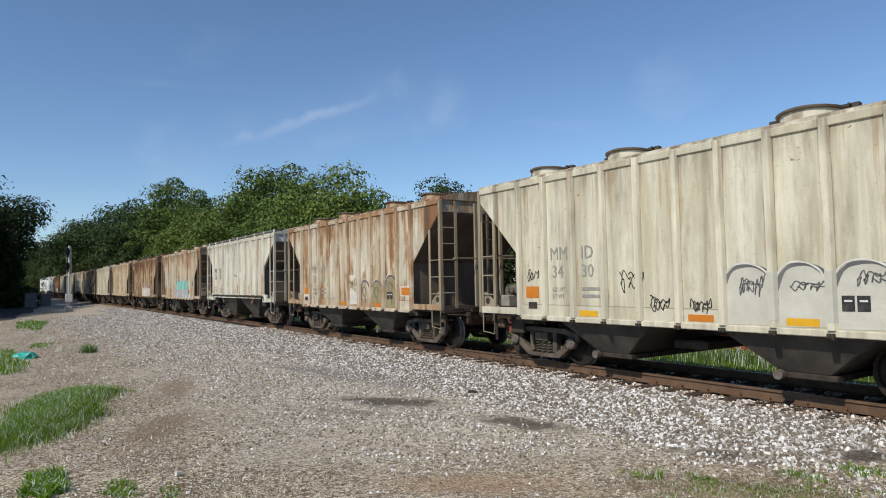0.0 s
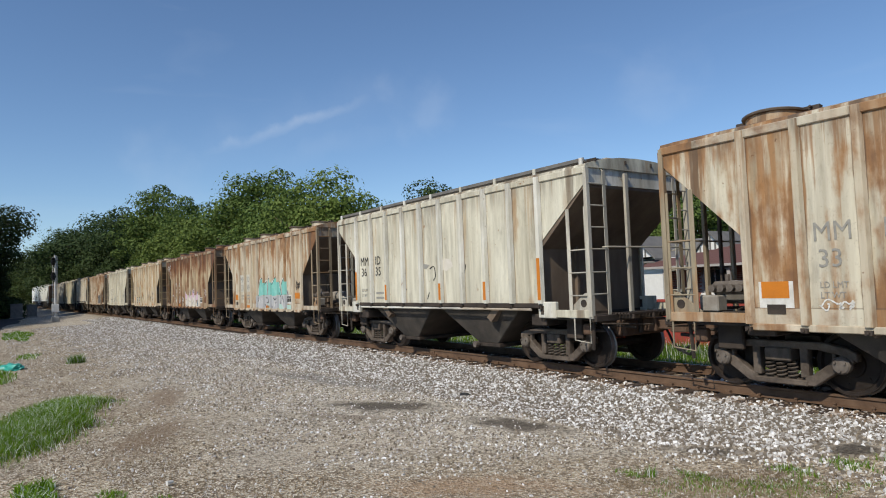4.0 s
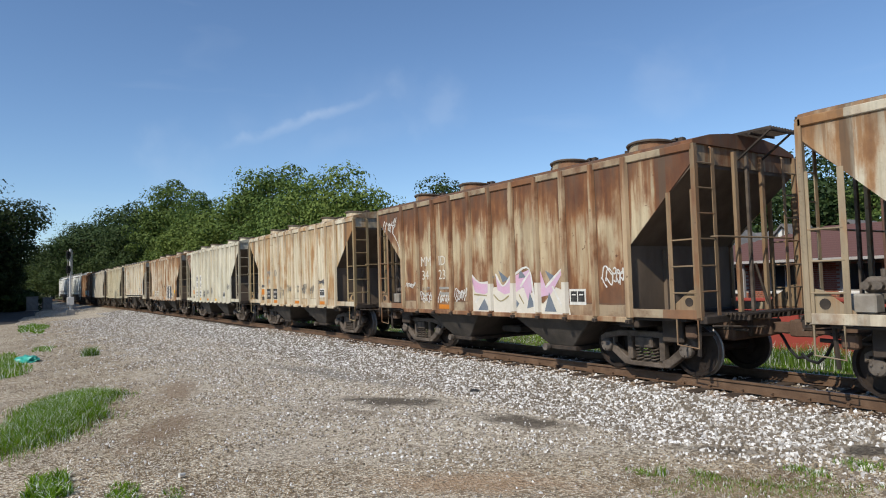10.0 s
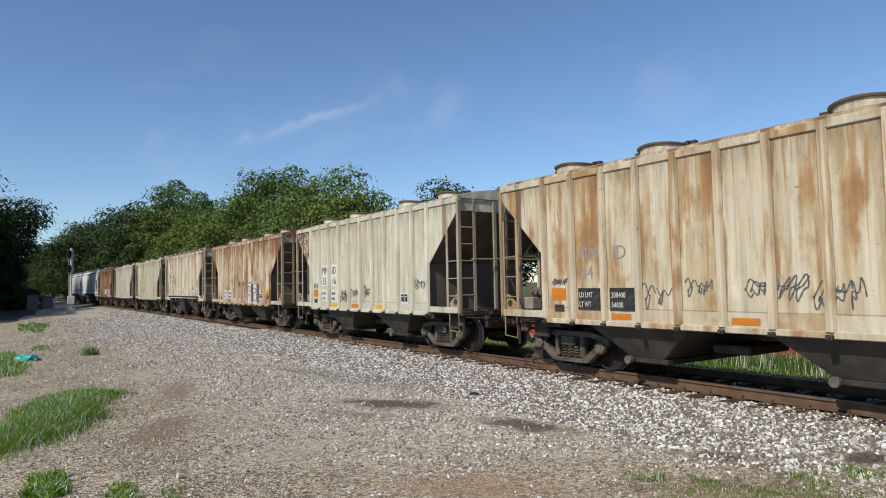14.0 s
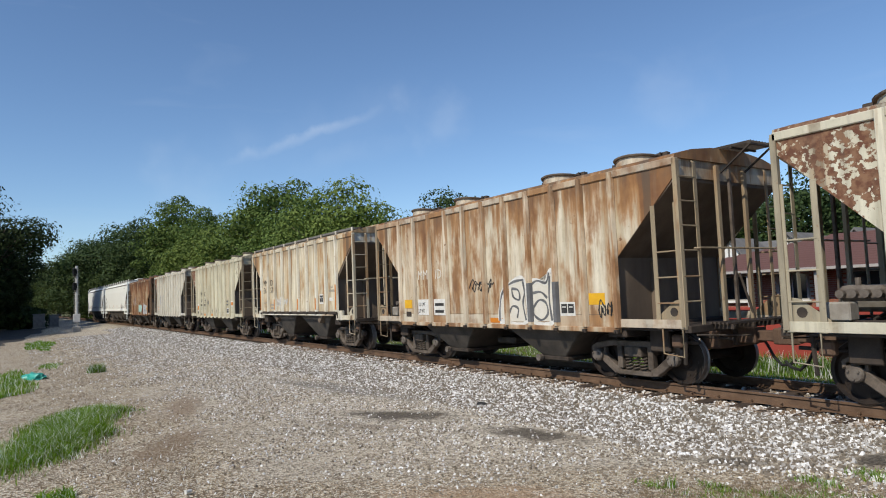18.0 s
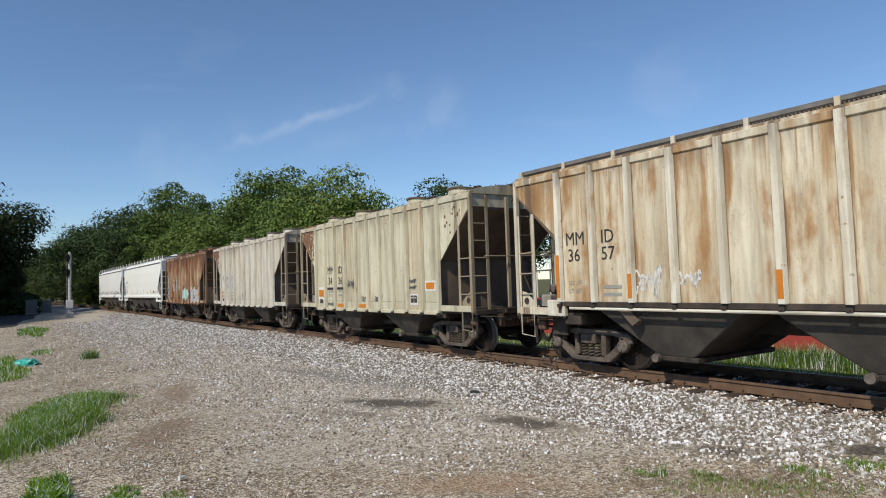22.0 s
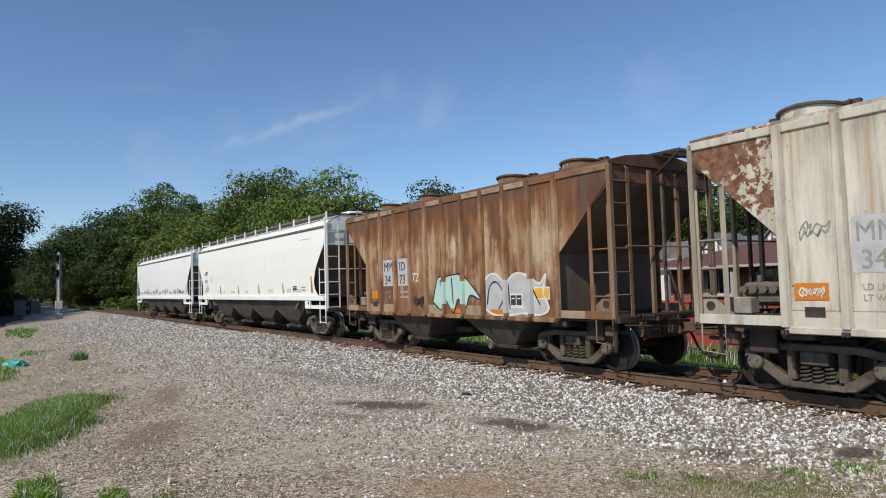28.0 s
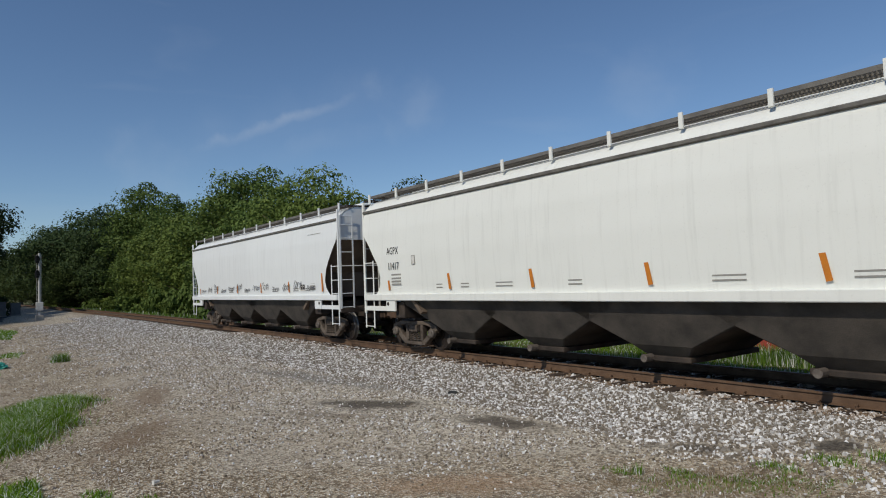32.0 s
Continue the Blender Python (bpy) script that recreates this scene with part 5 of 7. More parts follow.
def blades(name, label, x, y, h, material, seed, width=0.012, lean=0.5):
    """Bent grass blades, each two quads and a tip, rooted at the places given."""
    g = np.random.default_rng(seed)
    n = len(x)
    z = ground_z(x, y) - 0.02
    a, l = g.uniform(0, 6.283, n), g.uniform(0.1, lean, n) * h
    d = np.stack([np.cos(a), np.sin(a), 0 * a], -1)
    w = np.stack([-np.sin(a), np.cos(a), 0 * a], -1) * (width * g.uniform(0.6, 1.4, n))[:, None]
    root = np.stack([x, y, z], -1)
    mid = root + d * (0.3 * l)[:, None] + np.array([0, 0, 1.0]) * (0.6 * h)[:, None]
    tip = root + d * l[:, None] + np.array([0, 0, 1.0]) * h[:, None]
    P = np.stack([root - w, root + w, mid + 0.7 * w, mid - 0.7 * w, tip], 1).reshape(-1, 3)
    i = 5 * np.arange(n)
    F = [tuple(q) for q in np.stack([i, i + 1, i + 2, i + 3], -1).tolist()] + [tuple(q) for q in np.stack([i + 3, i + 2, i + 4], -1).tolist()]
    return tagged(raw(name, P.tolist(), F, material), label, "grass", kind="stuff")


def spread(g, n, cx, cy, rx, ry, turn=0.0):
    r, a = g.random(n) ** 0.6, g.uniform(0, 6.283, n)
    r = r * (0.75 + 0.35 * np.sin(3 * a + cx) * np.sin(2 * a + cy))
    u, v = r * np.cos(a) * rx, r * np.sin(a) * ry
    c, s = math.cos(radians(turn)), math.sin(radians(turn))
    return cx + u * c - v * s, cy + u * s + v * c


def all_grass():
    g = np.random.default_rng(11)
    # lush patch left of the gravel
    n = 34000
    u, v = np.clip(g.normal(0, 0.42, n), -0.50, 0.95) * 4.3, g.normal(0, 0.29, n) * 1.25
    v = v + 0.25 * np.sin(1.3 * u) + 0.12 * np.sin(3.7 * u + 1)
    edge = np.clip(np.hypot(u / 4.6, v / 1.35), 0, 1)
    keep = g.random(n) < 1.1 - 0.85 * edge ** 2 + 0.3 * np.sin(6 * u) * np.sin(9 * v)
    u, v, edge = u[keep], v[keep], edge[keep]
    x, y = -14.1 + 0.927 * u + 0.375 * v, 0.72 - 0.375 * u + 0.927 * v
    tall = g.uniform(0.05, 0.30, len(x)) * (1.2 - 0.85 * edge)
    lush = g.random(len(x)) > 0.08 + 0.40 * edge ** 2
    blades("grass_patch", "lush green grass patch at the gravel's edge", x[lush], y[lush], tall[lush], M["grass"], 12, 0.006, 1.4)
    blades("dry_stalks", "dry stalks standing in the green grass patch", x[~lush], y[~lush], tall[~lush] * 0.9, M["dry_grass"], 16, 0.005, 1.6)
    # straw and short green on the earth beside the ballast
    n = 5200
    x, y = spread(g, n, -3.9, 6.45, 1.9, 0.75, 50)
    blades("dry_stalks", "pale straw lying on the earth by the ballast", x, y, g.uniform(0.015, 0.06, n), M["withered"], 17, 0.004, 2.4)
    n = 1500
    x, y = spread(g, n, -3.7, 6.55, 1.5, 0.45, 50)
    blades("grass_tuft", "short green grass in the straw", x, y, g.uniform(0.02, 0.07, n), M["grass"], 18, 0.005, 1.6)
    x, y = spread(g, 9000, -23.0, -0.9, 7.0, 1.5, -4)
    blades("grass_patch", "green grass patch beside the dirt path", x, y, g.uniform(0.05, 0.20, len(x)), M["grass"], 13, 0.010, 0.9)
    x, y = spread(g, 2600, -50.0, 1.0, 7.0, 1.0, 0)
    blades("grass_patch", "thin green grass strip on the gravel", x, y, g.uniform(0.08, 0.2, len(x)), M["grass"], 14, 0.03)
    for k, (cx, cy, rx, ry, n, h, w, lean) in enumerate([
            (-9.05, 0.36, 0.75, 0.30, 1100, 0.13, 0.012, 1.5), (-8.25, 1.06, 0.55, 0.22, 420, 0.08, 0.008, 1.5), (-7.8, 1.5, 0.4, 0.16, 200, 0.06, 0.007, 1.5), (-3.78, 7.22, 0.36, 0.20, 260, 0.09, 0.005, 1.2),
            (-3.46, 7.78, 0.36, 0.22, 240, 0.10, 0.005, 1.2), (-4.72, 5.95, 0.14, 0.10, 60, 0.17, 0.004, 0.8), (-4.9, 5.85, 0.30, 0.12, 160, 0.06, 0.005, 1.4), (-4.35, 6.28, 0.30, 0.14, 220, 0.07, 0.005, 1.4),
            (-26.1, 2.3, 0.42, 0.35, 420, 0.34, 0.008, 1.2), (-3.1, 8.2, 0.3, 0.2, 160, 0.12, 0.005, 1.2), (-31.0, 1.0, 1.6, 0.5, 500, 0.12, 0.012, 1.2), (-6.9, 2.1, 0.4, 0.2, 120, 0.05, 0.005, 1.5)]):
        x, y = spread(g, n, cx, cy, rx, ry)
        blades("grass_tuft", "leafy weeds on the dirt" if k < 2 else "small green grass tuft in the dirt", x, y, h * g.uniform(0.4, 1.15, n), M["grass"] if k != 8 else M["weeds"], 20 + k, w, lean)
    # dry stalks over the dirt
    x, y = g.uniform(-14, -3, 1500), g.uniform(1.5, 6.3, 1500)
    blades("dry_stalks", "sparse dry grass stalks lying on the dirt", x, y, g.uniform(0.02, 0.07, 1500), M["dry_grass"], 40, 0.004, 1.4)
    n = 26000
    x, y = -7.0 - 26 * g.random(n) ** 1.3, g.uniform(-2.0, 3.3, n)
    keep = np.sin(1.9 * x + 1.1 * y) + np.sin(0.8 * x - 2.3 * y) + np.where(y > 2.2, -1.0, 0.3) > g.uniform(-1.2, 1.2, n)
    x, y = x[keep], y[keep]
    blades("dry_stalks", "brown withered grass lying flat on the dirt", x, y, g.uniform(0.02, 0.08, len(x)), M["withered"], 45, 0.006, 2.2)
    # beyond the track
    n = 38000
    x, y = -44 + 50 * g.random(n) ** 0.75, 21.3 - 4.6 * g.random(n) ** 1.2
    thick = np.sin(1.3 * x + 0.4) * np.sin(0.9 * y) + np.sin(0.5 * x + 2)
    blades("grass_verge", "tall bright green grass beyond the track", x, y, np.clip(0.22 + 0.10 * thick, 0.08, 0.6) * g.uniform(0.35, 0.95, n), M["grass"], 41, 0.009, 0.8)
    n = 5000
    x, y = -40 + 45 * g.random(n) ** 0.8, g.uniform(13.8, 17.2, n)
    blades("grass_verge", "short grass in the train's shade", x, y, g.uniform(0.03, 0.10, n), M["grass"], 44, 0.015)
    n = 9000
    x, y = g.uniform(-150, -40, n), g.uniform(14.0, 22, n)
    y = y - 0.5 * BEND * x * x
    blades("grass_verge", "long grass below the trees beyond the track", x, y, g.uniform(0.2, 0.7, n), M["weeds"], 42, 0.05)
    # broad leaved weeds beyond the rails
    n = 3800
    x, y = spread(g, n, -9.0, 18.4, 6.5, 0.8)
    blades("tall_weeds", "tall leafy weeds beyond the track", x, y, g.uniform(0.25, 0.75, n), M["weeds"], 43, 0.011, 0.7)


all_grass()


# ---- trees ----
def leaf_material(name, a, b):
    m, nt, bs = nodes_of(name)
    g, r = nt.nodes.new("ShaderNodeNewGeometry"), nt.nodes.new("ShaderNodeMapRange")
    col = mixed(nt, g.outputs["Random Per Island"], a, b)
    oi = nt.nodes.new("ShaderNodeObjectInfo")
    col = mixed(nt, times_(nt, oi.outputs["Random"], 0.28), col, (0.085, 0.11, 0.025))
    nt.nodes.remove(r)
    nt.links.new(col, bs.inputs["Base Color"])
    bs.inputs["Roughness"].default_value, bs.inputs["Specular IOR Level"].default_value = 0.65, 0.2
    tr, mx = nt.nodes.new("ShaderNodeBsdfTranslucent"), nt.nodes.new("ShaderNodeMixShader")
    nt.links.new(col, tr.inputs["Color"])
    mx.inputs["Fac"].default_value = 0.22
    nt.links.new(bs.outputs["BSDF"], mx.inputs[1])
    nt.links.new(tr.outputs["BSDF"], mx.inputs[2])
    nt.links.new(mx.outputs["Shader"], nt.nodes["Material Output"].inputs["Surface"])
    return m


M["leaf"] = leaf_material("green_leaves", (0.060, 0.105, 0.024), (0.150, 0.215, 0.050))
M["leaf_light"] = leaf_material("yellow_green_leaves", (0.090, 0.140, 0.028), (0.190, 0.255, 0.058))
# leaf_dark: the leaf colour lowered to stand for trees in shade
M["leaf_dark"] = leaf_material("shade_darkened_leaves", (0.024, 0.046, 0.016), (0.062, 0.098, 0.030))
# leaf_deep: near-black leaf colour standing for deep shade by the mast
M["leaf_deep"] = leaf_material("leaves_with_painted_shade", (0.014, 0.026, 0.010), (0.042, 0.064, 0.020))


def crown_mesh(key, seed, spread_r, height, base, boughs, per, leaf):
    """Leaves in clumps at the ends of boughs, with gaps and an uneven outline. Returns the mesh and the boughs' ends."""
    g = np.random.default_rng(seed)
    ends = []
    while len(ends) < boughs:
        p = g.uniform(-1, 1, 3)
        r = np.linalg.norm(p)
        if 0.35 < r < 1.0:
            a = math.atan2(p[1], p[0])
            k = 0.82 + 0.20 * math.sin(2 * a + seed) + 0.14 * math.sin(5 * a + 2 * seed + 4 * p[2])
            taper = 1.0 - 0.35 * max(0.0, p[2]) ** 2
            ends.append((p[0] * spread_r * k * taper, p[1] * spread_r * k * taper, base + (p[2] * 0.5 + 0.5) * (height - base) * (0.92 + 0.10 * math.sin(3 * a + seed))))
    ends = np.array(ends)
    size = g.uniform(0.55, 1.45, boughs) * spread_r * 0.26
    # leaves lie on the outer and upper side of each clump, turned outwards, so that a clump has a lit and a shaded side
    q = g.normal(0, 1, (boughs * per, 3))
    q[:, 2] += 0.35
    q /= np.linalg.norm(q, axis=1, keepdims=True)
    lump = 1.0 + 0.22 * np.sin(5 * q[:, 0] + 3 * q[:, 2] + np.repeat(ends[:, 0], per)) * np.sin(4 * q[:, 1] + np.repeat(ends[:, 1], per))
    c = np.repeat(ends, per, 0) + q * (lump * g.uniform(0.72, 1.06, boughs * per) * np.repeat(size, per))[:, None] * np.array([1.15, 1.15, 0.74])
    n = len(c)
    face = q + g.normal(0, 0.36, (n, 3))
    d = np.cross(face, g.normal(0, 1, (n, 3)))
    d /= np.linalg.norm(d, axis=1, keepdims=True)
    e = np.cross(face, d)
    e /= np.linalg.norm(e, axis=1, keepdims=True)
    s = (leaf * g.uniform(0.5, 1.3, n))[:, None]
    P = np.stack([c - d * s, c + e * s * 0.6, c + d * s, c - e * s * 0.6], 1).reshape(-1, 3)
    F = np.arange(4 * n).reshape(-1, 4)
    me = bpy.data.meshes.new(key)
    me.from_pydata(P.tolist(), [], F.tolist())
    me.materials.append(None)
    return me, ends


def trunk_mesh(key, ends, height, girth, seed):
    g = random.Random(seed)
    bm = bmesh.new()
    lean = [(g.uniform(-0.3, 0.3), g.uniform(-0.3, 0.3)) for _ in range(4)]
    spine = [(0, 0, -0.3), (0, 0, 0.5)] + [(lx * (i + 1) * 0.4, ly * (i + 1) * 0.4, height * (0.25 + 0.17 * i)) for i, (lx, ly) in enumerate(lean)]
    tube(bm, spine, girth, 8, girth * 0.25)
    for p in ends[::3]:
        k = g.uniform(0.25, 0.65)
        s = Vector((0, 0, p[2] * k))
        e = Vector(p)
        tube(bm, [s, s.lerp(e, 0.5) + Vector((0, 0, 0.4)), e], girth * 0.35, 5, girth * 0.06)
    return mesh_from(bm, key, 0, True)


FORMS = []
for k, (r, h, b, n) in enumerate([(5.2, 13.0, 2.2, 110), (4.6, 15.0, 2.6, 105), (6.0, 11.5, 1.2, 120), (4.2, 10.0, 1.0, 90)]):
    me, ends = crown_mesh("crown", 50 + k, r, h, b, n + 50, 185, 0.145)
    FORMS.append((me, trunk_mesh("trunk", ends, h, 0.32, k), h))


def tree(form, x, y, z, top, wide, turn, leaf, label):
    me, tr, h = FORMS[form]
    s = (top - z) / h
    root = tagged(new("tree"), label, "tree", "trees along the railway")
    root.matrix_basis = Matrix.Translation((x, y, z)) @ Matrix.Rotation(radians(turn), 4, "Z") @ Matrix.Diagonal((s * wide, s * wide, s, 1))
    put("trunk", tr, M["bark"], root)
    put("crown", me, M[leaf], root)
    return root


GREEN, PALE, DARK = "broad green tree in full leaf behind the track", "yellow-green leafy tree behind the track", "leafy tree beside the railway with shade put into its leaf colour"
# form, x, y, top, width, turn, leaves, label
TREES = [
    (0, -70, 25, 15.2, 1.05, 20, "leaf", GREEN), (2, -60, 24, 12.0, 1.0, 140, "leaf", GREEN), (2, -51.5, 24, 11.6, 0.95, 250, "leaf_light", PALE), (0, -80, 24, 13.6, 1.0, 75, "leaf_light", PALE),
    (1, -104, 20.5, 18.4, 1.05, 10, "leaf", GREEN), (1, -95, 22, 15.4, 1.0, 200, "leaf", GREEN), (3, -88, 20, 11.0, 1.2, 60, "leaf_light", PALE), (3, -72, 19.5, 8.5, 1.2, 300, "leaf_light", PALE),
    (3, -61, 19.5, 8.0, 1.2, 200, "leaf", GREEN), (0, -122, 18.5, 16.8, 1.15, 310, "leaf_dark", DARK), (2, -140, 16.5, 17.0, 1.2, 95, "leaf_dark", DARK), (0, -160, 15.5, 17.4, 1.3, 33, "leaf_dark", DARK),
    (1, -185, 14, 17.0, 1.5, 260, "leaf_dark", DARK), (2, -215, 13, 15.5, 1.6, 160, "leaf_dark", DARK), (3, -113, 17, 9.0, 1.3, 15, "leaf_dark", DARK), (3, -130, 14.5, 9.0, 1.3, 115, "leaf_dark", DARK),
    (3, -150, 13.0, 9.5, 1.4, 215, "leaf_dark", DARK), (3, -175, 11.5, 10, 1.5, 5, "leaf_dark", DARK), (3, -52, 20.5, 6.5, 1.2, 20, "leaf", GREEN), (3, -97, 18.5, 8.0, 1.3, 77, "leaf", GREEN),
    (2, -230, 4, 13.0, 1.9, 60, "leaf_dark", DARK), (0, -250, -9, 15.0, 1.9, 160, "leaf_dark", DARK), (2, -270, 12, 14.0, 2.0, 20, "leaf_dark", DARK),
    # by the mast, on the camera's side; their shade is put into the leaf colour
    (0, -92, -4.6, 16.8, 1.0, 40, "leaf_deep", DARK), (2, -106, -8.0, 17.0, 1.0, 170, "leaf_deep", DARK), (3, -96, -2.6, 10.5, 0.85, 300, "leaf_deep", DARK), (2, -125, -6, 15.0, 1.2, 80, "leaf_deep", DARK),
    # out of view: trees added only to throw shade over the road
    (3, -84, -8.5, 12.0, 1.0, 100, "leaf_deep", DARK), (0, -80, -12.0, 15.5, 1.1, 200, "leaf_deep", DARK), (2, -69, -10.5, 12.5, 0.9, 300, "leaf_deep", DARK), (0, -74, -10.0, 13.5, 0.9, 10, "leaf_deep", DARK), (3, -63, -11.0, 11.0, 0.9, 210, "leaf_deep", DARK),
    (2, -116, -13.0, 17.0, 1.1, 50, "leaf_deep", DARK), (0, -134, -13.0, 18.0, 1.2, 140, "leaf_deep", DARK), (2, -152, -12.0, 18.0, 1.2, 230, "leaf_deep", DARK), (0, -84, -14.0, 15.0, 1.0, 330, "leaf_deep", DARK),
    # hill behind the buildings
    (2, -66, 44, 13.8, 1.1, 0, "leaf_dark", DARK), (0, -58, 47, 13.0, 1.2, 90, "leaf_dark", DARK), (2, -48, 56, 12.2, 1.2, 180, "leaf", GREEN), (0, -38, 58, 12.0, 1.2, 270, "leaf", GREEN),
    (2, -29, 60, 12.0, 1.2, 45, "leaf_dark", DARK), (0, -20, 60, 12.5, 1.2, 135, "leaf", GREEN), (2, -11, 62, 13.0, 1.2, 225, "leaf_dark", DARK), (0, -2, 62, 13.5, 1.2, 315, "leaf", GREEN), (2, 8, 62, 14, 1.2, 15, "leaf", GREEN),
]
for form, x, y, top, wide, turn, leaf, label in TREES:
    tree(form, x, y, float(ground_z(x, y)), top, wide, turn, leaf, label)


def bush(x, y, r, h, leaf, turn, label):
    me, ends = BUSH
    root = put("bush", me, M[leaf], None, label, Matrix.Translation((x, y, float(ground_z(x, y)) - 0.1)) @ Matrix.Rotation(radians(turn), 4, "Z") @ Matrix.Diagonal((r, r, h, 1)))
    return tagged(root, label, "bush", "bushes along the railway")


BUSH = crown_mesh("bush", 77, 1.0, 1.0, 0.0, 60, 60, 0.09)
for k in range(34):
    x = -46 - k * 4.3
    bush(x, 18.5 + 1.2 * math.sin(k * 2.1) - 0.5 * BEND * x * x, 2.2 + 0.6 * math.sin(k * 1.3), 2.6 + 0.8 * math.sin(k * 1.7), "leaf" if k % 3 else "leaf_light", k * 47, "leafy roadside bush below the trees")
for k in range(14):
    bush(-96 - k * 7, 0.4 + 0.12 * k + 0.9 * math.sin(k * 2.0) - (5.0 if k % 2 else 0.0), 3.0, 2.6 + 0.5 * math.sin(k * 1.1), "leaf_dark", k * 61, "bush below the trees with shade put into its leaf colour")


# ---- asphalt road under the trees on the camera's side ----
def asphalt_road():
    g = surface("old_asphalt", (0.035, 0.034, 0.033), (0.060, 0.057, 0.054), 0.8, 0.9, bump=0.3, fine=30.0)
    xs, ts = np.linspace(-46, -150, 27), np.linspace(0, 1, 9)
    v = []
    for x in xs:
        edge = -0.75 + (-50 - x) * 0.118 if x > -88 else 3.7 + (-88 - x) * 0.02
        for t in ts:
            y = edge - t * 16.0
            v.append((x, y, float(ground_z(x, y)) + (0.05 if 0 < t < 1 else -0.03)))
    f = [(i * 9 + k, i * 9 + k + 1, (i + 1) * 9 + k + 1, (i + 1) * 9 + k) for i in range(26) for k in range(8)]
    tagged(raw("road", v, f, g, True), "dark old asphalt road under the trees", "road", kind="structure")


asphalt_road()

# ---- signal mast ----
def signal_mast():
    root = tagged(new("signal_mast"), "grey railway signal mast with two black heads on a concrete base", "signal")
    root.matrix_basis = pose(-72.0, 4.65, float(ground_z(-72.0, 4.65)))
    slab("base", -0.34, 0.34, -0.34, 0.34, -0.2, 0.50, M["concrete"], root, 0.04)
    bar("mast", (0, 0, 0.5), (0, 0, 6.35), 0.11, M["grey_metal"], root, 12)
    slab("case", -0.22, 0.22, -0.30, 0.30, 0.9, 1.7, M["grey_metal"], root, 0.03)
    for z in (5.75, 4.35):
        def plate(bm):
            turned(bm, [(0.22, 0.0), (0.22, 0.04)], 20, lambda r, a, h: (h, r * math.cos(a), 1.5 * r * math.sin(a)))
        h = put("signal_head", stock("signal_plate", plate), M["black_metal"], root, m=pose(0.28, -0.18, z))
        slab("lamp_case", -0.30, 0.0, -0.16, 0.16, -0.36, 0.36, M["black_metal"], h, 0.03)
        for dz in (-0.22, 0.0, 0.22):
            def hood(bm):
                pts = [(0.11 * math.cos(a), 0.11 * math.sin(a)) for a in [k * 0.3927 - 0.4 for k in range(11)]]
                for (y0, z0), (y1, z1) in zip(pts, pts[1:]):
                    bm.faces.new([bm.verts.new(p) for p in ((0.04, y0, z0), (0.04, y1, z1), (0.32, y1, z1), (0.32, y0, z0))])
            put("hood", stock("signal_hood", hood), M["black_metal"], h, m=pose(0, 0, dz))
    for k in range(14):
        bar("rung", (-0.16, -0.20, 0.8 + 0.4 * k), (-0.16, 0.20, 0.8 + 0.4 * k), 0.012, M["grey_metal"], root)
    for y in (-0.20, 0.20):
        bar("ladder_rail", (-0.16, y, 0.5), (-0.16, y, 6.2), 0.014, M["grey_metal"], root)


signal_mast()

# ---- red wall and the buildings behind the track ----
M["red_wall"] = surface("red_wall_paint", (0.36, 0.062, 0.045), (0.28, 0.052, 0.040), 1.2, 0.8)
M["brick_a"] = surface("red_brick", (0.30, 0.105, 0.065), (0.38, 0.17, 0.11), 8.0, 0.9)
M["mortar"] = surface("pale_mortar", (0.45, 0.41, 0.36), (0.38, 0.35, 0.31), 6.0, 0.95)
M["shingle"] = surface("maroon_shingles", (0.125, 0.060, 0.050), (0.17, 0.085, 0.070), 2.0, 0.9)
M["grey_roof"] = surface("grey_shingles", (0.15, 0.145, 0.14), (0.20, 0.19, 0.18), 2.0, 0.9)
M["white_wood"] = surface("white_painted_boards", (0.78, 0.78, 0.76), (0.70, 0.70, 0.68), 3.0, 0.7)
M["trim"] = surface("grey_white_trim", (0.44, 0.42, 0.39), (0.36, 0.34, 0.32), 3.0, 0.7)
M["brown_pole"] = surface("brown_steel_post", (0.12, 0.065, 0.045), (0.17, 0.095, 0.065), 3.0, 0.7)


def glass_material():
    m, nt, bs = nodes_of("dark_window_glass")
    bs.inputs["Base Color"].default_value = (0.02, 0.024, 0.028, 1)
    bs.inputs["Roughness"].default_value = 0.06
    return m


M["glass"] = glass_material()


def red_wall():
    root = tagged(new("low_wall"), "long low wall painted red beyond the grass", "wall")
    for k in range(12):
        x = -28 + 3.0 * k
        slab("wall_panel", x, x + 2.985, 21.5, 21.75, -1.1, 0.78, M["red_wall"], root, 0.01)
    slab("coping", -28.05, 8.05, 21.44, 21.81, 0.78, 0.88, M["red_wall"], root, 0.015)


red_wall()


def window(parent, x0, x1, y, z0, z1, frame="trim"):
    f = slab("window", x0 - 0.07, x1 + 0.07, y - 0.05, y + 0.02, z0 - 0.07, z1 + 0.07, M[frame], parent, 0.01)
    cx, cz = (x0 + x1) / 2, (z0 + z1) / 2
    slab("pane", x0 - cx, x1 - cx, -0.050, -0.018, z0 - cz, z1 - cz, M["glass"], f, 0.0)
    slab("mullion", -0.025, 0.025, -0.062, -0.022, z0 - cz, z1 - cz, M[frame], f, 0.004)
    slab("sill", x0 - cx - 0.15, x1 - cx + 0.15, -0.12, 0.0, z0 - cz - 0.15, z0 - cz - 0.06, M["white_wood"], f, 0.01)


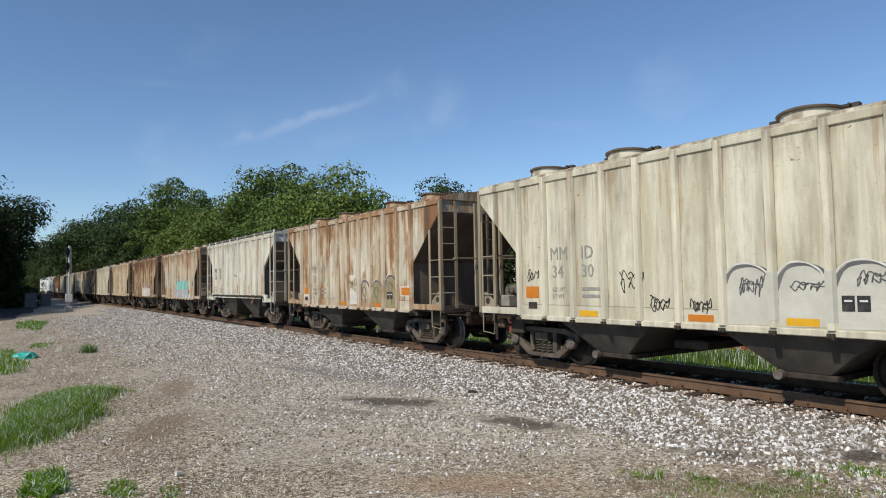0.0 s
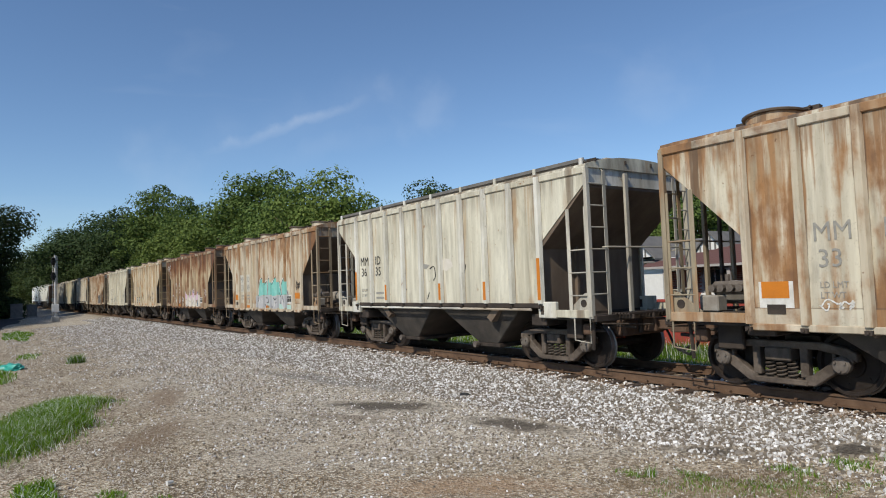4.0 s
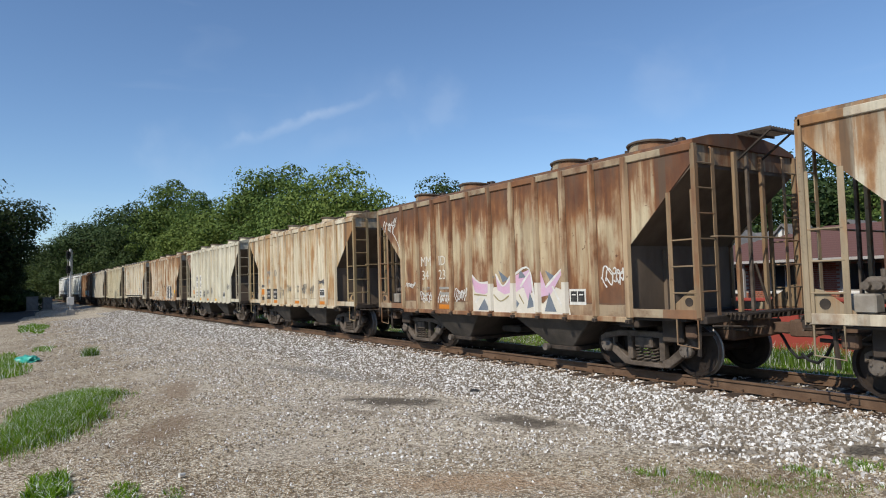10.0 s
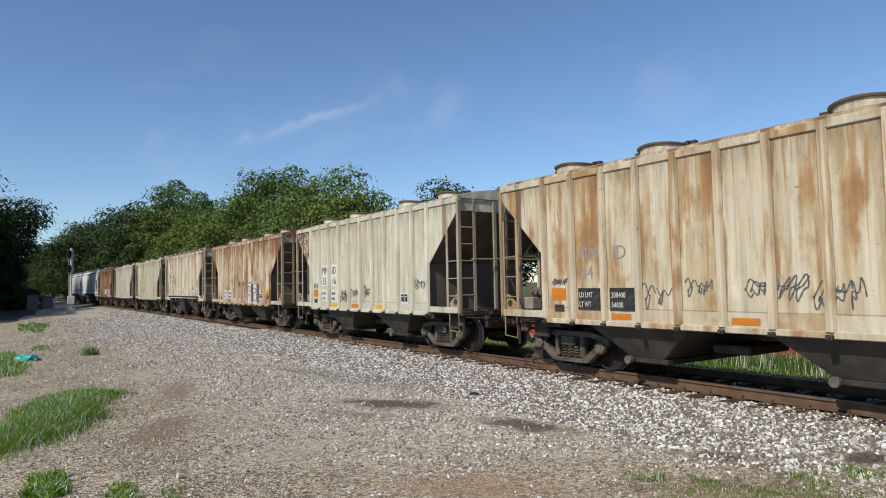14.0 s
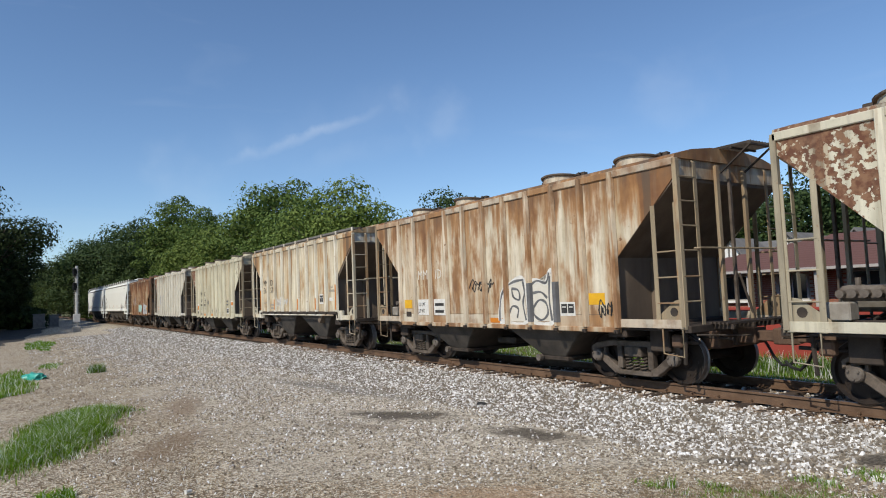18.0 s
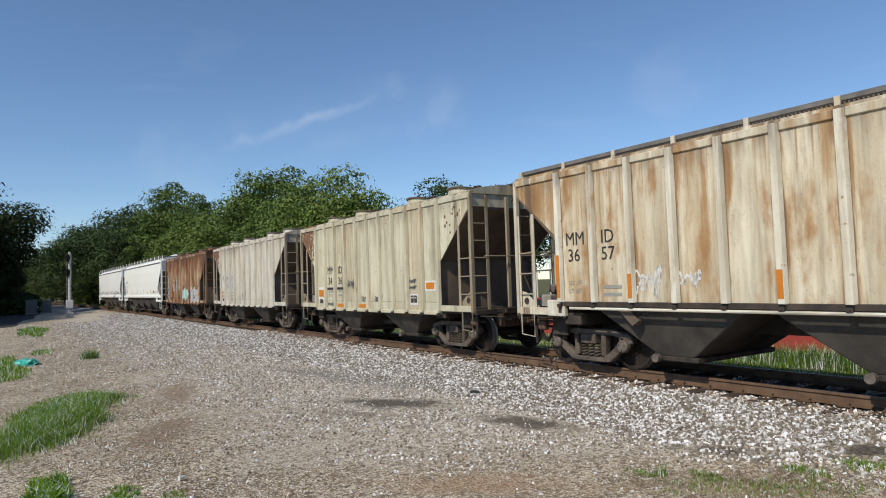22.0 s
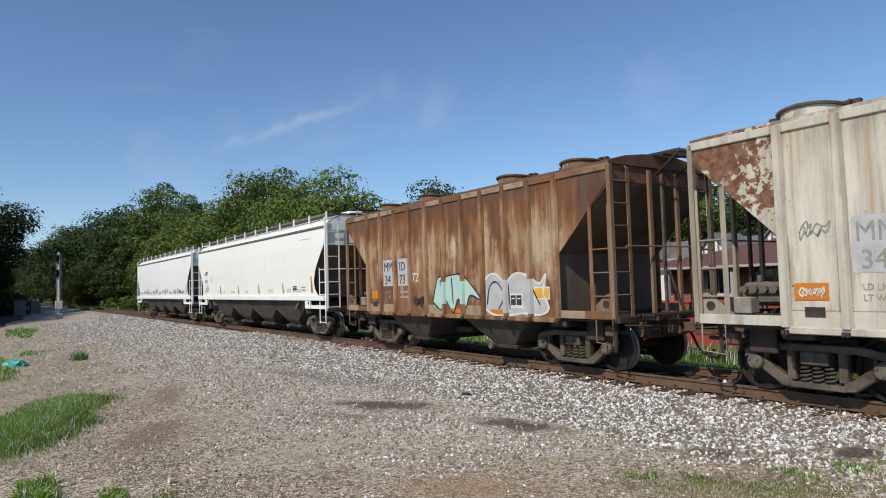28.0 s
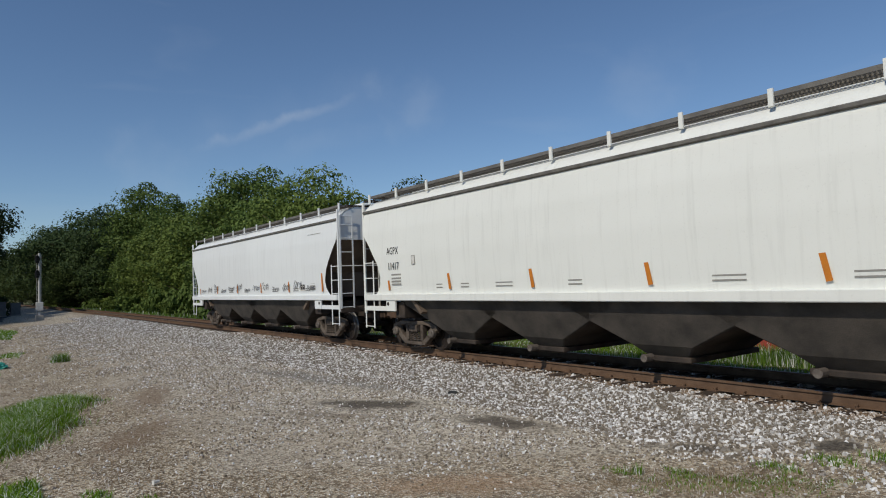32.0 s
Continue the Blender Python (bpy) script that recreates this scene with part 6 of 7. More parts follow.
def brick_building():
    root = tagged(new("brick_building"), "low red brick building with a maroon shingle roof", "building")
    y = 24.0
    slab("wall", -17.6, 9.0, y, y + 9.0, -1.05, 2.20, M["mortar"], root, 0.0)
    for x0, x1, z0, z1 in ((-15.7, -14.7, 1.10, 1.98), (-13.4, -12.4, 1.10, 1.98), (-10.9, -9.7, 1.10, 1.98), (-8.3, -7.1, 1.10, 1.98), (-5.0, -3.6, 1.10, 1.98), (-1.5, 0.0, 1.10, 1.98)):
        window(root, x0, x1, y - 0.02, z0, z1)

    def hip(bm):
        z0, z1 = 2.18, 3.62
        a = [bm.verts.new(p) for p in ((-18.6, y - 1.1, z0), (10, y - 1.1, z0), (10, y + 10, z0), (-18.6, y + 10, z0))]
        b = [bm.verts.new(p) for p in ((-13.2, y + 4.4, z1), (6, y + 4.4, z1))]
        for q in ((a[0], a[1], b[1], b[0]), (a[1], a[2], b[1]), (a[2], a[3], b[0], b[1]), (a[3], a[0], b[0]), (a[3], a[2], a[1], a[0])):
            bm.faces.new(q)
    put("roof", stock("hip_roof", hip), M["shingle"], root)
    slab("fascia", -18.6, 10.0, y - 1.14, y - 1.08, 2.10, 2.20, M["trim"], root, 0.005)
    # shingle courses
    course = stock("shingle_course", lambda bm: prism(bm, [(0, 0), (0.36, 0.10), (0.36, 0.115), (0, 0.022)], 0, 1.0, lambda a, b, x: (x, a, b)))
    for k in range(15):
        t = k / 15.0
        x0, x1 = -18.6 + 5.4 * t, 10 - 4 * t
        put("shingle_course", course, M["shingle"], root, m=Matrix.Translation((x0, y - 1.12 + 5.5 * t, 2.17 + 1.44 * t)) @ Matrix.Diagonal((x1 - x0, 1, 1, 1)))
    for x in (-17.0, -14.1, -11.6, -9.0, -6.0, -2.6):
        slab("porch_post", x - 0.07, x + 0.07, y - 0.95, y - 0.81, -1.05, 2.05, M["trim"], root, 0.01)
    bar("roof_vent", (-9.4, y + 1.2, 2.7), (-9.4, y + 1.2, 3.25), 0.16, M["white_wood"], root, 10)
    bar("roof_vent", (-4.4, y + 1.6, 2.8), (-4.4, y + 1.6, 3.3), 0.16, M["white_wood"], root, 10)
    return root, y


def bricks_on(root, y):
    """Single bricks where the wall shows between windows and the red wall."""
    me = stock("brick", lambda bm: box(bm, -0.098, 0.098, -0.012, 0.02, -0.03, 0.03))
    n = 0
    for row in range(5):
        for col in range(60):
            x = -15.6 + 0.21 * col + (0.105 if row % 2 else 0)
            put("brick", me, M["brick_a"], root, m=pose(x, y - 0.008, 0.66 + 0.075 * row + 0.0))
            n += 1
    # the rest of the brickwork in one mesh
    v, f = [], []
    base = np.array([(a, b, c) for c in (-0.03, 0.03) for a, b in ((-0.098, -0.012), (0.098, -0.012), (0.098, 0.02), (-0.098, 0.02))])
    q = ((4, 5, 6, 7), (0, 1, 5, 4), (1, 2, 6, 5), (3, 0, 4, 7))
    for row in range(42):
        z = -0.92 + 0.075 * row
        for col in range(122):
            x = -17.45 + 0.21 * col + (0.105 if row % 2 else 0)
            if 0.62 < z < 1.0 and -15.75 < x < -2.9:
                continue
            if z > 0.95 and any(a - 0.2 < x < b + 0.2 and 0.9 < z < 2.1 for a, b in ((-15.7, -14.7), (-13.4, -12.4), (-10.9, -9.7), (-8.3, -7.1), (-5.0, -3.6), (-1.5, 0.0))):
                continue
            i = len(v)
            v += (base + (x, y - 0.008, z)).tolist()
            f += [tuple(i + k for k in r) for r in q]
    ob = raw("brickwork", v, f, M["brick_a"])
    ob.parent = root
    tagged(ob, "red brickwork in running bond", kind="stuff")


root_bb, y_bb = brick_building()


def gable(root, x, w, y, z0, h):
    """A white timber gable with open lattice, and its small roof."""
    def tri(bm):
        prism(bm, [(-w / 2, 0), (w / 2, 0), (0, h)], 0, 0.12)
    put("gable", stock("gable_%g" % w, tri), M["white_wood"], root, m=pose(x, y, z0))
    for k in range(-2, 3):
        slab("lattice", x + k * w * 0.14 - 0.05, x + k * w * 0.14 + 0.05, y - 0.05, y - 0.005, z0 + 0.02, z0 + h * (1 - abs(k) * 0.30), M["grey_roof"], root, 0.0)
    def slope(bm):
        for s in (-1, 1):
            prism(bm, [(s * (w / 2 + 0.25), -0.22), (0, h + 0.02), (0, h + 0.14), (s * (w / 2 + 0.25), -0.10)], -0.2, 3.0)
    put("gable_roof", stock("gable_roof_%g" % w, slope), M["grey_roof"], root, m=pose(x, y, z0))


def church_hall():
    root = tagged(new("hall"), "grey-roofed hall with white lattice gables", "building")
    y = 36.0
    slab("wall", -34, -10, y + 0.4, y + 9, -1.1, 3.0, M["white_wood"], root, 0.0)
    def roof(bm):
        prism(bm, [(y - 0.4, 2.7), (y + 4.6, 4.35), (y + 9.6, 2.7)], -34.5, -9.5, lambda a, b, x: (x, a, b))
    put("roof", stock("hall_roof", roof), M["grey_roof"], root)
    gable(root, -22.9, 2.4, y - 0.3, 2.95, 1.35)
    gable(root, -19.25, 2.4, y - 0.3, 2.95, 1.35)
    gable(root, -15.8, 2.4, y - 0.3, 2.85, 1.35)
    gable(root, -28.5, 2.9, y - 0.3, 3.10, 1.35)
    for x in (-32, -26, -21, -16, -12.5):
        window(root, x, x + 1.2, y + 0.38, 0.6, 2.0, "white_wood")


church_hall()


def white_house():
    root = tagged(new("white_house"), "white board house with a gabled front", "house")
    y = 45.0
    def front(bm):
        prism(bm, [(-48.0, -1.1), (-41.6, -1.1), (-41.6, 4.1), (-44.8, 5.7), (-48.0, 4.1)], y, y + 8)
    put("wall", stock("house_wall", front), M["white_wood"], root)
    for k in range(20):
        z = -0.7 + 0.25 * k
        half = 3.2 if z < 4.1 else max(0.2, 3.2 * (5.7 - z) / 1.6)
        slab("clapboard", -44.8 - half, -44.8 + half, y - 0.03, y, z, z + 0.235, M["white_wood"], root, 0.0)
    def roof(bm):
        for s in (-1, 1):
            prism(bm, [(-44.8, 5.75), (-44.8, 5.92), (-44.8 + s * 3.6, 4.05), (-44.8 + s * 3.6, 3.88)], y - 0.5, y + 8.5)
    put("roof", stock("house_roof", roof), M["grey_roof"], root)
    for x0 in (-47.0, -45.3, -43.6):
        window(root, x0, x0 + 0.8, y - 0.03, 0.9, 2.1, "white_wood")
    slab("porch_roof", -48.3, -41.3, y - 1.8, y, 2.55, 2.7, M["grey_roof"], root, 0.02)
    for x in (-48.1, -46.0, -43.8, -41.6):
        slab("porch_post", x - 0.06, x + 0.06, y - 1.7, y - 1.58, -1.1, 2.55, M["white_wood"], root, 0.01)


white_house()


def sign_post():
    root = tagged(new("steel_post"), "tall brown perforated steel post by the building", "post")
    root.matrix_basis = pose(-8.0, 20.4, float(ground_z(-8.0, 20.4)))
    slab("shaft", -0.15, 0.15, -0.12, 0.12, -0.2, 7.55, M["brown_pole"], root, 0.01)
    for k in range(18):
        # black discs on the shaft stand for the shade in its perforations
        bar("bolt_hole", (0.0, -0.126, 0.6 + 0.4 * k), (0.0, -0.118, 0.6 + 0.4 * k), 0.035, M["black_metal"], root, 8)


sign_post()


# ---- equipment cabinets by the road ----
# cabinet grey is lowered to stand for shade that does not fall on them
M["cabinet"] = surface("shade_darkened_cabinet_grey", (0.20, 0.20, 0.20), (0.14, 0.14, 0.14), 3.0, 0.7)


def cabinet(x, y, w, d, h, turn):
    root = tagged(new("equipment_cabinet"), "grey steel equipment cabinet by the road, coloured darker for shade", "cabinet", "cabinets by the road")
    root.matrix_basis = pose(x, y, float(ground_z(x, y)), 0, 0, turn)
    slab("body", -d / 2, d / 2, -w / 2, w / 2, 0.12, h, M["cabinet"], root, 0.02)
    slab("base", -d / 2 - 0.08, d / 2 + 0.08, -w / 2 - 0.08, w / 2 + 0.08, -0.2, 0.12, M["concrete"], root, 0.01)
    slab("roof", -d / 2 - 0.06, d / 2 + 0.06, -w / 2 - 0.06, w / 2 + 0.06, h, h + 0.07, M["cabinet"], root, 0.01)
    for s in (-1, 1):
        door = slab("door", d / 2, d / 2 + 0.03, min(0.03 * s, s * (w / 2 - 0.05)), max(0.03 * s, s * (w / 2 - 0.05)), 0.2, h - 0.08, M["cabinet"], root, 0.008)


cabinet(-93.0, 2.0, 1.2, 1.0, 1.7, -3)
cabinet(-94.5, 3.6, 1.0, 0.9, 1.5, 4)


# ---- litter ----
def plastic_bag():
    g = np.random.default_rng(8)
    bm = bmesh.new()
    bmesh.ops.create_icosphere(bm, subdivisions=3, radius=0.34)
    for v in bm.verts:
        n = noise.noise(v.co * 5.0) * 0.5 + noise.noise(v.co * 11.0) * 0.25
        v.co = Vector((v.co.x * 1.35, v.co.y * 0.8, max(-0.05, v.co.z * 0.55))) * (1.0 + n)
    m = surface("teal_plastic", (0.02, 0.30, 0.24), (0.06, 0.42, 0.34), 6.0, 0.35, bump=0)
    ob = put("plastic_bag", mesh_from(bm, "plastic_bag"), m, None, "", pose(-25.9, 0.45, float(ground_z(-25.9, 0.45)) + 0.02, 0, 0, 30))
    tagged(ob, "crumpled teal plastic bag lying on the dirt", "bag")


plastic_bag()


def crushed_cup():
    def build(bm):
        turned(bm, [(0.018, 0.0), (0.021, 0.03), (0.027, 0.075), (0.028, 0.077)], 12)
    for x, y, a in ((-8.4, 1.75, 20),):
        ob = put("paper_cup", stock("paper_cup", build), M["white_paint"], None, "", pose(x, y, float(ground_z(x, y)) + 0.035, 90, 0, a))
        tagged(ob, "small white paper cup dropped on the dirt", "litter", "litter on the ground")


crushed_cup()


def dark_lump(x, y, s):
    bm = bmesh.new()
    bmesh.ops.create_icosphere(bm, subdivisions=2, radius=s)
    for v in bm.verts:
        v.co = Vector((v.co.x * 1.5, v.co.y, v.co.z * 0.6)) * (1 + 0.5 * noise.noise(v.co * 9))
    ob = put("coal_lump", mesh_from(bm, "coal_lump"), M["black_metal"], None, "", pose(x, y, float(ground_z(x, y)) + 0.02, 0, 0, 20))
    tagged(ob, "black lump lying on the pale ballast", "stone")


dark_lump(-10.18, 7.45, 0.085)


# ---- markings on the cars ----
SIDE = -1.574            # just proud of the side sheets, on the side next to the camera


def skin(z):
    """How far out the smooth cars' shell stands at that height."""
    return -float(np.interp(z, [1.38, 1.9, 2.6, 3.3, 3.84], [1.56, 1.60, 1.63, 1.62, 1.57])) - 0.008


def word(i, d, z, cap, body, material, stretch=0.72, name="lettering", y=None, label=""):
    """A word whose lower left stands d metres behind the leading end."""
    car = TRAIN[i][0]
    hl = LENGTH[CARS[i][0]] / 2
    key = "word_%s_%g_%g" % (body, cap, stretch)
    if key not in STOCK:
        STOCK[key] = text_mesh(body, cap / 0.70, stretch)
    return put(name, STOCK[key], M[material], car, label, pose(hl - d, SIDE if y is None else y, z))


def panel(i, d0, d1, z0, z1, material, name="reflector", y=None, label=""):
    car = TRAIN[i][0]
    hl = LENGTH[CARS[i][0]] / 2
    yy = SIDE if y is None else y
    return slab(name, hl - max(d0, d1), hl - min(d0, d1), yy, yy + 0.003, z0, z1, M[material], car, 0.0, label)


def stencil_box(i, d, z, w=0.56, h=0.34, y=None):
    yy = (SIDE if y is None else y)
    p = panel(i, d + w / 2, d - w / 2, z, z + h, "white_paint", "stencil_box", yy, "white-framed black inspection stencil")
    for k in (-1, 1):
        slab("stencil_cell", k * w * 0.225 - w * 0.19, k * w * 0.225 + w * 0.19, -0.006, -0.003, -h * 0.30, h * 0.36, M["stencil"], p, 0.0)
        slab("stencil_line", k * w * 0.225 - w * 0.12, k * w * 0.225 + w * 0.12, -0.009, -0.006, h * 0.10, h * 0.18, M["white_paint"], p, 0.0)


def strokes(i, lines, width, material, y=None, name="graffiti", label=""):
    """Sprayed lines: ribbons along smooth curves of (d, z) points; each is a part."""
    car, hl = TRAIN[i][0], LENGTH[CARS[i][0]] / 2
    for pts in lines:
        bm = bmesh.new()
        P = [Vector((hl - d, z)) for d, z in pts]
        fine = []
        for k in range(len(P) - 1):
            p0, p1, p2, p3 = P[max(k - 1, 0)], P[k], P[k + 1], P[min(k + 2, len(P) - 1)]
            for s in range(5):
                t = s / 5
                fine.append(0.5 * ((2 * p1) + (p2 - p0) * t + (2 * p0 - 5 * p1 + 4 * p2 - p3) * t * t + (3 * p1 - p0 - 3 * p2 + p3) * t ** 3))
        fine.append(P[-1])
        prev = None
        for k, p in enumerate(fine):
            d = fine[min(k + 1, len(fine) - 1)] - fine[max(k - 1, 0)]
            n = Vector((-d.y, d.x)).normalized() * width * (0.5 + 0.12 * math.sin(k * 0.9))
            yy = SIDE - 0.003 if y is None else y
            a, b = bm.verts.new((p.x + n.x, yy, p.y + n.y)), bm.verts.new((p.x - n.x, yy, p.y - n.y))
            if prev:
                bm.faces.new((prev[0], a, b, prev[1]))
            prev = (a, b)
        put(name, mesh_from(bm, name), M[material], car, label)


def fills(i, shapes, material, y=None, name="graffiti", label=""):
    """Sprayed areas: outlines of (d, z) points; each is a part."""
    car, hl = TRAIN[i][0], LENGTH[CARS[i][0]] / 2
    for pts in shapes:
        bm = bmesh.new()
        bm.faces.new([bm.verts.new((hl - d, SIDE if y is None else y, z)) for d, z in pts])
        bmesh.ops.triangulate(bm, faces=bm.faces[:])
        put(name, mesh_from(bm, name), M[material], car, label)


def on_posts(i, d0, d1, z0, z1, material):
    """The spray that lies on the faces of the posts in that stretch."""
    kind = CARS[i][0]
    L = LENGTH[kind]
    c1, n = (1.42, 11) if kind == "ribbed" else (1.32, 10)
    for k in range(n):
        d = c1 + (L - 2 * c1) * k / (n - 1)
        if min(d0, d1) < d < max(d0, d1):
            w, deep = (0.053, 0.0875) if kind == "tall" else (0.048, 0.0775)

            def coat(bm):
                prism(bm, [(-w - 0.03, 0.0), (-w, -deep), (w, -deep), (w + 0.03, 0.0)], z0, z1, lambda a, b, z: (a, b, z))
            put("sprayed_post", stock("sprayed_post_%s_%g_%g" % (kind, z0, z1), coat), M[material], TRAIN[i][0], m=pose(L / 2 - d, -1.570, 0))


def scrawl(seed, d, z, w, h, n=6, loops=2):
    """Handwriting of no words: looping cursive lines in a box whose left edge is d behind the leading end."""
    g = random.Random(seed)
    out = []
    for k in range(loops):
        step, a0 = w / loops, g.uniform(0, 6.28)
        turns, fat, slant = g.uniform(1.1, 2.4), g.uniform(0.18, 0.5), g.uniform(-0.25, 0.25)
        pts = []
        for s in range(4 * n):
            t = s / (4 * n - 1)
            a = a0 + turns * 6.2832 * t
            hh = h * (0.5 + 0.5 * math.sin(a) * (0.55 + 0.45 * math.sin(2.1 * a + k)))
            pts.append((d - step * (k + 0.12 + 0.76 * t) + fat * step * math.cos(a * 1.0 + 0.6) - slant * (hh - h / 2), z + hh))
        out.append(pts)
    return out


def closed(shape):
    return shape + [shape[0]]


M["olive_spray"] = surface("olive_spray_paint", (0.26, 0.22, 0.11), (0.34, 0.29, 0.16), 4.0, 0.7, bump=0)
M["mint"] = surface("pale_mint_spray_paint", (0.45, 0.62, 0.56), (0.36, 0.55, 0.49), 3.0, 0.6, bump=0)
M["faded_white"] = surface("faded_white_paint", (0.66, 0.62, 0.55), (0.60, 0.56, 0.47), 5.0, 0.7, bump=0)
M["pit_rust"] = surface("pitted_rust", (0.10, 0.055, 0.034), (0.20, 0.11, 0.06), 14.0, 0.9, bump=0)
M["thin_grey"] = surface("thin_grey_spray_paint", (0.60, 0.585, 0.51), (0.47, 0.45, 0.385), 2.2, 0.7, bump=0)
M["blue_spray"] = surface("slate_blue_spray_paint", (0.13, 0.16, 0.20), (0.20, 0.22, 0.25), 4.0, 0.7, bump=0)
M["slate_spray"] = surface("slate_spray_paint", (0.10, 0.10, 0.105), (0.17, 0.17, 0.175), 4.0, 0.7, bump=0)
M["faded"] = surface("faded_grey_marking", (0.24, 0.235, 0.22), (0.36, 0.35, 0.31), 9.0, 0.8, bump=0)


def reporting_marks(i, left, right, tone="stencil", back=None):
    """The two-panel mark and number, with weight lines below."""
    if CARS[i][0] == "tall":
        x1, x2, zt, zb = 9.24, 8.34, 2.44, 2.12
    else:
        x1, x2, zt, zb = 8.46, 7.62, 2.20, 1.84
    if back:
        panel(i, x1 + 0.06, x1 - 0.56, zb - 0.06, zt + 0.33, back, "paint_patch")
        panel(i, x2 + 0.06, x2 - 0.56, zb - 0.06, zt + 0.33, back, "paint_patch")
    y = SIDE - 0.004
    word(i, x1 + 0.02, zt, 0.26, "MM", tone, 0.90, y=y)
    word(i, x2, zt, 0.25, "ID", tone, 0.95, y=y)
    if left:
        word(i, x1 - 0.03, zb, 0.25, left, tone, 0.95, y=y)
    if right:
        word(i, x2, zb, 0.25, right, tone, 0.95, y=y)
    word(i, x1 - 0.04, 1.56 if CARS[i][0] != "tall" else 1.66, 0.085, "LD LMT", "faded", 0.9, y=y)
    word(i, x1 - 0.04, 1.42 if CARS[i][0] != "tall" else 1.50, 0.085, "LT WT", "faded", 0.9, y=y)
    for z in (1.58, 1.44):
        panel(i, x2 - 0.02, x2 - 0.46, z, z + 0.06, "faded", "weight_line", y)


def mark_cars():
    reporting_marks(0, "34", "30", "faded")
    reporting_marks(1, "33", "65", "faded")
    reporting_marks(2, "36", "35")
    reporting_marks(3, "33", "49", "faded", "thin_grey")
    reporting_marks(4, "34", "23", "faded_white")
    reporting_marks(5, "34", None, "faded")
    reporting_marks(6, "33", "16", "stencil", "white_paint")
    reporting_marks(7, None, None, "faded_white")
    reporting_marks(8, "36", "57", "stencil")
    reporting_marks(9, "34", "36", "stencil")
    reporting_marks(10, "34", "33", "faded", "grey_spray")
    reporting_marks(11, "34", "73", "stencil", "grey_spray")
    # orange squares on the second panel from the trailing end, with a small data plate under each
    for i in (0, 1, 3, 5, 6, 7, 9, 10, 11):
        if i in (1, 9):
            panel(i, 9.28, 8.78, 1.28, 1.76 if i == 9 else 1.66, "white_paint", "paint_patch")
        z = 1.42
        panel(i, 9.24 if i != 10 else 9.30, 8.84, z, z + 0.24, "yellow" if i == 7 else "orange", "reflector", SIDE - 0.004, "orange reflective square")
        panel(i, 9.17, 8.90, 1.19, 1.33, "steel_dark", "data_plate", SIDE - 0.004)
    # small ones along the sill
    for i, ds, col in ((0, (7.45, 3.42), "yellow"), (0, (5.03,), "orange"), (1, (5.85, 3.45), "orange"), (3, (7.45, 5.05), "orange"), (4, (7.4,), "orange"), (5, (7.45, 5.05, 2.62), "orange"), (6, (7.45, 4.2), "yellow"), (6, (5.85,), "orange"),
                       (7, (5.05,), "orange"), (9, (7.45, 5.85), "orange"), (11, (4.9, 3.4), "orange")):
        for d in ds:
            panel(i, d + 0.23, d - 0.23, 1.08, 1.19, col, "reflector", SIDE - 0.002, "small orange sill reflector" if col == "orange" else "small yellow sill reflector")
    panel(3, 2.13, 1.68, 1.46, 1.68, "orange", "reflector")
    panel(7, 2.13, 1.72, 1.47, 1.69, "yellow", "reflector")
    panel(9, 2.13, 1.62, 1.58, 1.85, "white_paint", "paint_patch")
    panel(9, 2.08, 1.68, 1.63, 1.80, "orange", "reflector", SIDE - 0.004)
    panel(11, 2.13, 1.66, 1.42, 1.68, "white_paint", "paint_patch")
    panel(11, 2.10, 1.69, 1.45, 1.65, "yellow", "reflector", SIDE - 0.004)
    panel(1, 2.06, 1.50, 1.40, 1.68, "white_paint", "paint_patch")
    panel(1, 2.02, 1.54, 1.43, 1.65, "orange", "reflector", SIDE - 0.004)
    panel(10, 9.26, 8.90, 1.43, 1.64, "orange", "reflector", SIDE - 0.008)
    for i, d, z, w, h in ((0, 2.72, 1.24, 0.42, 0.32), (1, 2.70, 1.25, 0.42, 0.31), (3, 2.71, 1.27, 0.44, 0.33), (4, 2.70, 1.25, 0.44, 0.31), (5, 2.64, 1.34, 0.42, 0.30), (7, 2.72, 1.25, 0.42, 0.28),
                           (9, 2.72, 1.20, 0.40, 0.30), (11, 2.70, 1.23, 0.42, 0.32), (6, 2.70, 1.25, 0.42, 0.31)):
        stencil_box(i, d, z, w, h)
    stencil_box(8, 2.74, 1.60, 0.34, 0.36)
    panel(8, 2.02, 1.72, 1.70, 1.82, "white_paint", "data_label")
    word(8, 2.06, 2.02, 0.08, "TEST WHEELS", "faded", 0.7)
    word(8, 1.90, 2.15, 0.08, "AAR", "faded", 0.8)
    # weight panels
    for i, col, back in ((5, "white_paint", "stencil"), (6, "stencil", "white_paint"), (7, "stencil", "white_paint")):
        for d in (8.50, 7.70):
            panel(i, d, d - 0.58, 1.24, 1.66, back, "weight_panel", SIDE - 0.010)
        y = SIDE - 0.014
        word(i, 8.47, 1.48, 0.10, "LD LMT", col, 0.72, y=y)
        word(i, 8.47, 1.30, 0.10, "LT WT", col, 0.72, y=y)
        for z, body in ((1.48, "208600" if i == 6 else "208400"), (1.30, "54400" if i == 6 else "54600")):
            if i == 7:
                panel(i, 7.64, 7.22, z, z + 0.075, col, "weight_line", y)
            else:
                word(i, 7.66, z, 0.10, body, col, 0.78, y=y)
    for d in (8.50, 7.70):
        panel(9, d, d - 0.60, 1.66, 1.74, "stencil", "bar_mark", SIDE - 0.006)
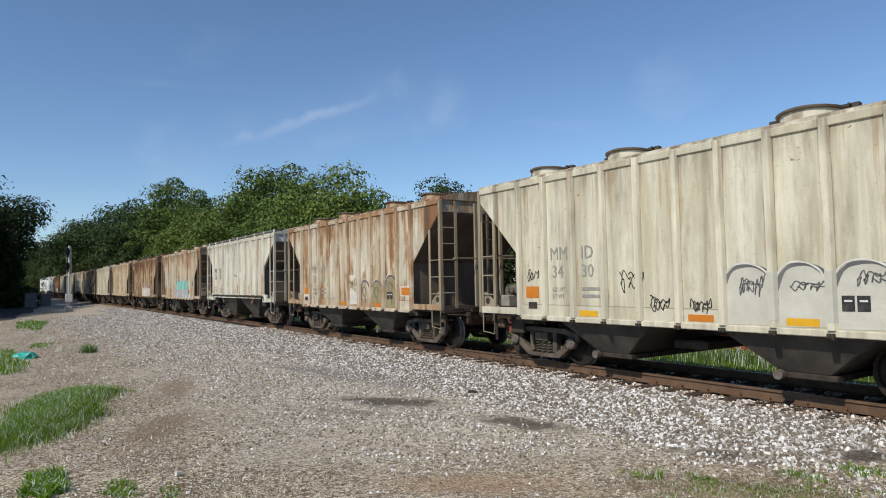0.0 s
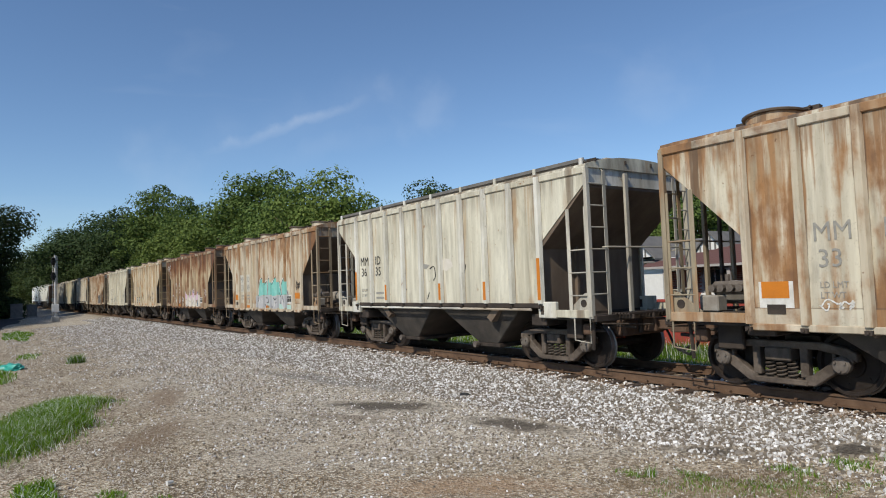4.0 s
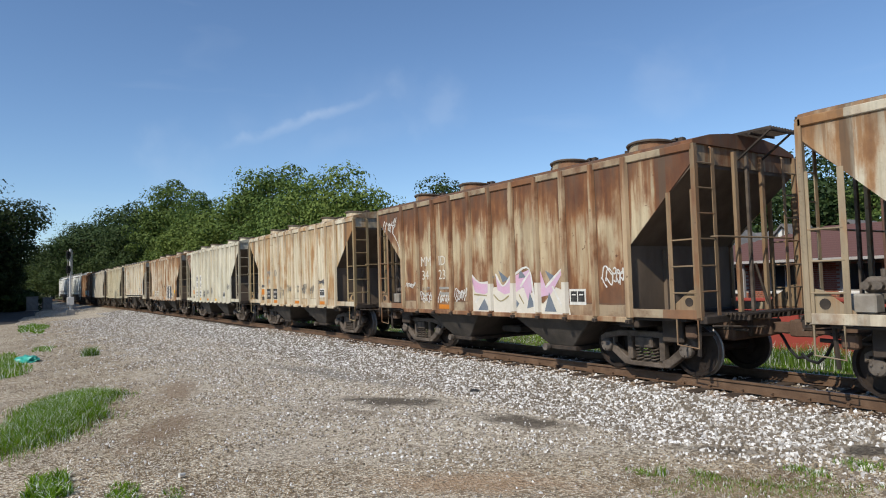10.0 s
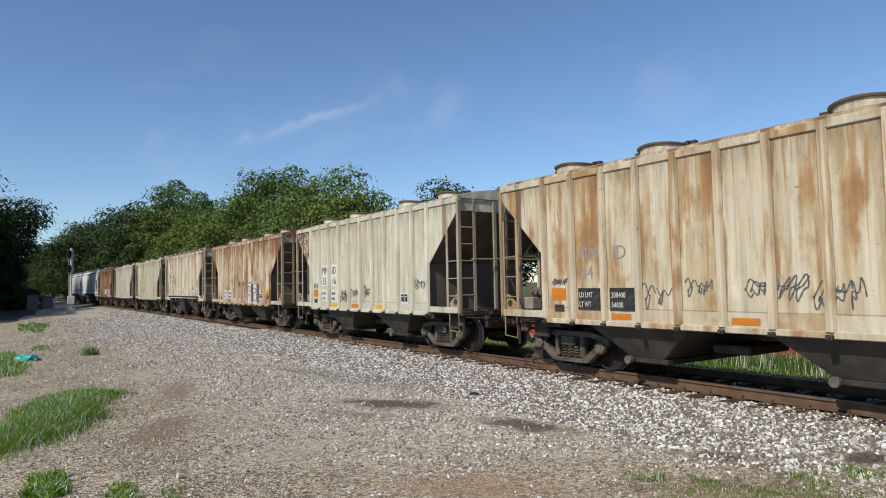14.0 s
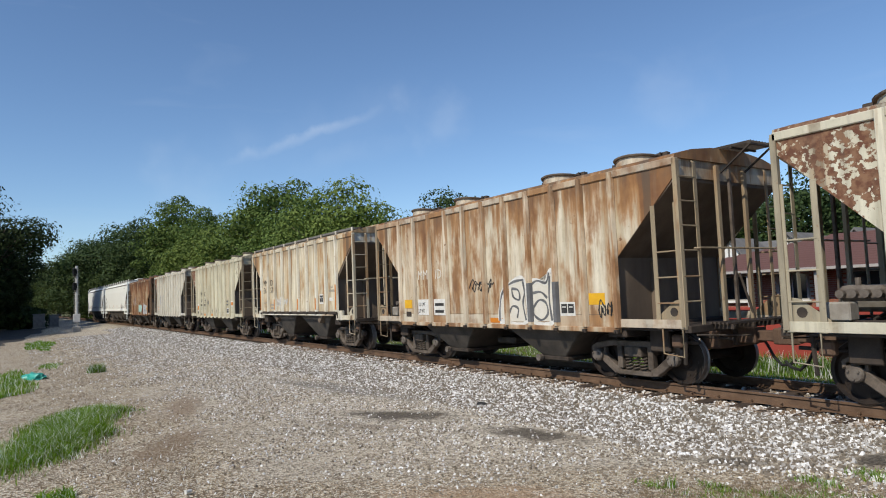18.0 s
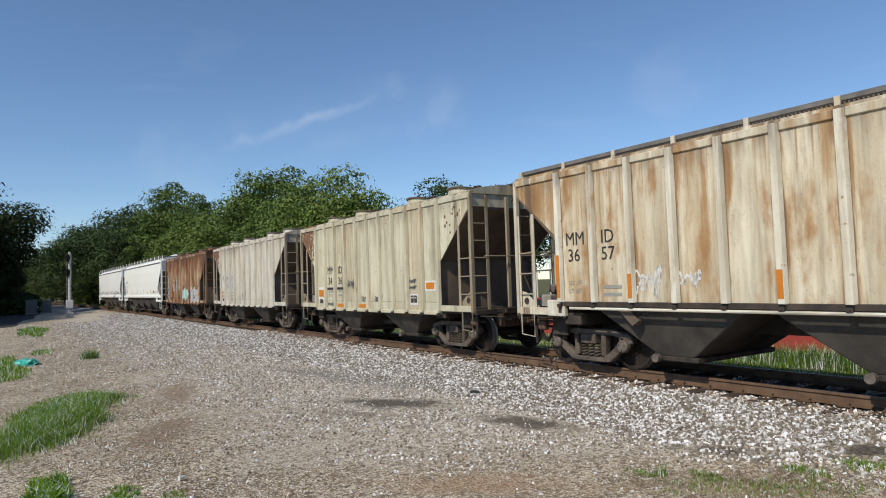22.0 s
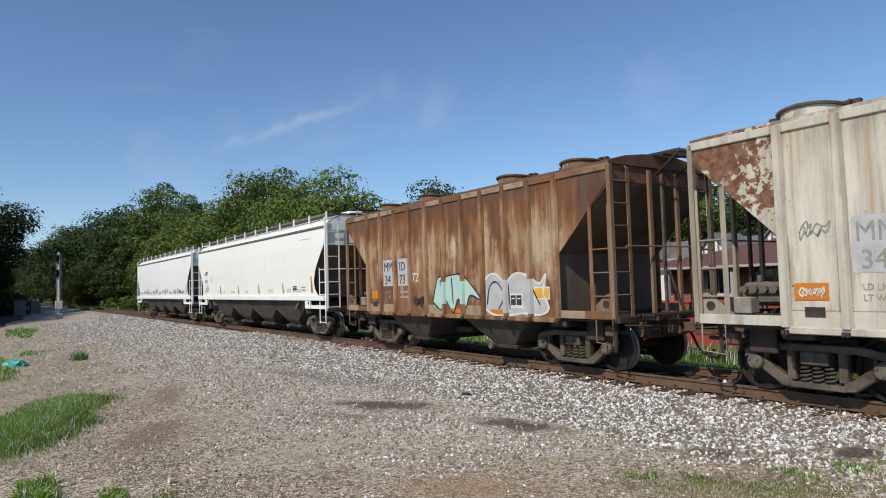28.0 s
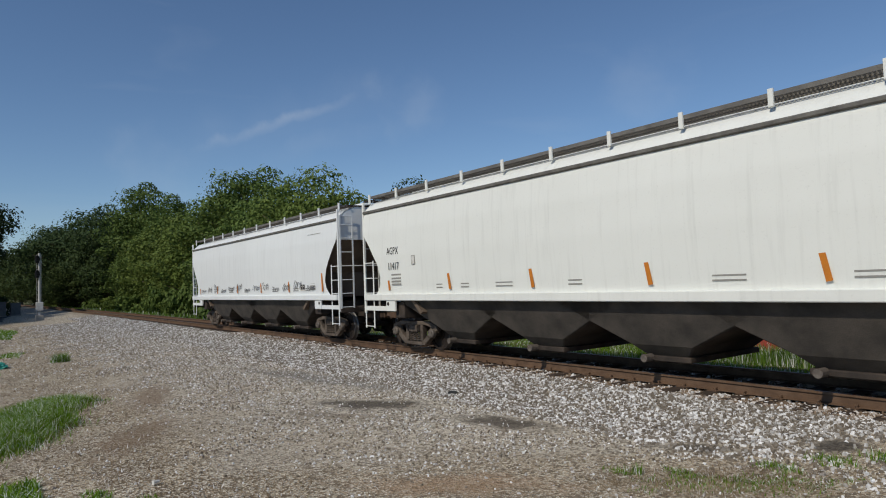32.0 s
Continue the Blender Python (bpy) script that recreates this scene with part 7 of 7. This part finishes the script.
    # orange bands on the tall cars' posts
    for i in (2, 8):
        for k, z in ((0, 2.26), (2, 1.82), (4, 1.82), (7, 1.84), (9, 2.26)):
            d = 1.32 + (LENGTH["tall"] - 2.64) * k / 9
            panel(i, d + 0.046, d - 0.046, 1.40, z, "orange", "reflector", -1.6595, "orange band on a post")
    # long white cars
    for i in (12, 13):
        y = skin(2.7)
        if i == 12:
            word(i, 15.28, 2.60, 0.20, "AGPX", "stencil", 0.8, y=y)
            word(i, 15.24, 2.18, 0.20, "11417", "stencil", 0.8, y=y)
            for z in (2.02, 1.92, 1.84, 1.76):
                panel(i, 15.1, 14.62, z, z + 0.045, "faded", "data_line", skin(1.9))
            panel(i, 14.05, 13.88, 2.28, 2.52, "faded", "data_plate", skin(2.5))
            panel(i, 14.03, 13.90, 2.30, 2.50, "white_paint", "data_plate", skin(2.5) - 0.003)
        for d in (15.25, 12.45, 9.60, 6.76, 3.94, 1.14):
            h = 0.86 if d == 1.14 else 0.30 if d == 15.25 else 0.46
            hl = LENGTH["smooth"] / 2
            p = panel(i, d + 0.045, d - 0.045, 1.62, 1.62 + h, "orange", "reflector", skin(1.62 + h / 2) - 0.006, "upright orange reflector strip")
            p.matrix_basis = p.matrix_basis @ pose(0, 0, 0, -2, -12 if d > 2 else -7, 0)
        for d, w, n in ((12.0, 0.30, 3), (10.75, 0.55, 4), (8.6, 0.35, 3), (5.6, 0.55, 4), (3.6, 0.5, 2), (2.6, 0.4, 3), (13.0, 0.25, 2)):
            for k in range(n):
                panel(i, d, d - w, 1.66 + 0.075 * k, 1.685 + 0.075 * k, "faded", "data_line", skin(1.7))
        stencil_box(i, 2.73, 1.66, 0.42, 0.26, skin(1.75))
        for k in range(3):
            panel(i, 2.1, 1.72, 1.70 + 0.10 * k, 1.745 + 0.10 * k, "faded", "data_line", skin(1.8))
        panel(i, 2.2, 1.2, 3.56, 3.572, "faded", "data_line", skin(3.5))


mark_cars()


def spray_cars():
    def bubble(d, w, zt):
        return [(d, 1.06), (d + 0.03, 1.40), (d - 0.10 * w, zt - 0.16), (d - 0.34 * w, zt), (d - 0.68 * w, zt - 0.02), (d - 0.93 * w, zt - 0.18), (d - w, 1.42), (d - 0.97 * w, 1.08)]

    # first car: dark bubble outlines over a pale fill, and loose tags
    for d, w in ((4.62, 0.84), (3.78, 0.76), (3.00, 0.86), (2.12, 0.64)):
        fills(0, [bubble(d, w, 1.95)], "thin_grey", SIDE - 0.001, label="thin pale grey spray fill")
        strokes(0, [bubble(d, w, 1.95)], 0.060, "slate_spray", SIDE - 0.003, label="dark grey bubble outlines")
        strokes(0, [[(p + 0.045, q + 0.03) for p, q in bubble(d, w, 1.95)]], 0.025, "white_paint", SIDE - 0.004, label="white outer outline")
    strokes(0, scrawl(8, 4.35, 1.45, 0.4, 0.4, 6, 3) + scrawl(9, 2.7, 1.6, 0.5, 0.3, 6, 3) + scrawl(10, 3.55, 1.55, 0.45, 0.2, 7, 2), 0.018, "slate_spray", SIDE - 0.005, label="thin grey tags")
    on_posts(0, 4.6, 1.6, 1.15, 1.85, "thin_grey")
    strokes(0, scrawl(1, 6.0, 1.15, 0.4, 0.40) + scrawl(2, 5.2, 1.15, 0.36, 0.36) + scrawl(3, 9.2, 1.7, 0.4, 0.4) + scrawl(4, 6.7, 1.45, 0.5, 0.6), 0.018, "stencil", label="black scrawled tags")
    # second car: outlined bubbles on the stained sheets
    for d, w, zt in ((4.58, 0.62, 1.86), (3.82, 0.70, 1.84), (2.98, 0.72, 1.98)):
        strokes(1, [bubble(d, w, zt)], 0.060, "slate_spray", SIDE - 0.003, label="dark grey bubble outlines")
        strokes(1, [[(p + 0.05, q + 0.035) for p, q in bubble(d, w, zt)]], 0.022, "white_paint", SIDE - 0.002, label="white outer outline")
        strokes(1, [[(d - 0.25 * w, zt - 0.25), (d - 0.45 * w, zt - 0.18), (d - 0.62 * w, zt - 0.32), (d - 0.45 * w, zt - 0.48), (d - 0.30 * w, zt - 0.40), (d - 0.25 * w, zt - 0.25)], [(d - 0.5 * w, zt - 0.5), (d - 0.55 * w, 1.15)]], 0.040, "slate_spray", SIDE - 0.003, label="dark grey inner lines")
    fills(1, [[(5.42, 1.10), (5.44, 2.05), (4.86, 2.08), (4.84, 1.12)]], "faded_white", SIDE - 0.001, label="pale painted-out square")
    fills(1, [bubble(3.80, 0.66, 1.82), bubble(2.95, 0.68, 1.95)], "olive_spray", SIDE - 0.001, label="olive spray fill")
    strokes(1, scrawl(5, 5.40, 1.50, 0.5, 0.50, 7, 3) , 0.03, "olive_spray", label="olive tag")
    strokes(1, scrawl(6, 5.45, 1.20, 0.6, 0.25, 7), 0.025, "white_paint", label="white tag")
    strokes(1, scrawl(7, 8.45, 1.22, 0.5, 0.22, 7), 0.02, "white_paint", label="white tag")
    # third car: a few black arcs
    strokes(2, [[(6.65, 2.15), (6.78, 1.95), (6.72, 1.75), (6.6, 1.68)], [(5.45, 2.2), (5.25, 2.25), (5.2, 2.0), (5.3, 1.9)], [(4.1, 2.3), (3.95, 2.1), (3.9, 2.25), (4.0, 1.9), (4.15, 1.7)], [(5.5, 1.6), (5.6, 1.42)]], 0.03, "stencil", label="black arcs of spray")
    fills(2, [[(5.0, 2.20), (4.95, 2.38), (4.75, 2.44), (4.5, 2.40), (4.42, 2.22), (4.7, 2.12)]], "faded_white", label="pale painted-out patch")
    fills(2, [[(5.9, 2.24), (5.85, 2.36), (5.6, 2.33), (5.45, 2.30), (5.6, 2.20)]], "faded", label="grey smudge")
    # fourth car: teal-topped blocks over a silver base
    fills(3, [[(6.36, 1.06), (6.38, 1.45), (6.28, 1.88), (6.05, 1.80), (5.5, 1.72), (4.6, 1.74), (3.6, 1.72), (3.05, 1.66), (2.80, 1.80), (2.74, 1.55), (3.02, 1.50), (3.0, 1.06)]], "grey_spray", SIDE - 0.001, label="silver spray base")
    fills(3, [[(3.0, 1.06), (3.0, 1.22), (2.55, 1.22), (2.50, 1.06)], [(5.1, 1.06), (5.0, 1.30), (4.72, 1.18), (4.5, 1.06)], [(3.9, 1.06), (3.75, 1.28), (3.4, 1.22), (3.3, 1.06)]], "mint", SIDE - 0.002, label="mint spray at the foot")
    blocks = [[(6.10, 1.58), (6.02, 2.02), (5.82, 2.30), (5.68, 2.28), (5.66, 1.95), (5.52, 1.62)], [(5.47, 1.60), (5.38, 2.04), (5.06, 2.16), (5.02, 1.62)],
              [(4.98, 1.60), (4.93, 2.26), (4.72, 2.26), (4.66, 1.62)], [(4.62, 1.58), (4.60, 2.0), (4.35, 2.16), (4.20, 2.29), (4.02, 2.27), (3.98, 1.58)],
              [(3.95, 1.60), (3.93, 2.14), (3.68, 2.12), (3.60, 1.85), (3.46, 1.60)], [(3.42, 1.62), (3.50, 2.0), (3.28, 2.22), (3.12, 2.20), (3.08, 1.60)]]
    fills(3, blocks, "teal", SIDE - 0.0035, label="teal spray fill")
    strokes(3, [[(p + 0.045, q + 0.02) for p, q in shape[:4]] for shape in blocks], 0.045, "white_paint", SIDE - 0.0045, label="white spray edge")
    strokes(3, [shape[1:] for shape in blocks], 0.035, "stencil", SIDE - 0.0055, label="black spray outline")
    strokes(3, [[(6.3, 1.5), (6.1, 1.62), (6.15, 1.35), (6.3, 1.2)], [(5.55, 1.6), (5.45, 1.35), (5.2, 1.12)], [(5.2, 1.5), (5.0, 1.48), (4.95, 1.3), (5.15, 1.32)], [(4.7, 1.6), (4.72, 1.3), (4.5, 1.12)],
                [(4.4, 1.5), (4.2, 1.42), (4.0, 1.5), (3.9, 1.38), (4.2, 1.28)], [(3.75, 1.72), (3.55, 1.5), (3.6, 1.25)], [(3.4, 1.55), (3.25, 1.3), (3.1, 1.25)], [(2.9, 1.78), (2.8, 1.6)]], 0.035, "stencil", SIDE - 0.005, label="black inner lines")
    strokes(3, [[(6.2, 1.15), (5.95, 1.5)], [(5.75, 1.5), (5.6, 1.15)], [(4.3, 1.15), (4.25, 1.38)], [(3.45, 1.15), (3.3, 1.6)], [(3.15, 1.5), (3.05, 1.12)]], 0.05, "white_paint", SIDE - 0.004, label="white spray strokes")
    on_posts(3, 6.3, 3.0, 1.10, 1.60, "grey_spray")
    on_posts(3, 6.0, 3.0, 1.62, 2.12, "teal")
    strokes(3, scrawl(21, 2.02, 1.70, 0.55, 0.5, 8, 3), 0.02, "stencil", label="black tag")
    # fifth car: pink, slate and white piece
    fills(4, [[(6.3, 1.04), (6.2, 1.75), (5.6, 1.5), (5.3, 1.62), (4.9, 1.55), (4.3, 1.6), (3.95, 1.45), (3.7, 1.25), (3.3, 1.6), (3.0, 1.5), (2.9, 1.04)]], "faded_white", SIDE - 0.001, label="chalky spray base")
    fills(4, [[(6.28, 2.0), (5.9, 1.72), (5.42, 1.72), (5.42, 1.55), (5.7, 1.45), (6.05, 1.5), (6.12, 1.8)], [(5.25, 1.9), (5.0, 1.62), (4.72, 1.86), (4.66, 1.5), (4.95, 1.45), (5.2, 1.55)],
              [(4.62, 1.85), (4.1, 1.98), (4.0, 1.6), (4.15, 1.3), (4.3, 1.62), (4.55, 1.5)], [(3.75, 1.95), (3.6, 1.62), (3.15, 1.97), (3.12, 1.86), (3.45, 1.45), (3.75, 1.4)]], "pink", SIDE - 0.0025, label="pale pink spray fill")
    fills(4, [[(5.95, 1.08), (5.7, 1.35), (5.5, 1.08)], [(5.15, 2.0), (5.0, 1.72), (4.8, 1.8)], [(4.75, 1.5), (4.6, 1.1), (4.45, 1.25)], [(4.4, 2.0), (4.2, 1.82), (4.45, 1.8)],
              [(4.2, 1.15), (4.1, 1.5), (3.95, 1.2)], [(3.65, 1.1), (3.5, 1.5), (3.3, 1.1)], [(3.6, 1.95), (3.45, 1.72), (3.3, 1.82)], [(5.55, 1.75), (5.5, 1.95), (5.3, 1.85)]], "blue_spray", SIDE - 0.004, label="slate blue spray wedge")
    strokes(4, [[(6.3, 2.02), (5.9, 1.74), (5.42, 1.74)], [(5.45, 2.02), (5.5, 1.1)], [(6.05, 1.25), (5.8, 1.42), (5.55, 1.25)], [(5.25, 1.92), (5.0, 1.64), (4.7, 1.88)], [(4.68, 2.05), (4.62, 1.15)], [(4.62, 1.87), (4.1, 2.0), (3.95, 1.1)],
                [(4.4, 1.62), (4.1, 1.92)], [(3.78, 1.98), (3.8, 1.15)], [(3.6, 1.60), (3.1, 1.98)], [(3.4, 1.62), (3.1, 1.15)]], 0.045, "white_paint", SIDE - 0.0052, label="white spray outline")
    strokes(4, [[(5.35, 1.45), (5.1, 1.3), (4.8, 1.42)], [(4.45, 1.45), (4.3, 1.25)], [(6.1, 1.45), (5.6, 1.42)], [(3.85, 1.9), (3.9, 1.1)]], 0.03, "olive_spray", SIDE - 0.0062, label="olive spray line")
    on_posts(4, 6.2, 3.0, 1.08, 1.70, "faded_white")
    strokes(4, scrawl(22, 10.55, 3.15, 0.75, 0.55, 7, 3) + [[(9.95, 3.2), (9.7, 2.9), (9.5, 2.55)]] + scrawl(23, 8.5, 1.12, 0.55, 0.5, 7, 2) + scrawl(24, 7.65, 1.12, 0.55, 0.5, 7, 2) + scrawl(25, 6.9, 1.2, 0.5, 0.5, 6, 2) + scrawl(26, 9.3, 1.6, 0.5, 0.2, 6, 3)
            + scrawl(27, 2.0, 1.5, 0.5, 0.6, 7, 2), 0.025, "white_paint", label="white scrawled tags")
    # sixth to tenth cars: loose tags
    strokes(5, scrawl(31, 7.0, 1.2, 0.6, 0.6, 7, 2) + scrawl(32, 6.1, 1.45, 0.5, 0.4, 6, 2) + scrawl(33, 5.0, 1.45, 0.9, 0.4, 7, 4) + scrawl(34, 4.0, 1.25, 0.6, 0.6, 5, 3) + scrawl(35, 3.0, 1.75, 0.6, 0.25, 5, 3) + scrawl(36, 9.2, 1.7, 0.4, 0.18, 6, 3), 0.022, "slate_spray", label="faded slate tags")
    strokes(6, scrawl(41, 6.95, 1.15, 0.62, 0.62, 8, 3) + scrawl(42, 6.15, 1.35, 0.6, 0.4, 6, 3) + scrawl(43, 5.2, 1.35, 0.5, 0.5, 7, 2) + scrawl(44, 2.1, 1.6, 0.7, 0.4, 7, 3), 0.03, "slate_spray", label="dark slate tags")
    strokes(6, scrawl(45, 9.25, 1.65, 0.45, 0.3, 6, 3), 0.022, "slate_spray", label="blue-grey tag")
    arch = [(4.92, 1.12), (4.88, 1.52), (4.74, 1.82), (4.40, 1.99), (4.03, 2.03), (3.98, 1.12)]
    flag = [(3.88, 1.12), (3.86, 1.88), (3.60, 1.99), (3.32, 1.94), (3.22, 2.15), (3.10, 2.08), (3.14, 1.14)]
    fills(7, [arch, flag], "faded_white", SIDE - 0.001, label="thin whitish spray fill")
    strokes(7, [closed(arch), closed(flag)], 0.10, "white_paint", SIDE - 0.003, label="white spray outline")
    strokes(7, [arch[:5], [(4.06, 2.0), (4.02, 1.75), (4.08, 1.5), (4.0, 1.15)], flag[1:5], [(3.2, 2.08), (3.24, 1.6), (3.18, 1.15)], [(4.45, 1.85), (4.22, 1.8), (4.2, 1.6), (4.4, 1.66), (4.45, 1.85)],
                [(4.6, 1.25), (4.45, 1.45), (4.25, 1.40), (4.3, 1.2)], [(3.75, 1.42), (3.55, 1.58), (3.35, 1.52), (3.3, 1.3), (3.5, 1.16), (3.72, 1.26), (3.75, 1.42)], [(3.8, 1.72), (3.5, 1.75), (3.3, 1.62)]], 0.05, "slate_spray", SIDE - 0.005, label="dark grey spray lines")
    strokes(7, scrawl(46, 6.0, 1.7, 0.9, 0.5, 5, 3) + scrawl(47, 1.9, 1.15, 0.4, 0.5, 5, 2), 0.025, "stencil", SIDE - 0.006, label="black tags")
    on_posts(7, 4.0, 3.0, 1.12, 1.95, "slate_spray")
    strokes(8, scrawl(48, 7.6, 1.40, 0.6, 0.6, 9, 3) + scrawl(49, 6.75, 1.55, 0.5, 0.35, 6, 3), 0.035, "white_paint", label="white tag")
    strokes(9, scrawl(51, 6.9, 1.65, 0.55, 0.4, 8, 3) + scrawl(52, 5.9, 1.2, 0.5, 0.3, 6, 3) + scrawl(53, 5.0, 1.2, 0.5, 0.3, 6, 3) + scrawl(54, 3.02, 1.78, 0.42, 0.14, 5, 4) + scrawl(63, 3.02, 1.62, 0.42, 0.12, 5, 4) + scrawl(55, 8.5, 1.1, 0.6, 0.14, 6, 4), 0.02, "slate_spray", label="thin slate tags")
    pits = random.Random(5)
    for k in range(16):
        cd, cz, r = 1.15 - 0.75 * pits.random() ** 1.3, 2.95 + 0.75 * pits.random(), pits.uniform(0.012, 0.040)
        if cz > 2.30 + (1.40 - cd) * 0.98 + 0.12:
            fills(9, [[(cd + r * math.cos(a) * pits.uniform(0.6, 1.3), cz + r * 1.3 * math.sin(a) * pits.uniform(0.6, 1.3)) for a in [0.785 * j for j in range(8)]]], "pit_rust", name="rust_pit", label="brown rusted-through pit")
    strokes(10, scrawl(58, 7.6, 1.15, 0.6, 0.3, 6, 3) + scrawl(59, 5.9, 1.2, 0.6, 0.5, 6, 3) + scrawl(60, 9.2, 2.2, 0.4, 0.4, 4, 2), 0.02, "faded", label="faded grey tags")
    strokes(10, scrawl(61, 9.22, 1.45, 0.34, 0.18, 6, 3), 0.02, "white_paint", SIDE - 0.013, label="white tag on the orange square")
    # twelfth car: mint wing shape and a pale rounded piece
    wing = [(5.95, 1.35), (5.70, 1.95), (5.35, 1.98), (4.75, 2.02), (4.35, 1.80), (3.95, 1.42), (4.35, 1.50), (4.55, 1.22), (4.85, 1.42), (5.05, 1.08), (5.40, 1.40), (5.60, 1.15)]
    fills(11, [wing], "mint", SIDE - 0.002, label="pale mint winged shape")
    strokes(11, [closed(wing), [(5.6, 1.9), (5.5, 1.5)], [(5.1, 1.95), (5.05, 1.3)], [(4.6, 1.9), (4.6, 1.4)]], 0.04, "stencil", SIDE - 0.004, label="black outlines")
    on_posts(11, 5.8, 4.2, 1.30, 1.85, "mint")
    blob = [(3.85, 1.25), (3.90, 1.65), (3.65, 1.95), (3.35, 1.98), (3.05, 1.80), (2.7, 1.98), (2.3, 1.92), (1.95, 1.75), (1.75, 1.95), (1.85, 1.55), (1.70, 1.25), (1.95, 1.10), (2.5, 1.12), (3.0, 1.06), (3.5, 1.08)]
    fills(11, [blob], "grey_spray", SIDE + 0.0005, label="pale silver piece")
    strokes(11, [closed(blob)], 0.05, "white_paint", SIDE - 0.004, label="white outline")
    strokes(11, [[(3.7, 1.3), (3.6, 1.7), (3.35, 1.8), (3.1, 1.5), (3.3, 1.2)], [(2.95, 1.75), (2.9, 1.2)], [(2.2, 1.7), (1.95, 1.3)]] + scrawl(62, 6.85, 1.15, 0.5, 0.4, 7, 3), 0.035, "stencil", SIDE - 0.006, label="black inner lines")
    on_posts(11, 3.8, 1.9, 1.12, 1.85, "grey_spray")
    word(11, 6.95, 1.88, 0.24, "72", "white_paint", 0.95)
    # last car: a row of black tags along its foot
    tags = []
    for k in range(13):
        tags += scrawl(70 + k, 15.0 - 1.05 * k, 1.62, 0.70, 0.26 + 0.12 * (k % 3), 7, 2)
    strokes(13, tags, 0.022, "slate_spray", skin(1.75) - 0.02, label="row of dark scrawled tags")


spray_cars()
bricks_on(root_bb, y_bb)


# ---- movement ----
def motions():
    for car, s0, _ in TRAIN:
        rows = []
        for k in range(33):
            x, y, h = track_at(s0 + advance(k))
            rows.append((float(k), pose(x, y, 0, 0, 0, h)))
        walk(car, rows)
    for w, dx, s0 in WHEELSETS:
        rows = []
        seen = [k for k in range(0, 241) if -34.0 < s0 + advance(k * 4 / 30) < 5.0 and k * 4 / 30 <= 32.0]
        if not seen:
            walk(w, [(0.0, pose(dx, 0, WHEEL_R)), (32.0, pose(dx, 0, WHEEL_R))])
            continue
        for k in seen:
            t = k * 4 / 30
            rows.append((t, pose(dx, 0, WHEEL_R, 0, math.degrees((s0 + advance(t)) / WHEEL_R) % 360, 0)))
        if rows[0][0] > 0:
            rows.insert(0, (0.0, rows[0][1]))
        if rows[-1][0] < 32.0:
            rows.append((32.0, rows[-1][1]))
        walk(w, rows)


motions()
